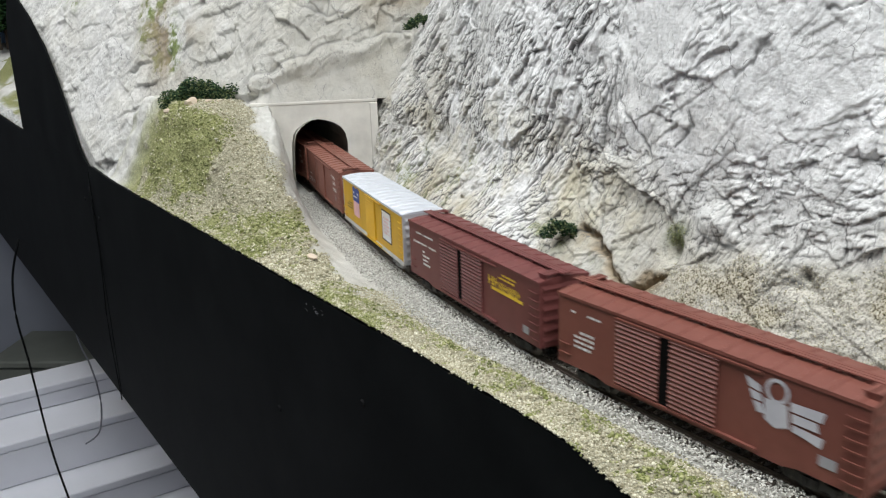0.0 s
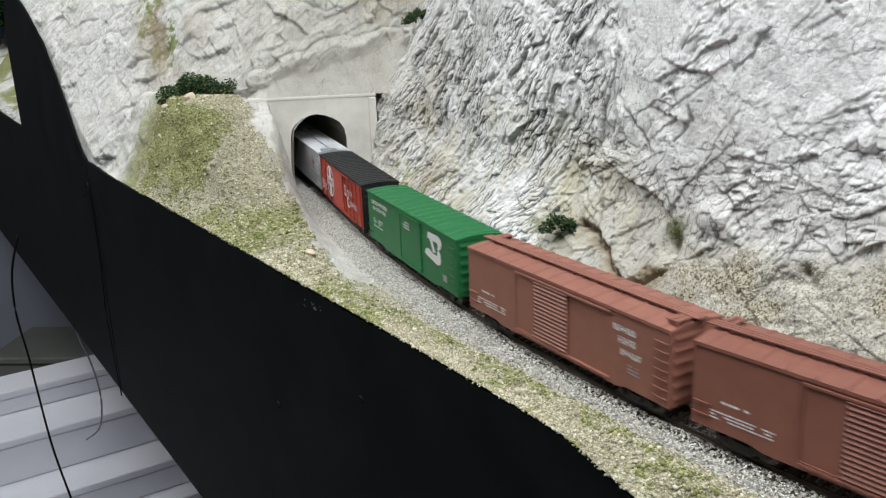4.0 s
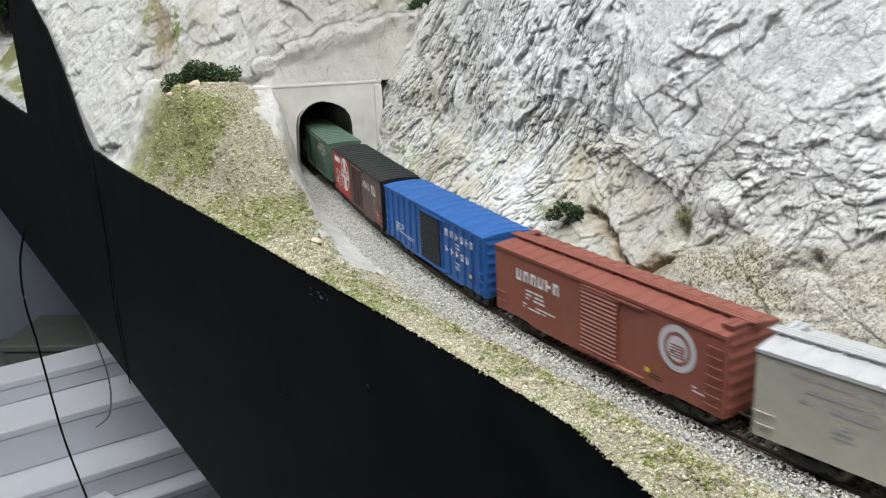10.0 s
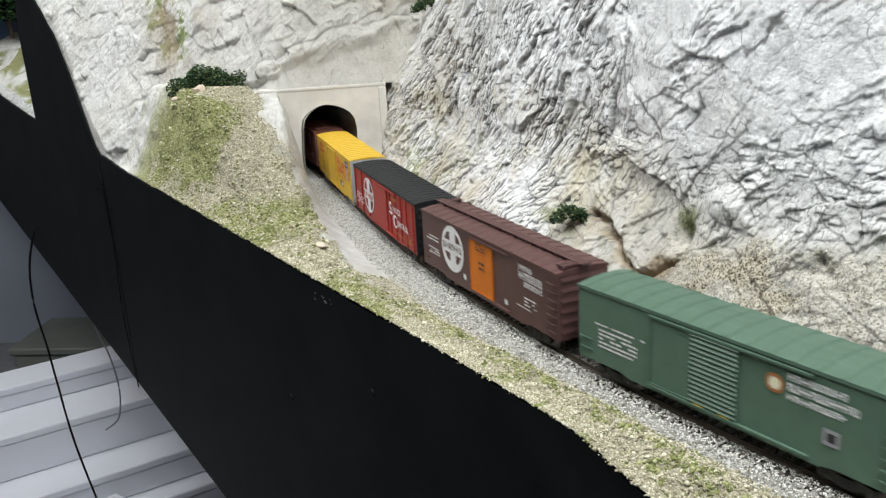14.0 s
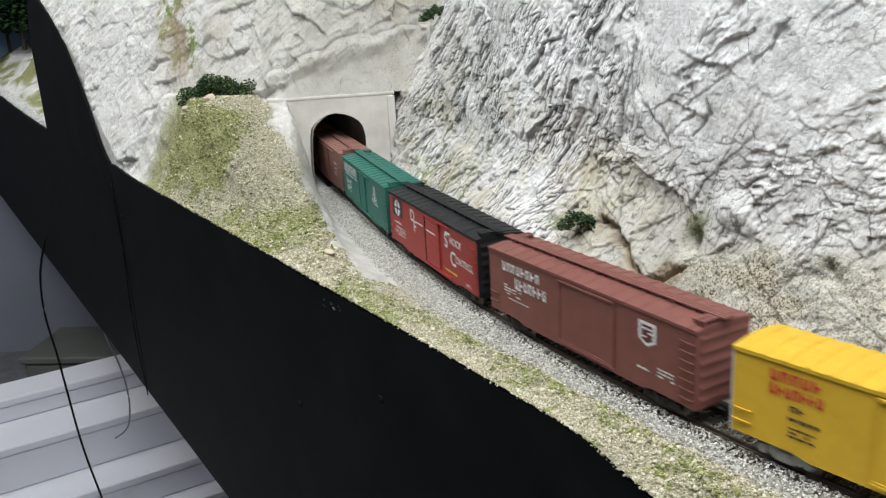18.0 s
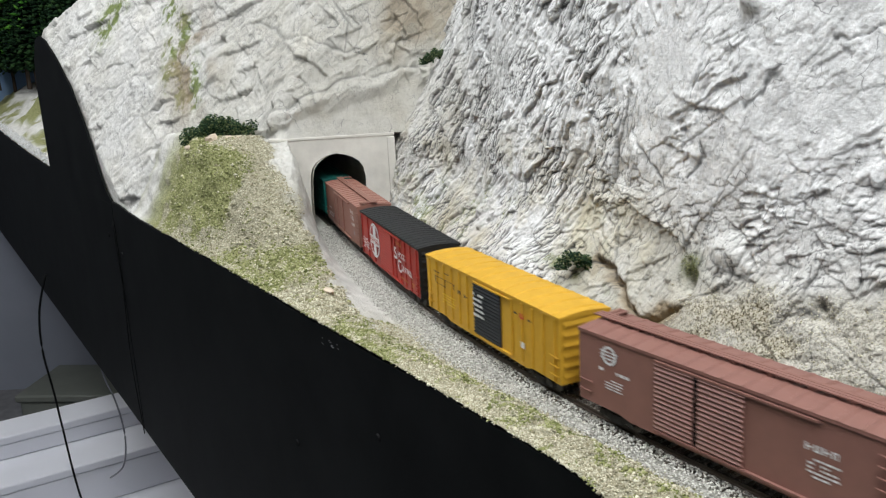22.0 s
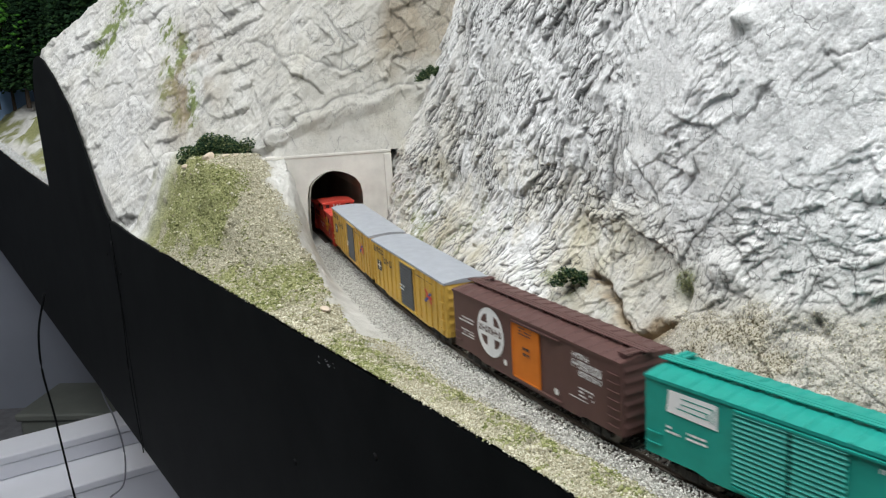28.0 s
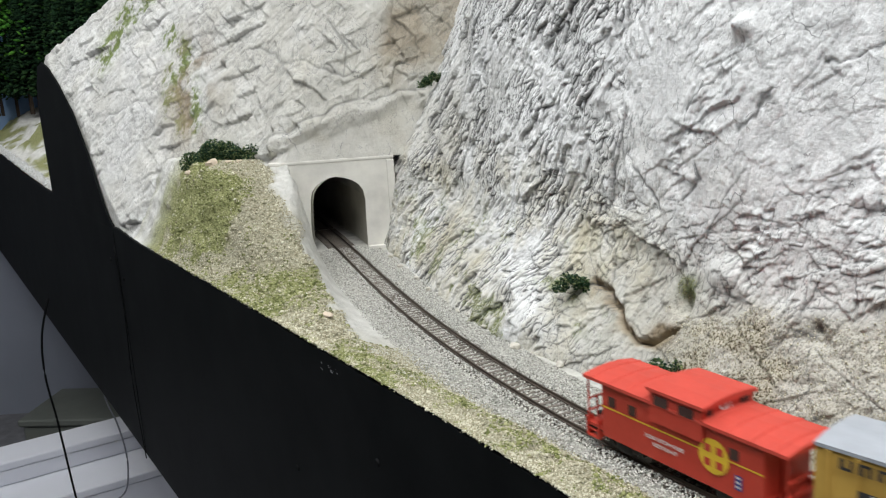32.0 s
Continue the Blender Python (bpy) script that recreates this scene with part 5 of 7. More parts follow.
WING = [[(0.585, 0.84), (0.635, 0.78), (0.640, 0.70), (0.600, 0.72)], [(0.600, 0.70), (0.640, 0.68), (0.645, 0.60), (0.612, 0.60)], [(0.615, 0.58), (0.645, 0.58), (0.655, 0.48), (0.630, 0.46)],
        [(0.650, 0.66), (0.725, 0.66), (0.735, 0.42), (0.690, 0.36), (0.655, 0.42)], [(0.735, 0.72), (0.850, 0.74), (0.840, 0.62), (0.735, 0.62)], [(0.740, 0.60), (0.825, 0.60), (0.832, 0.50), (0.742, 0.50)], [(0.745, 0.48), (0.850, 0.46), (0.842, 0.34), (0.790, 0.38), (0.745, 0.40)]]
SHIELD = [[(0.145, 0.90), (0.165, 0.93), (0.195, 0.90), (0.225, 0.93), (0.248, 0.90), (0.245, 0.60), (0.147, 0.60)]]


def crossed(label, name, side, roof, **kw):
    """Red car with a dark roof, a large white circled cross and slanted white lettering."""
    spec = dict(label=label, name=name, side=side, roof=roof, end=ROOFBLACK, doors=[("rib", 0.29, 0.49)], ribs=22, ladder=4, posts=[0.03, 0.16, 0.28, 0.52, 0.60, 0.68, 0.76, 0.84, 0.97], marks=[
        ("cross", "w", 0.13, 0.31, 0.14, 0.92), ("lines", "w", 0.04, 0.085, 0.18, 0.45, 5), ("lines", "w", 0.09, 0.135, 0.15, 0.45, 5), ("word", side_ink(side), 0.150, 0.285, 0.47, 0.59, 7, 1),
        ("word", "o", 0.585, 0.685, 0.80, 0.87, 6), ("text", "S", "w", 0.552, 0.49, 0.0140), ("text", "HOCK", "w", 0.618, 0.57, 0.0066), ("rect", "w", 0.540, 0.60, 0.50, 0.535), ("text", "C", "w", 0.607, 0.27, 0.0140), ("text", "ONTROL", "w", 0.672, 0.33, 0.0066), ("lines", "o", 0.86, 0.92, 0.12, 0.30, 3), ("lines", "o", 0.60, 0.80, 0.14, 0.19, 1)])
    spec.update(kw)
    return spec


def side_ink(col):
    return paint_of("decal_of_red", (0.40, 0.03, 0.02), 0.6)


def train_specs():
    S = []
    add = S.append
    add(dict(label="dark brown double-door boxcar with a silver winged emblem", name="a", side=BROWN, walk=1, doors=[("rib", 0.18, 0.315), ("gap", 0.312, 0.348), ("rib", 0.348, 0.50)], track=0.35, marks=[
        ("poly", "g2", 0, 0, 0, 0, WING), ("ring", "g2", 0.655, 0.725, 0.64, 0.92), ("lines", "w", 0.04, 0.13, 0.76, 0.82, 1), ("lines", "w", 0.05, 0.11, 0.28, 0.56, 4), ("rect", "g", 0.84, 0.90, 0.16, 0.28)]))
    add(dict(label="dark brown double-door boxcar with yellow lettering", name="b", side=(0.135, 0.036, 0.034), walk=1, doors=[("rib", 0.22, 0.345), ("gap", 0.345, 0.375), ("rib", 0.375, 0.53)], track=0.3, marks=[
        ("lines", "w", 0.05, 0.17, 0.80, 0.86, 1), ("lines", "w", 0.03, 0.20, 0.62, 0.69, 1), ("lines", "w", 0.09, 0.14, 0.26, 0.56, 4), ("lines", "y", 0.66, 0.80, 0.74, 0.86, 2), ("word", "y", 0.58, 0.66, 0.60, 0.74, 3), ("rect", "y", 0.60, 0.86, 0.53, 0.58), ("word", "y", 0.66, 0.84, 0.58, 0.70, 9), ("rect", "g", 0.86, 0.91, 0.12, 0.24)]))
    add(dict(label="yellow boxcar with a silver roof and ends and a blue shield", name="c", slant=1.42, side=YELLOW, roof=(0.66, 0.69, 0.74), end=SILVER, end_metal=0.5, roof_metal=0.35, roof_rough=0.4, doors=[("rib", 0.36, 0.50)], ribs=16, truck=paint_of("truck_silver", (0.32, 0.33, 0.33), 0.6), marks=[
        ("poly", "b", 0, 0, 0, 0, SHIELD), ("rect", "p", 0.152, 0.242, 0.26, 0.60), ("lines", "w", 0.158, 0.236, 0.66, 0.84, 2, 1), ("lines", "k", 0.06, 0.13, 0.34, 0.52, 3), ("rect", "k", 0.62, 0.785, 0.22, 0.86), ("rect", "w", 0.63, 0.775, 0.25, 0.83, 1, 1), ("lines", "p", 0.65, 0.755, 0.36, 0.74, 5, 2), ("rect", paint_of("sill_silver", SILVER, 0.4, 0.5), 0.0, 1.0, -0.02, 0.07)]))
    lark = [("lines", "w", 0.06, 0.12, 0.34, 0.40, 1), ("lines", "w", 0.04, 0.17, 0.14, 0.26, 3), ("lines", "w", 0.22, 0.27, 0.22, 0.46, 4), ("word", "w", 0.70, 0.82, 0.72, 0.80, 7), ("word", "w", 0.73, 0.82, 0.57, 0.66, 5), ("word", "w", 0.74, 0.85, 0.42, 0.50, 6), ("lines", "g", 0.78, 0.84, 0.20, 0.34, 3)]
    add(dict(label="reddish brown boxcar with white lettering and a ribbed door", name="d", side=BROWN2, walk=1, doors=[("smooth", 0.22, 0.31), ("rib", 0.31, 0.47)], marks=lark))
    add(dict(label="faded brown boxcar with white lettering", name="e", side=FADED, walk=1, doors=[("smooth", 0.22, 0.31), ("rib", 0.31, 0.47)], marks=lark))
    add(dict(label="bright green boxcar with white block emblem", name="f", length=0.174, side=GREEN, doors=[("smooth", 0.33, 0.56)], track=0.0, ribs=16, marks=[
        ("word", "w", 0.04, 0.20, 0.78, 0.86, 10), ("word", "w", 0.05, 0.18, 0.66, 0.74, 8), ("lines", "w", 0.05, 0.14, 0.30, 0.50, 4), ("lines", "w", 0.38, 0.45, 0.68, 0.84, 3, 11),
        ("poly", "w", 0, 0, 0, 0, [[(0.645, 0.87), (0.765, 0.89), (0.80, 0.85), (0.815, 0.77), (0.80, 0.68), (0.775, 0.63), (0.755, 0.63), (0.768, 0.70), (0.760, 0.75), (0.640, 0.75)], [(0.665, 0.75), (0.700, 0.75), (0.735, 0.56), (0.705, 0.53)], [(0.620, 0.54), (0.655, 0.57), (0.700, 0.52), (0.750, 0.52), (0.758, 0.60), (0.775, 0.63), (0.795, 0.58), (0.800, 0.46), (0.785, 0.38), (0.745, 0.35), (0.605, 0.44)]]), ("rect", "g", 0.82, 0.87, 0.14, 0.26)]))
    add(crossed("orange-red boxcar with a black roof and a white circled cross", "g", (0.36, 0.036, 0.018), ROOFBLACK))
    reefer = [("lines", "g", 0.06, 0.22, 0.82, 0.87, 1), ("lines", "g", 0.09, 0.21, 0.68, 0.74, 1), ("lines", "g", 0.08, 0.22, 0.55, 0.61, 1), ("lines", "g", 0.14, 0.18, 0.30, 0.48, 3), ("disc", "y", 0.37, 0.40, 0.56, 0.66), ("lines", "g", 0.36, 0.43, 0.38, 0.50, 2), ("lines", "g", 0.54, 0.58, 0.40, 0.66, 4), ("ring", "g", 0.69, 0.78, 0.44, 0.82), ("disc", "r", 0.71, 0.76, 0.54, 0.72), ("lines", "g", 0.60, 0.86, 0.33, 0.37, 1), ("rect", "w", 0.88, 0.92, 0.10, 0.24)]
    add(dict(label="silver refrigerator car with a black roof walk and red round emblem", name="h", slant=1.65, side=(0.47, 0.48, 0.51), metal=0.35, rough=0.45, roof=(0.60, 0.62, 0.65), roof_metal=0.4, walk=1, sill=0.0, marks=reefer, ladder=6, ribs=16))
    add(dict(label="tarnished silver refrigerator car with a red round emblem", name="i", side=(0.47, 0.45, 0.40), metal=0.35, rough=0.45, roof=(0.54, 0.55, 0.56), roof_metal=0.4, walk=1, sill=0.0, marks=reefer, ladder=6, ribs=16))
    add(dict(label="red-brown boxcar with white lettering and a round white emblem", name="j", slant=1.7, side=(0.225, 0.068, 0.048), walk=1, doors=[("rib", 0.33, 0.48)], ribs=16, marks=[
        ("word", "w", 0.075, 0.245, 0.60, 0.77, 6), ("lines", "w", 0.11, 0.18, 0.34, 0.52, 3), ("lines", "w", 0.10, 0.22, 0.20, 0.30, 2), ("disc", "g2", 0.68, 0.84, 0.32, 0.90), ("ring", paint_of("decal_rust", (0.21, 0.075, 0.06), 0.6), 0.69, 0.83, 0.40, 0.82, 1, 1), ("disc", "g2", 0.70, 0.82, 0.45, 0.77, 1, 2), ("rect", paint_of("decal_rust", (0.21, 0.075, 0.06), 0.6), 0.725, 0.795, 0.50, 0.66, 1, 3), ("lines", "g2", 0.728, 0.792, 0.51, 0.65, 4, 4), ("rect", "y", 0.61, 0.63, 0.14, 0.20), ("lines", "k", 0.63, 0.69, 0.08, 0.16, 2), ("lines", "w", 0.84, 0.90, 0.16, 0.26, 2)]))
    add(dict(label="bright blue boxcar with a black door and white block letters", name="k", slant=1.72, side=BLUE, door_col=(0.015, 0.017, 0.02), doors=[("rib", 0.30, 0.48)], track=0.35, ladder=3, posts=[u for u in POSTS if not 0.29 < u < 0.49], ribs=14, marks=[
        ("lines", "w", 0.09, 0.155, 0.22, 0.42, 4), ("lines", "w", 0.16, 0.24, 0.18, 0.26, 2)] + [("word", "w", 0.555 + 0.058 * i, 0.595 + 0.058 * i, 0.72, 0.84, 1) for i in range(6)] + [("word", "w", 0.555 + 0.058 * i, 0.595 + 0.058 * i, 0.42, 0.54, 1) for i in range(5)] + [("lines", "w", 0.67, 0.71, 0.56, 0.68, 2), ("rect", "k", 0.825, 0.86, 0.16, 0.32), ("rect", "w", 0.83, 0.855, 0.22, 0.28, 1, 1), ("lines", "w", 0.66, 0.71, 0.20, 0.34, 4)]))
    add(dict(label="dark brown boxcar with a red panel and white cross emblem", name="l", side=(0.075, 0.036, 0.030), roof=ROOFBLACK, end=ROOFBLACK, ribs=18, ladder=4, doors=[("plug", 0.345, 0.515)], track=0.3, dust=0.06, marks=[
        ("rect", paint_of("red_panel", (0.32, 0.022, 0.016), 0.5), 0.0, 0.29, 0.0, 0.97), ("cross", "w", 0.12, 0.29, 0.15, 0.94, 1, 1), ("word", side_ink(0), 0.135, 0.265, 0.50, 0.62, 7, 2), ("rect", "w", 0.03, 0.12, 0.74, 0.86, 1, 1), ("lines", "w", 0.04, 0.08, 0.18, 0.55, 5, 1), ("lines", "w", 0.085, 0.12, 0.14, 0.55, 5, 1),
        ("word", "w", 0.575, 0.725, 0.60, 0.76, 5), ("word", "w", 0.77, 0.875, 0.58, 0.78, 2), ("lines", "g", 0.80, 0.85, 0.22, 0.52, 8), ("rect", paint_of("red_panel", RED, 0.5), 0.87, 0.99, 0.05, 0.30), ("lines", "w", 0.88, 0.92, 0.14, 0.30, 3, 1)]))
    add(dict(label="sage green boxcar with a ribbed door and white lettering", name="m", side=OLIVE, doors=[("smooth", 0.21, 0.33), ("rib", 0.33, 0.47)], ribs=16, marks=[
        ("lines", "w", 0.05, 0.20, 0.52, 0.57, 1), ("lines", "w", 0.06, 0.17, 0.22, 0.50, 5), ("lines", "w", 0.235, 0.28, 0.56, 0.64, 1), ("lines", "g", 0.235, 0.28, 0.28, 0.46, 3), ("disc", paint_of("decal_orange", (0.34, 0.13, 0.035), 0.6), 0.55, 0.61, 0.58, 0.80), ("disc", "c", 0.56, 0.60, 0.62, 0.76, 1, 1), ("word", "w", 0.62, 0.80, 0.78, 0.86, 10), ("word", "w", 0.62, 0.84, 0.66, 0.75, 12), ("word", "w", 0.62, 0.80, 0.56, 0.63, 10), ("rect", "g", 0.735, 0.785, 0.24, 0.42), ("rect", "k", 0.745, 0.775, 0.28, 0.38, 1, 1), ("rect", "y", 0.345, 0.375, 0.03, 0.06, 1, 6), ("rect", "y", 0.42, 0.45, 0.03, 0.06, 1, 6)]))
    mapcar = lambda nm: dict(label="chocolate brown boxcar with an orange door and white circled cross", name=nm, side=CHOC, walk=1, door_col=(0.56, 0.155, 0.010), doors=[("smooth", 0.33, 0.49)], ribs=16, marks=[
        ("disc", "w", 0.125, 0.285, 0.14, 0.95), ("word", paint_of("decal_choc", CHOC, 0.6), 0.14, 0.27, 0.52, 0.63, 7, 1), ("poly", paint_of("decal_choc", CHOC, 0.6), 0, 0, 0, 0, [[(0.185, 0.68), (0.185, 0.84), (0.165, 0.80), (0.15, 0.68)], [(0.225, 0.68), (0.26, 0.68), (0.245, 0.80), (0.225, 0.84)], [(0.185, 0.46), (0.15, 0.46), (0.165, 0.34), (0.185, 0.30)], [(0.225, 0.46), (0.225, 0.30), (0.245, 0.34), (0.26, 0.46)]], 1),
        ("lines", "w", 0.03, 0.11, 0.50, 0.62, 2), ("lines", "w", 0.04, 0.11, 0.26, 0.40, 3), ("disc", "w", 0.27, 0.295, 0.12, 0.22), ("disc", "w", 0.575, 0.60, 0.10, 0.20), ("lines", "k", 0.38, 0.45, 0.76, 0.90, 3, 11), ("lines", "k", 0.40, 0.44, 0.44, 0.62, 2, 11),
        ("word", "w", 0.69, 0.80, 0.80, 0.88, 8), ("word", "w", 0.69, 0.88, 0.66, 0.78, 9), ("word", "w", 0.73, 0.88, 0.56, 0.64, 8), ("lines", "w", 0.73, 0.82, 0.26, 0.42, 3), ("rect", "w", 0.67, 0.78, 0.22, 0.235)])
    add(mapcar("n"))
    add(crossed("red boxcar with a black roof and a white circled cross", "o", (0.30, 0.020, 0.014), ROOFBLACK))
    add(dict(label="yellow insulated boxcar with silver ends and red slogan", name="p", side=(0.60, 0.375, 0.022), end=SILVER, end_metal=0.5, doors=[("smooth", 0.27, 0.50)], track=0.1, ribs=18, truck=paint_of("truck_silver", (0.32, 0.33, 0.33), 0.6), marks=[
        ("word", "r", 0.07, 0.17, 0.76, 0.88, 5), ("word", "r", 0.07, 0.175, 0.60, 0.72, 7), ("word", "k", 0.11, 0.14, 0.46, 0.53, 2), ("lines", "k", 0.09, 0.17, 0.34, 0.42, 1), ("lines", "k", 0.11, 0.16, 0.16, 0.30, 3), ("lines", "k", 0.35, 0.39, 0.42, 0.56, 3),
        ("text", "We  can", "r", 0.53, 0.66, 0.0105), ("text", "handle it.", "r", 0.515, 0.47, 0.0105), ("lines", "r", 0.52, 0.74, 0.36, 0.40, 1), ("rect", "k", 0.595, 0.69, 0.16, 0.29), ("rect", "w", 0.63, 0.68, 0.18, 0.27, 1, 1), ("rect", "b", 0.80, 0.90, 0.74, 0.90), ("rect", "w", 0.805, 0.895, 0.42, 0.74), ("lines", "w", 0.81, 0.89, 0.78, 0.86, 1, 1)] + [("rect", "r", 0.81 + 0.016 * i, 0.817 + 0.016 * i, 0.42, 0.74, 1, 1) for i in range(6)]))
    add(dict(label="brown boxcar with white script lettering and a white shield", name="q", slant=1.65, side=(0.18, 0.062, 0.050), walk=1, doors=[("smooth", 0.30, 0.56)], track=0.0, ribs=16, marks=[
        ("word", "w", 0.055, 0.215, 0.72, 0.86, 8), ("word", "w", 0.105, 0.245, 0.50, 0.66, 7), ("lines", "w", 0.06, 0.13, 0.34, 0.52, 4), ("lines", "w", 0.06, 0.16, 0.28, 0.31, 1), ("lines", "w", 0.38, 0.42, 0.48, 0.58, 2), ("poly", "w", 0, 0, 0, 0, [[(0.685, 0.86), (0.775, 0.86), (0.775, 0.62), (0.73, 0.54), (0.685, 0.62)]]), ("poly", paint_of("decal_wine", (0.10, 0.02, 0.025), 0.6), 0, 0, 0, 0, [[(0.70, 0.82), (0.76, 0.82), (0.76, 0.63), (0.73, 0.585), (0.70, 0.63)]], 1), ("lines", "w", 0.705, 0.755, 0.64, 0.80, 3, 2), ("lines", "w", 0.79, 0.88, 0.20, 0.34, 3), ("lines", "w", 0.68, 0.74, 0.20, 0.26, 1)]))
    add(dict(label="red boxcar with a black roof, round emblem and slanted lettering", name="r", side=(0.30, 0.018, 0.015), roof=ROOFBLACK, end=ROOFBLACK, walk=1, doors=[("gap", 0.365, 0.385), ("rib", 0.385, 0.53)], ribs=16, marks=[
        ("rect", "k", 0.035, 0.13, 0.56, 0.92), ("disc", "w", 0.045, 0.122, 0.58, 0.90, 1, 1), ("rect", "k", 0.079, 0.089, 0.60, 0.88, 1, 2), ("rect", "k", 0.05, 0.117, 0.72, 0.76, 1, 2), ("lines", "w", 0.05, 0.12, 0.40, 0.46, 1), ("lines", "w", 0.05, 0.15, 0.16, 0.36, 4), ("text", "D", "w", 0.215, 0.66, 0.0125), ("text", "F", "w", 0.245, 0.46, 0.0125), ("rect", "w", 0.27, 0.345, 0.66, 0.69),
        ("rect", "w", 0.40, 0.50, 0.66, 0.69, 1, 11), ("text", "S", "w", 0.590, 0.56, 0.0140), ("text", "HOCK", "w", 0.652, 0.66, 0.0070), ("text", "C", "w", 0.655, 0.29, 0.0140), ("text", "ONTROL", "w", 0.718, 0.37, 0.0070), ("rect", "w", 0.60, 0.66, 0.80, 0.84), ("lines", "y", 0.58, 0.76, 0.10, 0.17, 1), ("lines", "w", 0.84, 0.92, 0.06, 0.12, 2)]))
    add(dict(label="dark green boxcar with white lettering and a white triangle emblem", name="s", slant=1.7, side=EVER, dust=0.03, walk=1, doors=[("smooth", 0.31, 0.44)], ribs=16, marks=[
        ("word", "w", 0.035, 0.255, 0.69, 0.90, 9), ("lines", "w", 0.05, 0.26, 0.62, 0.67, 1), ("lines", "w", 0.06, 0.14, 0.22, 0.54, 6), ("lines", "w", 0.37, 0.41, 0.50, 0.54, 1),
        ("poly", "w", 0, 0, 0, 0, [[(0.60, 0.46), (0.665, 0.88), (0.665, 0.80), (0.615, 0.49)], [(0.665, 0.88), (0.74, 0.40), (0.725, 0.43), (0.665, 0.80)], [(0.60, 0.46), (0.615, 0.49), (0.725, 0.43), (0.74, 0.40)], [(0.64, 0.50), (0.69, 0.48), (0.665, 0.66)], [(0.65, 0.62), (0.68, 0.61), (0.665, 0.74)]])]))
    add(dict(label="dusty brown double-door boxcar with a white oval emblem", name="t", side=(0.20, 0.072, 0.055), dust=0.12, walk=1, doors=[("rib", 0.23, 0.345), ("gap", 0.345, 0.36), ("rib", 0.36, 0.50)], ribs=16, marks=[
        ("ring", "w", 0.055, 0.125, 0.62, 0.88), ("lines", "w", 0.065, 0.115, 0.68, 0.82, 3), ("lines", "w", 0.06, 0.15, 0.50, 0.58, 1), ("lines", "w", 0.08, 0.13, 0.28, 0.44, 4), ("word", "w", 0.69, 0.80, 0.58, 0.66, 4), ("lines", "w", 0.70, 0.80, 0.28, 0.52, 5)]))
    add(dict(label="yellow ribbed boxcar with a black door and black marks", name="u", length=0.172, side=(0.58, 0.325, 0.02), door_col=(0.02, 0.022, 0.025), doors=[("rib", 0.33, 0.525)], track=0.35, ladder=3, ribs=12, posts=[u for u in POSTS if not 0.32 < u < 0.53], marks=[
        ("lines", "k", 0.06, 0.10, 0.76, 0.80, 1), ("lines", "k", 0.13, 0.16, 0.80, 0.84, 1), ("rect", "k", 0.06, 0.20, 0.69, 0.70), ("rect", "k", 0.065, 0.07, 0.58, 0.69), ("rect", "k", 0.13, 0.135, 0.55, 0.69), ("rect", "k", 0.19, 0.195, 0.60, 0.69), ("rect", "k", 0.07, 0.13, 0.57, 0.58), ("word", "k", 0.22, 0.25, 0.58, 0.64, 1), ("word", "k", 0.265, 0.30, 0.56, 0.62, 1), ("lines", "y", 0.11, 0.20, 0.25, 0.45, 4), ("lines", "w", 0.345, 0.42, 0.36, 0.80, 5, 11), ("word", "r", 0.685, 0.73, 0.72, 0.80, 1), ("lines", "k", 0.64, 0.665, 0.74, 0.80, 1), ("lines", "k", 0.75, 0.78, 0.72, 0.78, 1), ("rect", "w", 0.69, 0.72, 0.26, 0.36)]))
    add(crossed("scarlet boxcar with a black roof and a white circled cross", "v", (0.34, 0.026, 0.017), ROOFBLACK))
    add(dict(label="faded red-brown boxcar with white lettering", name="w", slant=1.65, side=(0.25, 0.098, 0.07), dust=0.10, walk=1, doors=[("smooth", 0.22, 0.31), ("smooth", 0.31, 0.46)], ribs=16, marks=lark))
    add(dict(label="deep teal boxcar with cream block letters", name="x", side=TEAL2, doors=[("rib", 0.26, 0.41)], ribs=20, marks=[
        ("word", "c", 0.05, 0.235, 0.70, 0.92, 3), ("lines", "w", 0.06, 0.12, 0.48, 0.56, 1), ("rect", "w", 0.165, 0.215, 0.24, 0.52), ("lines", "g", 0.17, 0.21, 0.28, 0.46, 3, 1), ("disc", "w", 0.225, 0.255, 0.28, 0.40), ("lines", "w", 0.05, 0.14, 0.18, 0.32, 3), ("lines", "w", 0.76, 0.82, 0.62, 0.67, 1), ("lines", "g", 0.72, 0.78, 0.20, 0.42, 4)]))
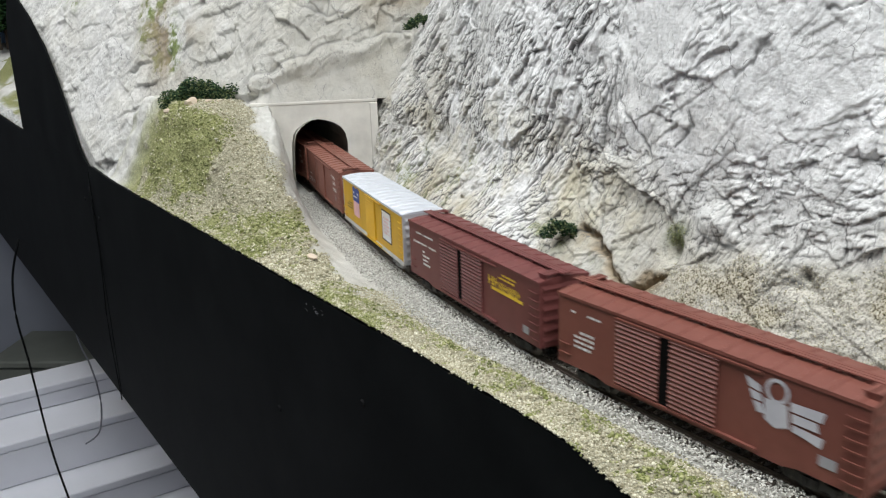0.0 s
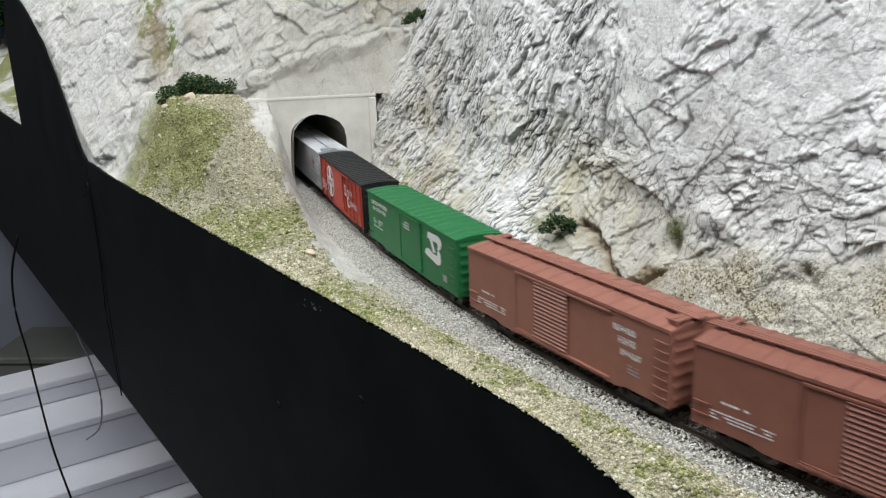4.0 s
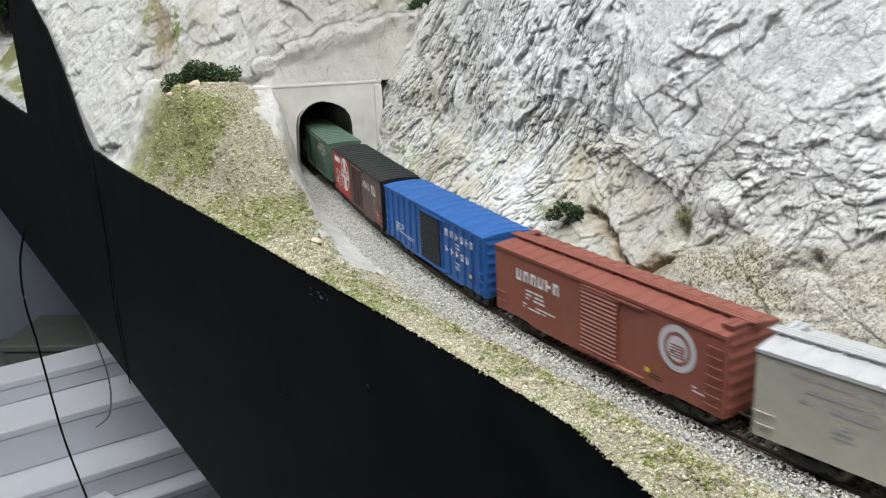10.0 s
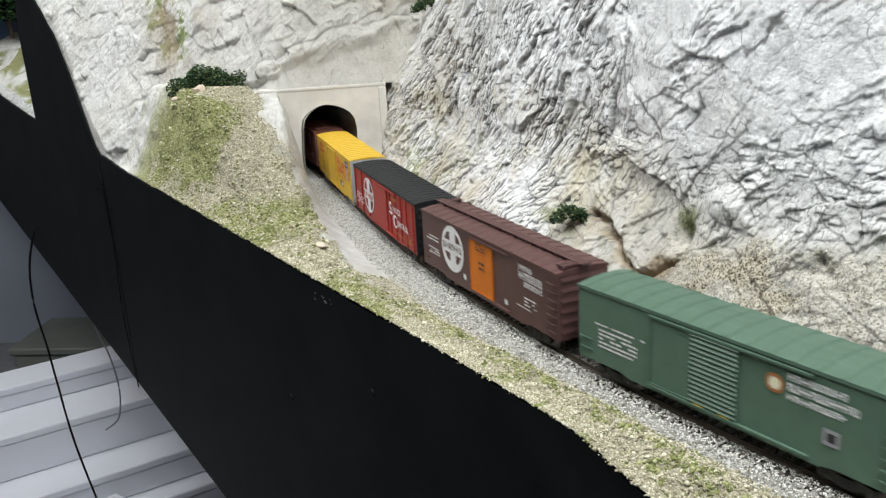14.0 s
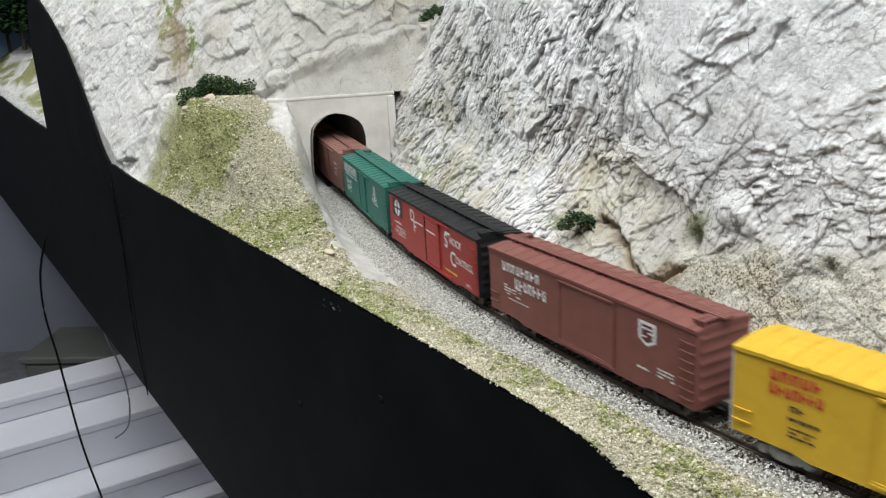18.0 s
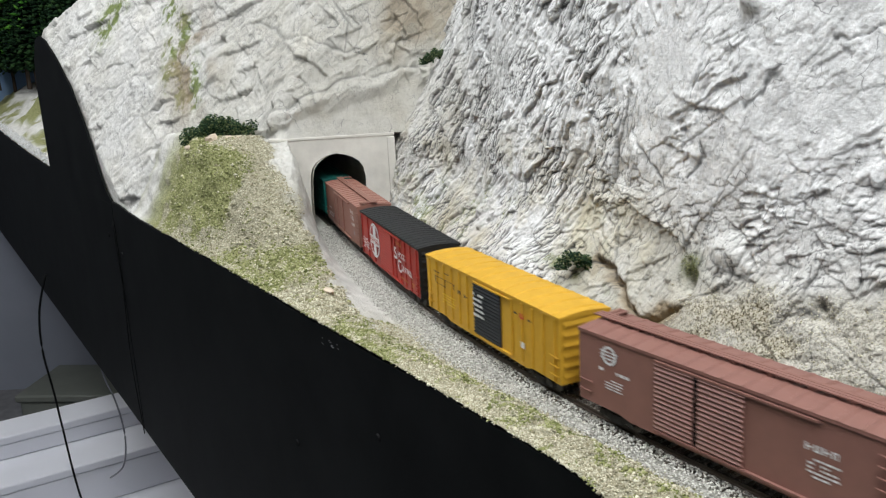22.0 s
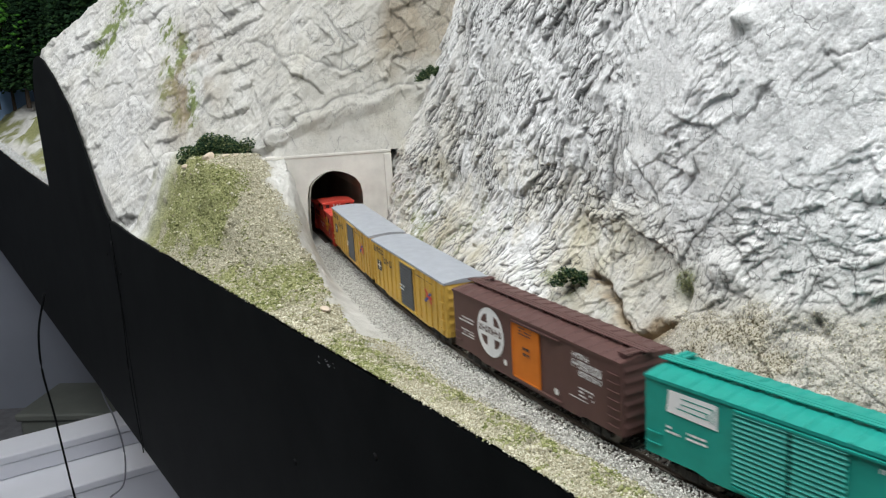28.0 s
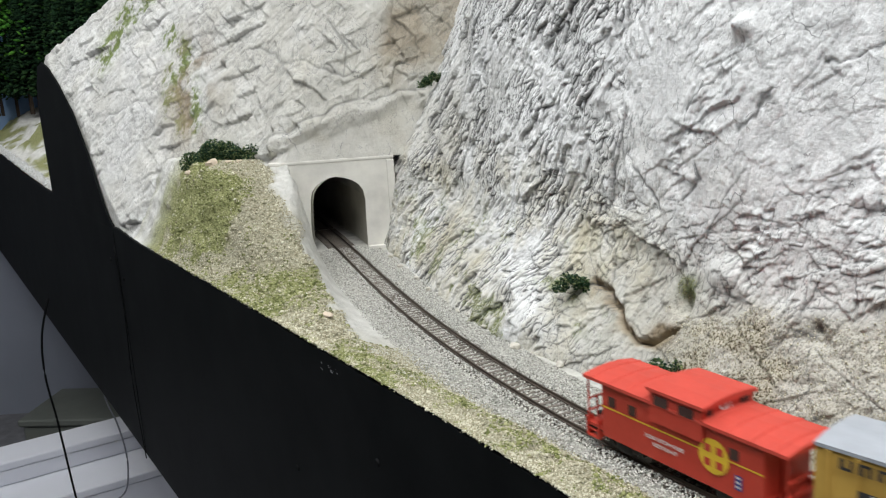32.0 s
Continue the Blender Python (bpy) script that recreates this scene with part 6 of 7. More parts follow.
    add(dict(label="bright teal double-door boxcar with a white block emblem", name="y", side=TEAL, walk=1, doors=[("rib", 0.21, 0.335), ("gap", 0.335, 0.345), ("rib", 0.345, 0.475)], ribs=18, marks=[
        ("poly", "w", 0, 0, 0, 0, [[(0.050, 0.62), (0.056, 0.90), (0.170, 0.90), (0.170, 0.60)]]), ("poly", paint_of("decal_teal", TEAL, 0.6), 0, 0, 0, 0, [[(0.075, 0.695), (0.150, 0.685), (0.150, 0.70), (0.075, 0.71)], [(0.145, 0.70), (0.150, 0.70), (0.150, 0.76), (0.145, 0.76)], [(0.085, 0.76), (0.150, 0.755), (0.150, 0.77), (0.085, 0.775)], [(0.085, 0.83), (0.158, 0.825), (0.158, 0.84), (0.085, 0.845)], [(0.158, 0.66), (0.162, 0.66), (0.162, 0.84), (0.158, 0.84)]], 1), ("lines", "w", 0.05, 0.15, 0.34, 0.46, 2), ("word", "w", 0.55, 0.84, 0.80, 0.85, 14), ("word", "w", 0.72, 0.80, 0.50, 0.57, 4), ("lines", "w", 0.69, 0.84, 0.22, 0.46, 5)]))
    add(mapcar("z"))
    rail = lambda nm, col, rf: dict(label="weathered yellow ribbed boxcar with grey roof and grey door", name=nm, side=col, roof=rf, door_col=(0.075, 0.08, 0.085), doors=[("rib", 0.355, 0.51)], posts=POSTS, track=0.3, dust=0.10, ladder=5, ribs=0, marks=[
        ("word", "k", 0.04, 0.16, 0.80, 0.92, 4), ("word", "k", 0.15, 0.26, 0.64, 0.78, 3), ("rect", "k", 0.07, 0.12, 0.42, 0.64), ("rect", "w", 0.092, 0.098, 0.43, 0.63, 1, 1), ("rect", "w", 0.072, 0.118, 0.52, 0.54, 1, 1), ("lines", "k", 0.55, 0.83, 0.84, 0.88, 1),
        ("poly", "r", 0, 0, 0, 0, [[(0.70, 0.70), (0.725, 0.70), (0.815, 0.48), (0.79, 0.46)]]), ("poly", "b", 0, 0, 0, 0, [[(0.79, 0.68), (0.815, 0.66), (0.72, 0.44), (0.695, 0.46)]], 1), ("rect", "r", 0.73, 0.82, 0.56, 0.60, 1, 2), ("lines", "w", 0.37, 0.44, 0.36, 0.50, 2, 11)])
    add(rail("aa", (0.56, 0.34, 0.035), (0.33, 0.35, 0.38)))
    add(rail("bb", (0.52, 0.31, 0.04), (0.35, 0.37, 0.40)))
    return S


def caboose():
    """A red wide-vision caboose with open end platforms and a cupola."""
    l, z1 = 0.120, 0.0370
    red = paint_of("caboose_red", (0.50, 0.040, 0.022), 0.45)
    roofred = paint_of("caboose_roof", (0.56, 0.055, 0.035), 0.5)
    glass = paint_of("window_dark", (0.05, 0.018, 0.018), 0.2)
    car = tagged(new("caboose"), "bright red caboose with a cupola and a yellow cross emblem", "caboose", "cars of the train")
    hb = 0.050
    part("body", boxes((-hb + 0.002, hb - 0.002, -0.0155, 0.0155, ZB - 0.002, z1)), red, car)
    part("roof", make_roof(l, 0.034, z1 + 0.0010, 10, 0.0018), roofred, car)
    part("cupola", boxes((-0.014, 0.017, -0.0172, 0.0172, 0.0280, 0.0442)), red, car)
    cap = part("cupola_roof", make_roof(0.0335, 0.0355, 0.0450, 0, 0.0017), roofred, car)
    cap.location = (0.0015, 0, 0)
    for x in (-0.007, 0.008):
        part("cupola_window", boxes((x - 0.0042, x + 0.0042, -0.0176, -0.0171, 0.0372, 0.0418)), glass, car)
    part("cupola_window", boxes((0.0169, 0.0174, 0.008, 0.0135, 0.0396, 0.0428)), glass, car)
    part("cupola_window", boxes((0.0169, 0.0174, -0.0145, -0.0105, 0.0396, 0.0428)), glass, car)
    for x in (-0.041, -0.027, 0.033):
        part("window", boxes((x - 0.0024, x + 0.0024, -0.0158, -0.0153, 0.0255, 0.0305)), glass, car)
    part("underframe", boxes((-l / 2, l / 2, -0.0150, 0.0150, 0.0092, 0.0108), (-0.04, 0.04, -0.0035, 0.0035, 0.0075, 0.0105), (-0.012, 0.012, -0.011, 0.011, 0.0045, 0.0092)), DARK, car)
    y = -0.0158
    part("stripe", flat([rect(-0.048, 0.048, 0.0238, 0.0246)], y), YELLOWINK, car, "thin yellow stripe")
    part("emblem", flat(disc(0.0225, 0.0232, 0.0082), y - 0.0002), YELLOWINK, car, "round yellow emblem")
    q = [rect(0.0225 + a * 0.0033 - 0.0018, 0.0225 + a * 0.0033 + 0.0018, 0.0232 + b * 0.0033 - 0.0018, 0.0232 + b * 0.0033 + 0.0018) for a in (-1, 1) for b in (-1, 1)]
    part("emblem", flat(q, y - 0.0004), red, car)
    rng = random.Random(2)
    part("lettering", flat(letter_bars(-0.018, 0.006, 0.0182, 0.0202, 12, rng), y - 0.0002), WHITE, car)
    part("lettering", flat(letter_bars(-0.013, 0.002, 0.0150, 0.0170, 6, rng), y - 0.0002), WHITE, car)
    part("panel_mark", flat([rect(0.034, 0.0375, 0.0125, 0.0195)], y - 0.0002), BLUEINK, car)
    part("lettering", flat([rect(0.0347, 0.0368, 0.0135 + 0.0022 * i, 0.0145 + 0.0022 * i) for i in range(3)], y - 0.0004), WHITE, car)
    t = lettering(car, "541", 0, 0.0, 0.0066, WHITE, 0)
    t.matrix_local = pose(0.0176, -0.0068, 0.0388, 90, 0, 90)
    for s in (-1, 1):
        turn = 0 if s > 0 else 180
        part("platform", boxes((s * hb - 0.004, s * hb + 0.004, -0.0155, 0.0155, 0.0105, 0.0122), (s * (l / 2 - 0.003) - 0.003, s * (l / 2 - 0.003) + 0.003, -0.0155, 0.0155, 0.0105, 0.0122)), red, car)
        bm = bmesh.new()
        for yy in (-0.015, -0.009, 0.009, 0.015):
            cyl(bm, (s * (l / 2 - 0.0012), yy, 0.0118), (s * (l / 2 - 0.0012), yy, 0.0245 if abs(yy) < 0.012 else z1), 0.0005, n=6)
        for z in (0.0175, 0.0240):
            box(bm, s * (l / 2 - 0.0012) - 0.0005, s * (l / 2 - 0.0012) + 0.0005, -0.015, 0.015, z, z + 0.0008)
        part("railing", bm, red, car)
        for yy in (-1, 1):
            part("steps", boxes((s * (l / 2 - 0.005) - 0.004, s * (l / 2 - 0.005) + 0.004, yy * 0.0140 - 0.0022, yy * 0.0140 + 0.0022, 0.0045, 0.0054), (s * (l / 2 - 0.005) - 0.004, s * (l / 2 - 0.005) + 0.004, yy * 0.0135 - 0.002, yy * 0.0135 + 0.002, 0.0078, 0.0086), (s * (l / 2 - 0.005) - 0.0045, s * (l / 2 - 0.005) - 0.0038, yy * 0.0140 - 0.0022, yy * 0.0140 + 0.0022, 0.0045, 0.0150), (s * (l / 2 - 0.005) + 0.0038, s * (l / 2 - 0.005) + 0.0045, yy * 0.0140 - 0.0022, yy * 0.0140 + 0.0022, 0.0045, 0.0150)), red, car)
        part("end_door", boxes((s * (hb - 0.002) - 0.0006, s * (hb - 0.002) + 0.0006, -0.0045, 0.0045, 0.0125, 0.0340)), red, car)
        shared("coupler", make_coupler, DARK, "coupler", car, pose(s * (l / 2 - 0.001), 0, 0, 0, 0, turn))
        bogie = new("truck")
        bogie.parent = car
        bogie.location = (s * 0.034, 0, 0)
        for q in (-1, 1):
            shared("sideframe", make_sideframe, TRUCKMAT, "sideframe", bogie, pose(0, q * 0.0122, 0, 0, 0, 0 if q < 0 else 180))
        for wx in (-0.0100, 0.0100):
            shared("wheelset", make_wheelset, WHEELMAT, "wheelset", bogie, pose(wx, 0, 0.00525))
    return car


# rear ends of the cars past the tunnel mouth at the start, and how far the train has gone at each second
REARS = [0.5515, 0.3668, 0.1834, -0.0016, -0.1823, -0.3708, -0.5595, -0.7410, -0.9200, -1.1023, -1.2848, -1.4669, -1.6590, -1.8447, -2.0276, -2.2130, -2.3998, -2.5842, -2.7650, -2.9468, -3.1332, -3.3188, -3.5039, -3.6884, -3.8715, -4.0555, -4.2383, -4.4186, -4.5475]
GONE = [0.0000, 0.1623, 0.3241, 0.4849, 0.6435, 0.8006, 0.9572, 1.1146, 1.2730, 1.4316, 1.5880, 1.7447, 1.9022, 2.0602, 2.2197, 2.3808, 2.5427, 2.7043, 2.8648, 3.0249, 3.1856, 3.3448, 3.5047, 3.6655, 3.8284, 3.9922, 4.1555, 4.3182, 4.4800, 4.6406, 4.7993, 4.9559, 5.1115]
TRAIN = []
for spec_ in train_specs():
    TRAIN.append((boxcar(spec_), spec_.get("length", CL), 0.5 - 0.024 / spec_.get("length", CL)))
TRAIN.append((caboose(), 0.120, 0.034 / 0.120))


def car_pose(middle, reach):
    """A car whose two trucks stand on the track, reach metres before and behind its middle."""
    x0, y0, _ = on_line(middle - reach)
    x1, y1, _ = on_line(middle + reach)
    return pose(float(x0 + x1) / 2, float(y0 + y1) / 2, 0, 0, 0, math.degrees(math.atan2(y1 - y0, x1 - x0)))


def motions():
    times = [0.5 * i for i in range(65)]
    for (car, l, k), rear in zip(TRAIN, REARS):
        rows = [(t, car_pose(rear + l / 2 + float(np.interp(t, range(33), GONE)), l * k)) for t in times]
        walk(car, rows)

# ---- plants and stones ----
def rock_shape(name, place, size, material, seed, label, category, squash=(1, 1, 0.7)):
    """A small irregular stone."""
    rg = random.Random(seed)
    bm = bmesh.new()
    bmesh.ops.create_icosphere(bm, subdivisions=2, radius=1.0)
    off = Vector((rg.uniform(0, 50), rg.uniform(0, 50), rg.uniform(0, 50)))
    for v in bm.verts:
        k = 1 + 0.45 * noise.noise(v.co * 1.1 + off) + 0.2 * noise.noise(v.co * 2.6 + off)
        v.co = Vector((v.co.x * squash[0], v.co.y * squash[1], v.co.z * squash[2])) * k * size
    ob = part(name, bm, material)
    ob.matrix_world = pose(*place, 0, 0, rg.uniform(0, 360))
    return tagged(ob, label, category)


TANSTONE = paint("tan_stone", (0.60, 0.50, 0.39), 0.9, 0.2, 500)
PALESTONE = paint("pale_stone", (0.58, 0.55, 0.48), 0.9, 0.2, 500)
bush("bush", (-0.252, 0.968, 0.096), 0.041, 9000, 3, (1.0, 0.42, 0.62))
bush("bush", (0.086, 0.556, 0.040), 0.015, 1300, 5, (0.9, 0.8, 0.9), "small dark green bush on a rock ledge")
bush("bush", (0.119, 0.456, 0.010), 0.017, 1500, 6, (1.0, 0.8, 0.8), "small green bush at the rock foot beside the track")
bush("bush", (-0.006, 0.938, 0.172), 0.017, 1300, 7, (0.9, 0.8, 1.0), "dark bush high in a cleft of the rock")
for i, (x, y, z, r) in enumerate(((-0.257, 0.936, 0.1025, 0.0085), (-0.238, 0.938, 0.1020, 0.0058), (-0.228, 0.942, 0.1015, 0.0050), (-0.281, 0.931, 0.095, 0.0045), (-0.222, 0.915, 0.0925, 0.0045))):
    rock_shape("stone", (x, y, z), r, TANSTONE, 40 + i, "small tan stone in front of the bush", "stone", (1.3, 0.8, 0.7))
rock_shape("stone_chip", (-0.096, 0.621, 0.0145), 0.0055, TANSTONE, 51, "flat pale stone chip lying on the grass bank", "stone", (1.5, 0.7, 0.3))
for i, (s, d, r) in enumerate(((0.405, 0.036, 0.004), (0.30, 0.036, 0.003), (0.22, 0.035, 0.0026), (0.35, 0.037, 0.0028), (0.455, 0.043, 0.003), (0.12, 0.036, 0.0035), (0.175, 0.037, 0.0028), (0.51, 0.047, 0.0032), (0.07, 0.038, 0.003))):
    x, y = beside(s, d)
    rock_shape("rubble_stone", (float(x), float(y), -0.0035), r, PALESTONE, 60 + i, "pale plaster rubble stone at the wall's foot", "stone")


def scatter_wall():
    """Grit lying on the earthy foot of the rock wall, and moss crumbs."""
    rg = np.random.default_rng(21)
    a = wall_attrs
    inside = (WALL_S > 0.0) & (WALL_S < 0.78)
    for name, key, n, lo, hi, material, label in (("grit", "earth", 9000, 0.00025, 0.0007, CRUMB, "tan and brown grit on the slope"), ("moss", "moss", 9000, 0.0002, 0.00055, FOAM, "olive moss crumbs on the rock foot")):
        ok = np.argwhere(inside & (a[key] > 0.28))
        pick = ok[rg.integers(0, len(ok), n)]
        C = WALL_P[pick[:, 0], pick[:, 1]] + rg.normal(0, 0.0004, (n, 3))
        tagged(crumbs(name, C, rg.uniform(lo, hi, n), material), label, name, kind="stuff")


scatter_wall()


# ---- scuffs on the fascia ----
def fascia_marks():
    rg = random.Random(12)
    scuff = paint("scuffed_edge", (0.30, 0.31, 0.32), 0.6)
    V, F = [], []
    for i in range(9):
        y, z = 0.552 + rg.uniform(-0.014, 0.012), -0.002 + rg.uniform(-0.006, 0.004)
        l, h = rg.uniform(0.001, 0.004), rg.uniform(0.0003, 0.0008)
        k = len(V)
        sl = rg.uniform(-0.6, 0.6)
        for dy, dz in ((0, 0), (l, l * sl), (l, l * sl + h), (0, h)):
            V.append(front_point(y + dy, z + dz, 0.0035))
        F.append((k, k + 1, k + 2, k + 3))
    tagged(mesh_object("scuff_marks", V, F, scuff), "pale scratches near the fascia's top edge", "scuff", kind="stuff")
    rg2 = np.random.default_rng(3)
    n = 170
    y = np.concatenate([rg2.uniform(0.50, 1.12, 70), rg2.normal(0.82, 0.012, 50), rg2.normal(0.70, 0.01, 50)])
    C = np.array([front_point(v, float(front_height(v)) + rg2.uniform(-0.0008, 0.0002), rg2.uniform(0.0, 0.0025)) for v in y])
    tagged(crumbs("plaster_chips", C, rg2.uniform(0.0003, 0.0011, n), STONE), "white plaster crumbs along the fascia's edge", "chips", kind="stuff")
    screw = paint("screw_black", (0.004, 0.004, 0.0045), 0.7, spec=0.1)
    for yy, zz in ((1.16, -0.045), (1.10, -0.06), (1.14, -0.20), (0.62, -0.11), (0.50, -0.05)):
        bm = bmesh.new()
        a = Vector(front_point(yy, zz, 0.0030))
        b = Vector(front_point(yy, zz, 0.0044))
        cyl(bm, a, b, 0.0032, 0.0024, 12)
        tagged(part("screw", bm, screw), "black painted screw head in the fascia", "screw", "screws of the fascia")


fascia_marks()


def tube(name, pts, r, material, label, category):
    """A cable through the points, smoothed."""
    P = [Vector(p) for p in pts]
    fine = []
    for i in range(len(P) - 1):
        p0, p1, p2, p3 = P[max(i - 1, 0)], P[i], P[i + 1], P[min(i + 2, len(P) - 1)]
        for k in range(6):
            t = k / 6
            fine.append(0.5 * ((2 * p1) + (p2 - p0) * t + (2 * p0 - 5 * p1 + 4 * p2 - p3) * t * t + (3 * p1 - p0 - 3 * p2 + p3) * t ** 3))
    fine.append(P[-1])
    V, F, n = [], [], 8
    for i, p in enumerate(fine):
        d = (fine[min(i + 1, len(fine) - 1)] - fine[max(i - 1, 0)]).normalized()
        q = d.to_track_quat("Z", "Y")
        V += [tuple(p + q @ Vector((r * math.cos(6.2832 * j / n), r * math.sin(6.2832 * j / n), 0))) for j in range(n)]
    for i in range(len(fine) - 1):
        F += [(i * n + j, i * n + (j + 1) % n, (i + 1) * n + (j + 1) % n, (i + 1) * n + j) for j in range(n)]
    F += [tuple(range(n - 1, -1, -1)), tuple((len(fine) - 1) * n + j for j in range(n))]
    return tagged(mesh_object(name, V, F, material, None, True), label, category)


CABLE = paint("cable_black", (0.004, 0.0045, 0.005), 0.6, spec=0.1)
GREYWIRE = paint("wire_grey", (0.22, 0.23, 0.26), 0.5)
tube("hanging_cable", [(-0.872, 1.76, -0.25), (-0.895, 1.752, -0.33), (-0.902, 1.75, -0.42), (-0.893, 1.75, -0.52), (-0.888, 1.75, -0.60), (-0.876, 1.75, -0.76), (-0.84, 1.74, -0.95), (-0.80, 1.72, -1.145)], 0.0024, CABLE, "black cable hanging below the layout", "cable")
tube("hanging_wire", [(-0.73, 1.62, -0.076), (-0.722, 1.61, -0.34), (-0.711, 1.6, -0.425), (-0.697, 1.6, -0.475), (-0.688, 1.6, -0.53), (-0.688, 1.6, -0.58), (-0.700, 1.6, -0.63), (-0.735, 1.61, -0.66)], 0.0018, GREYWIRE, "thin grey wire hanging below the layout", "cable")
# no cable: a thin black tube added to draw the panels' dark joint
tube("fascia_joint_line", [front_point(1.124, -0.02, 0.0045), front_point(1.119, -0.12, 0.005), front_point(1.128, -0.22, 0.006), front_point(1.118, -0.33, 0.005)], 0.0008, CABLE, "thin black tube added as the fascia's joint line", "cable")

# ---- below the layout: stacked white cartons and bins ----


def carton(name, e0, e1, p0, p1, z0, z1, label, material=PAPERWHITE, shift=0.0):
    o = Vector((-1.24, 2.095, 0))
    thing = tagged(new(name), label, name.replace("_", " "), "cartons below the layout" if name == "carton" else "")
    thing.matrix_world = Matrix.Translation(o) @ pose(0, 0, 0, 0, 0, math.degrees(math.atan2(0.520, 0.854)))
    bm = bmesh.new()
    box(bm, e0, e1, -p1, -p0, z0, z1 - 0.022, 0.003)
    part("tray", bm, material, thing)
    bm = bmesh.new()
    box(bm, e0 - 0.004, e1 + 0.004, -p1 - 0.004, -p0 + 0.004, z1 - 0.021, z1, 0.003)
    part("lid", bm, material, thing)
    return thing


carton("carton", -0.35, 1.25, 0.00, 0.42, -1.15, -1.02, "wide low white carton on the floor")
carton("carton", -0.10, 1.25, -0.02, 0.36, -1.019, -0.935, "long white carton in a stack")
carton("carton", -0.22, 1.20, -0.04, 0.24, -0.934, -0.815, "long white carton in the middle of a stack")
carton("carton", -0.35, 1.15, -0.03, 0.085, -0.814, -0.75, "narrow white carton on top of a stack")
GREYBOARD = paint("grey_board", (0.30, 0.31, 0.32), 0.85, 0.1, 30)
carton("parts_box", 0.12, 0.48, 0.46, 0.78, -1.15, -1.06, "shallow grey parts box on the carpet", GREYBOARD)
carton("parts_box", 0.55, 0.95, 0.45, 0.70, -1.15, -1.00, "grey cardboard box on the carpet", GREYBOARD)
carton("parts_box", -0.35, 0.02, 0.47, 0.72, -1.15, -1.04, "pale shallow box on the carpet", PAPERWHITE)
for e0, e1, p0, p1, z0, z1, tilt, label in ((0.55, 0.80, 0.26, 0.40, -0.934, -0.86, -14, "open white box resting aslant on a carton"), (-0.02, 0.24, 0.44, 0.62, -1.04, -0.97, 18, "small white box on a pale shallow box")):
    loose = carton("loose_box", e0, e1, p0, p1, z0, z1, label)
    mid_e, mid_p = (e0 + e1) / 2, -(p0 + p1) / 2
    loose.matrix_world = loose.matrix_world @ pose(mid_e, mid_p, 0, 0, 0, tilt) @ pose(-mid_e, -mid_p, 0)
BIN = paint("bin_grey_green", (0.15, 0.16, 0.14), 0.6, 0.2, 30)
for i, (x, y, w, h, rz) in enumerate(((-1.45, 3.12, 0.40, 0.12, -6), (-1.00, 3.10, 0.30, 0.15, 4))):
    thing = tagged(new("storage_bin"), "dark grey-green plastic storage bin by the wall", "storage bin", "bins by the wall")
    thing.matrix_world = pose(x, y, FLOOR, 0, 0, rz)
    bm = bmesh.new()
    box(bm, -w / 2, w / 2, -0.15, 0.15, 0.0, h - 0.03, 0.01)
    part("tub", bm, BIN, thing)
    bm = bmesh.new()
    box(bm, -w / 2 - 0.01, w / 2 + 0.01, -0.16, 0.16, h - 0.029, h, 0.006)
    part("lid", bm, BIN, thing)


# ---- the far end of the layout: a bank with snow-white plaster rim, solid trees for the painted ones and a painted sky ----
def far_bank():
    y = np.arange(1.56, 2.90, 0.009)
    v = np.linspace(0, 1, 60)
    Yg, V = np.meshgrid(y, v, indexing="ij")
    into = V * 0.62
    x = FC - FK * Yg + FN[0] * (into + 0.002)
    yy = Yg + FN[1] * (into + 0.002)
    base = 0.004 + 0.03 * smooth01(Yg, 1.5, 2.6)
    z = base + 0.115 * smooth01(into, 0.0, 0.22) * (0.75 + 0.25 * np.sin(Yg * 9)) + 0.03 * smooth01(into, 0.2, 0.6)
    P = np.stack([x, yy, z], -1)
    q = P.reshape(-1, 3)
    bumps = fbm(q * 26, 4, 501).reshape(Yg.shape)
    P[..., 2] += 0.010 * bumps * smooth01(into, 0.0, 0.05)
    bare = np.clip((1 - smooth01(into + 0.012 * bumps, 0.018, 0.034)) + smooth01(fbm(q * 11, 3, 502).reshape(Yg.shape), -0.1, 0.4), 0, 1)
    moss = 0.62 + 0 * Yg
    tagged(grid_object("far_bank", P, {"bare": bare, "moss": moss}, TURF), "green bank with bare white plaster patches and rim", "bank", kind="structure")


far_bank()
PINE = crumb_material("dark_conifer_needles", [(0.0, (0.004, 0.014, 0.006)), (0.7, (0.012, 0.036, 0.014)), (1.0, (0.03, 0.07, 0.022))])
BROADLEAF = crumb_material("bright_leaves", [(0.0, (0.02, 0.07, 0.01)), (0.6, (0.05, 0.18, 0.022)), (1.0, (0.12, 0.32, 0.045))])
BARK = paint("bark", (0.05, 0.035, 0.025), 0.9, 0.3, 200)


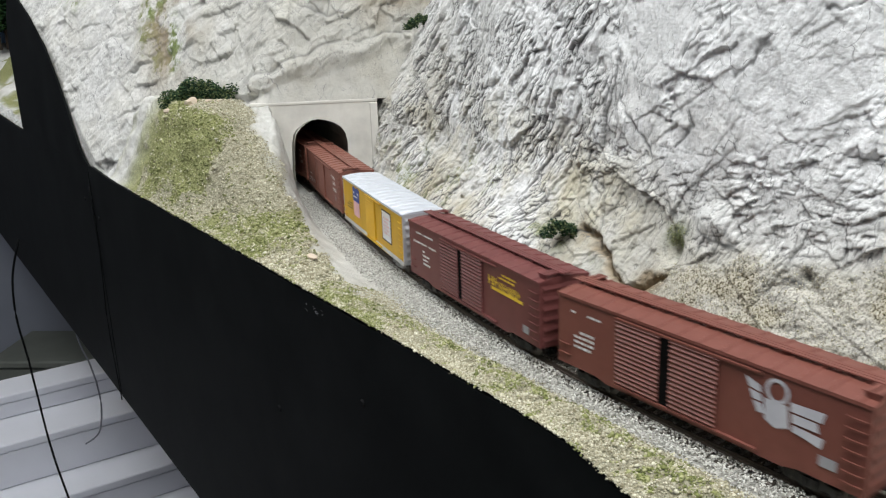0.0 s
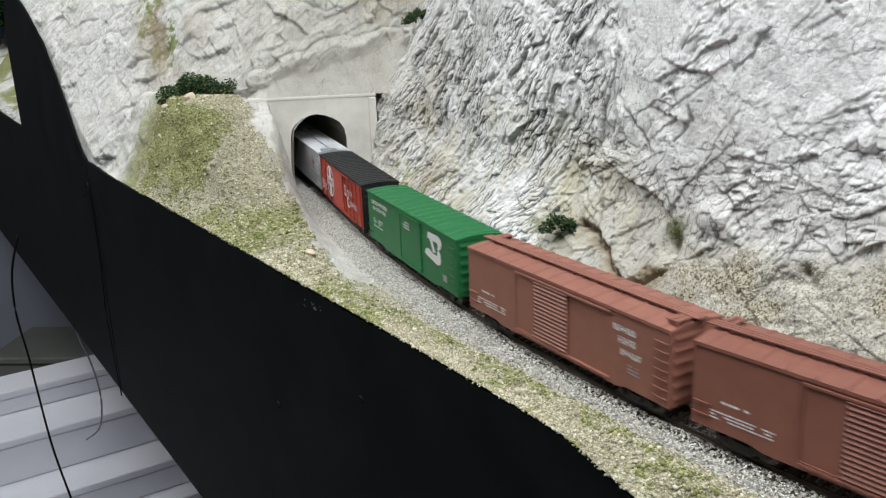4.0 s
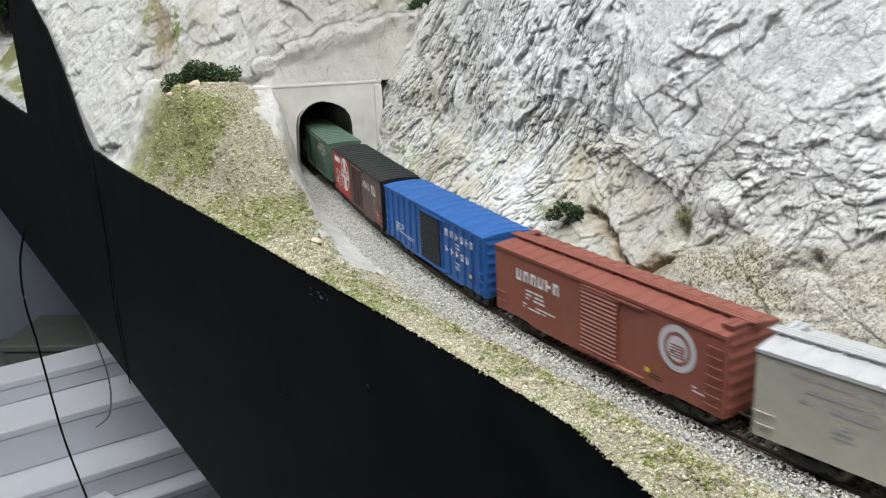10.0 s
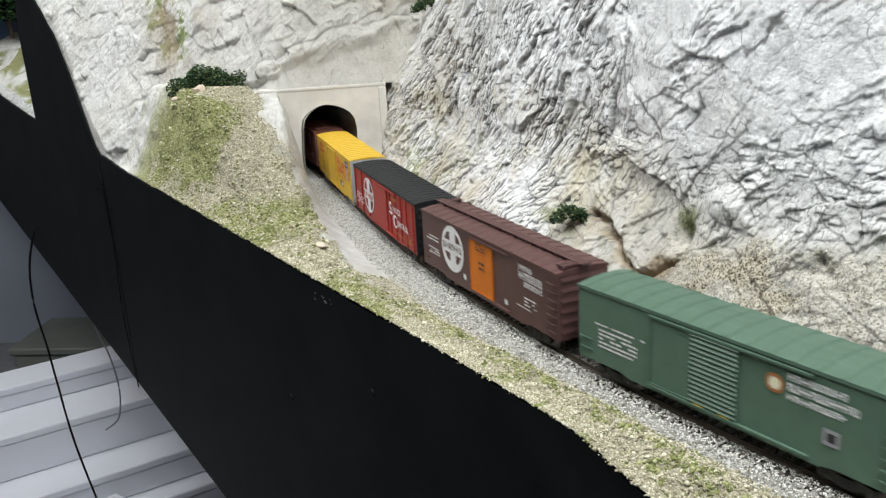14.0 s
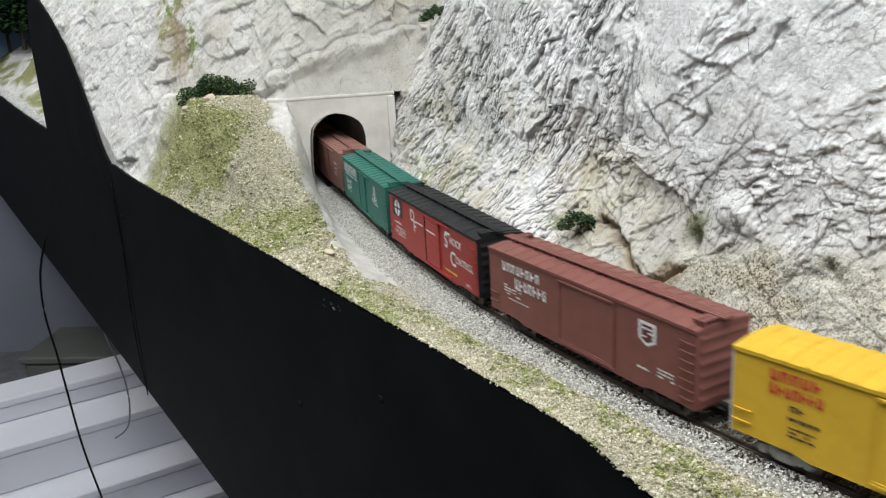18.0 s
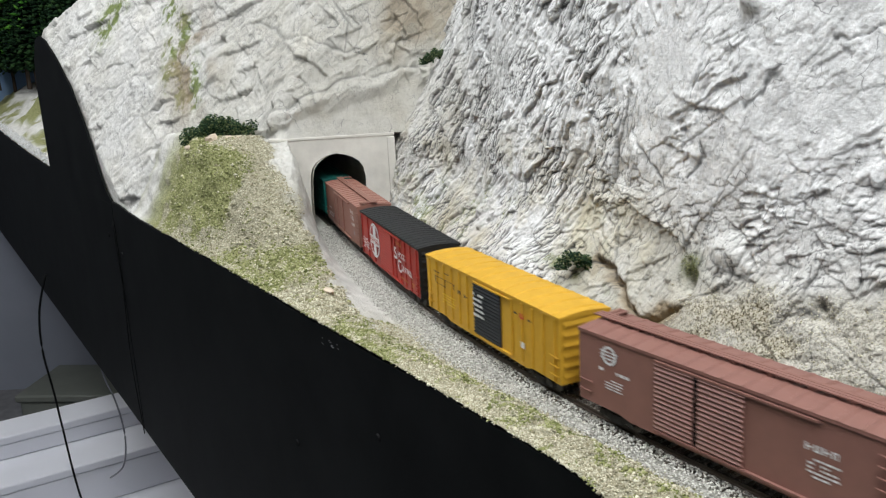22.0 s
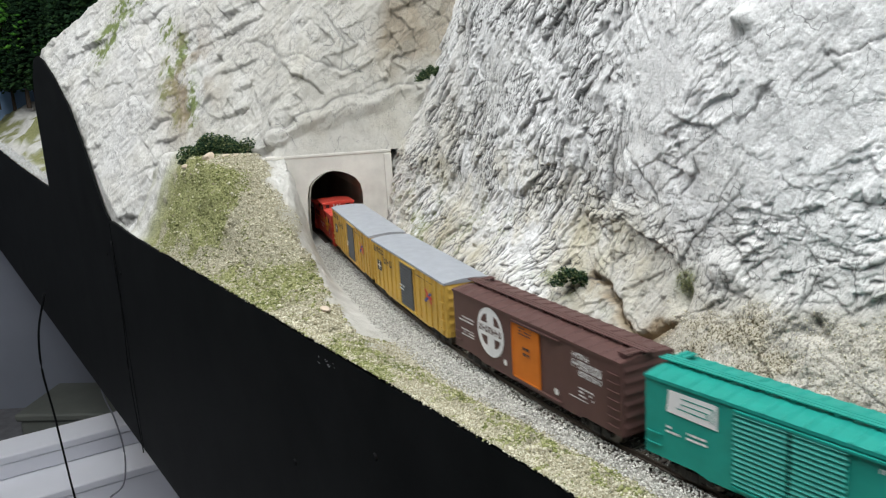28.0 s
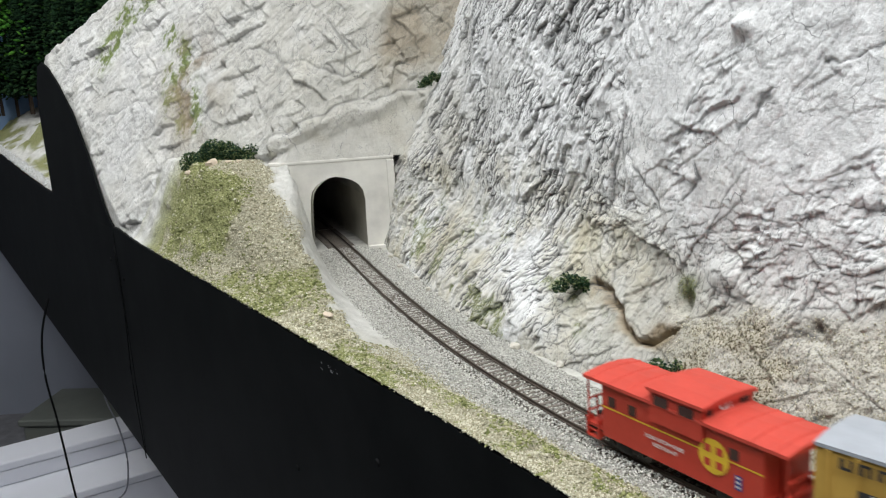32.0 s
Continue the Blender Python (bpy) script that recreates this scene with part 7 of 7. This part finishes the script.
# trees added in the round in place of those painted on the backdrop
def conifer(place, h, seed, material=PINE, label="dark green conifer built for the backdrop's painted trees", round_top=False):
    rg = np.random.default_rng(seed)
    tree = tagged(new("tree"), label, "tree", "trees on the far bank")
    tree.location = place
    bm = bmesh.new()
    cyl(bm, (0, 0, -0.03), (0, 0, h * 0.92), 0.006, 0.001, 7)
    part("trunk", bm, BARK, tree)
    n = 900
    t = rg.random(n) ** 0.8
    ang = rg.random(n) * 6.283
    if round_top:
        prof = np.sin(np.pi * np.clip(t, 0.02, 0.98)) ** 0.6 * 0.32
    else:
        tier = 0.75 + 0.25 * np.abs(np.sin(t * 26))
        prof = (1 - t) * 0.26 * tier + 0.01
    r = h * prof * np.sqrt(rg.random(n)) * (0.8 + 0.3 * np.sin(ang * 3 + seed))
    C = np.stack([r * np.cos(ang), r * np.sin(ang), h * (0.12 + 0.88 * t) - r * 0.25], 1)
    ob = crumbs("crown", C, rg.uniform(0.006, 0.014, n) * h / 0.35, material, 0.45)
    ob.parent = tree
    return tree


rt = random.Random(31)
for i in range(80):
    y = rt.uniform(2.30, 2.88) if i < 66 else rt.uniform(2.80, 2.92)
    x = FC - FK * y + (rt.uniform(0.22, 0.80) if i < 66 else rt.uniform(0.05, 0.40))
    conifer((x, y, 0.14), rt.uniform(0.26, 0.40), 100 + i)
for i, (x, y, h) in enumerate(((-1.43, 2.90, 0.46), (-1.34, 2.91, 0.44), (-1.24, 2.91, 0.40))):
    conifer((x, y, 0.13), h, 300 + i, BROADLEAF, "bright green leafy tree built for the backdrop's painted ones", True)
rg_rim = np.random.default_rng(8)
yr = rg_rim.uniform(1.58, 2.85, 1500)
rim = np.array([front_point(v, 0.005 + 0.03 * float(smooth01(v, 1.5, 2.6)) + rg_rim.uniform(0, 0.008), -rg_rim.uniform(0.0, 0.02)) for v in yr])
tagged(crumbs("plaster_rim", rim, rg_rim.uniform(0.001, 0.004, 1500), crumb_material("white_plaster_crumbs", [(0.0, (0.6, 0.6, 0.58)), (1.0, (0.8, 0.8, 0.8))])), "rough white plaster rim along the fascia", "plaster", kind="stuff")


def backdrop():
    m, nt, b = mat_new("painted_sky")
    n = tex_noise(nt, 3, 5)
    link(nt, ramp(nt, n.outputs["Fac"], [(0.35, (0.10, 0.19, 0.36)), (0.65, (0.24, 0.35, 0.50))]).outputs[0], b.inputs["Base Color"])
    b.inputs["Roughness"].default_value = 0.9
    bm = boxes((-1.62, 1.9, 2.955, 2.965, -0.075, 0.62))
    tagged(part("backdrop", bm, m), "painted blue sky backdrop board behind the layout", "backdrop", kind="structure")


backdrop()


motions()
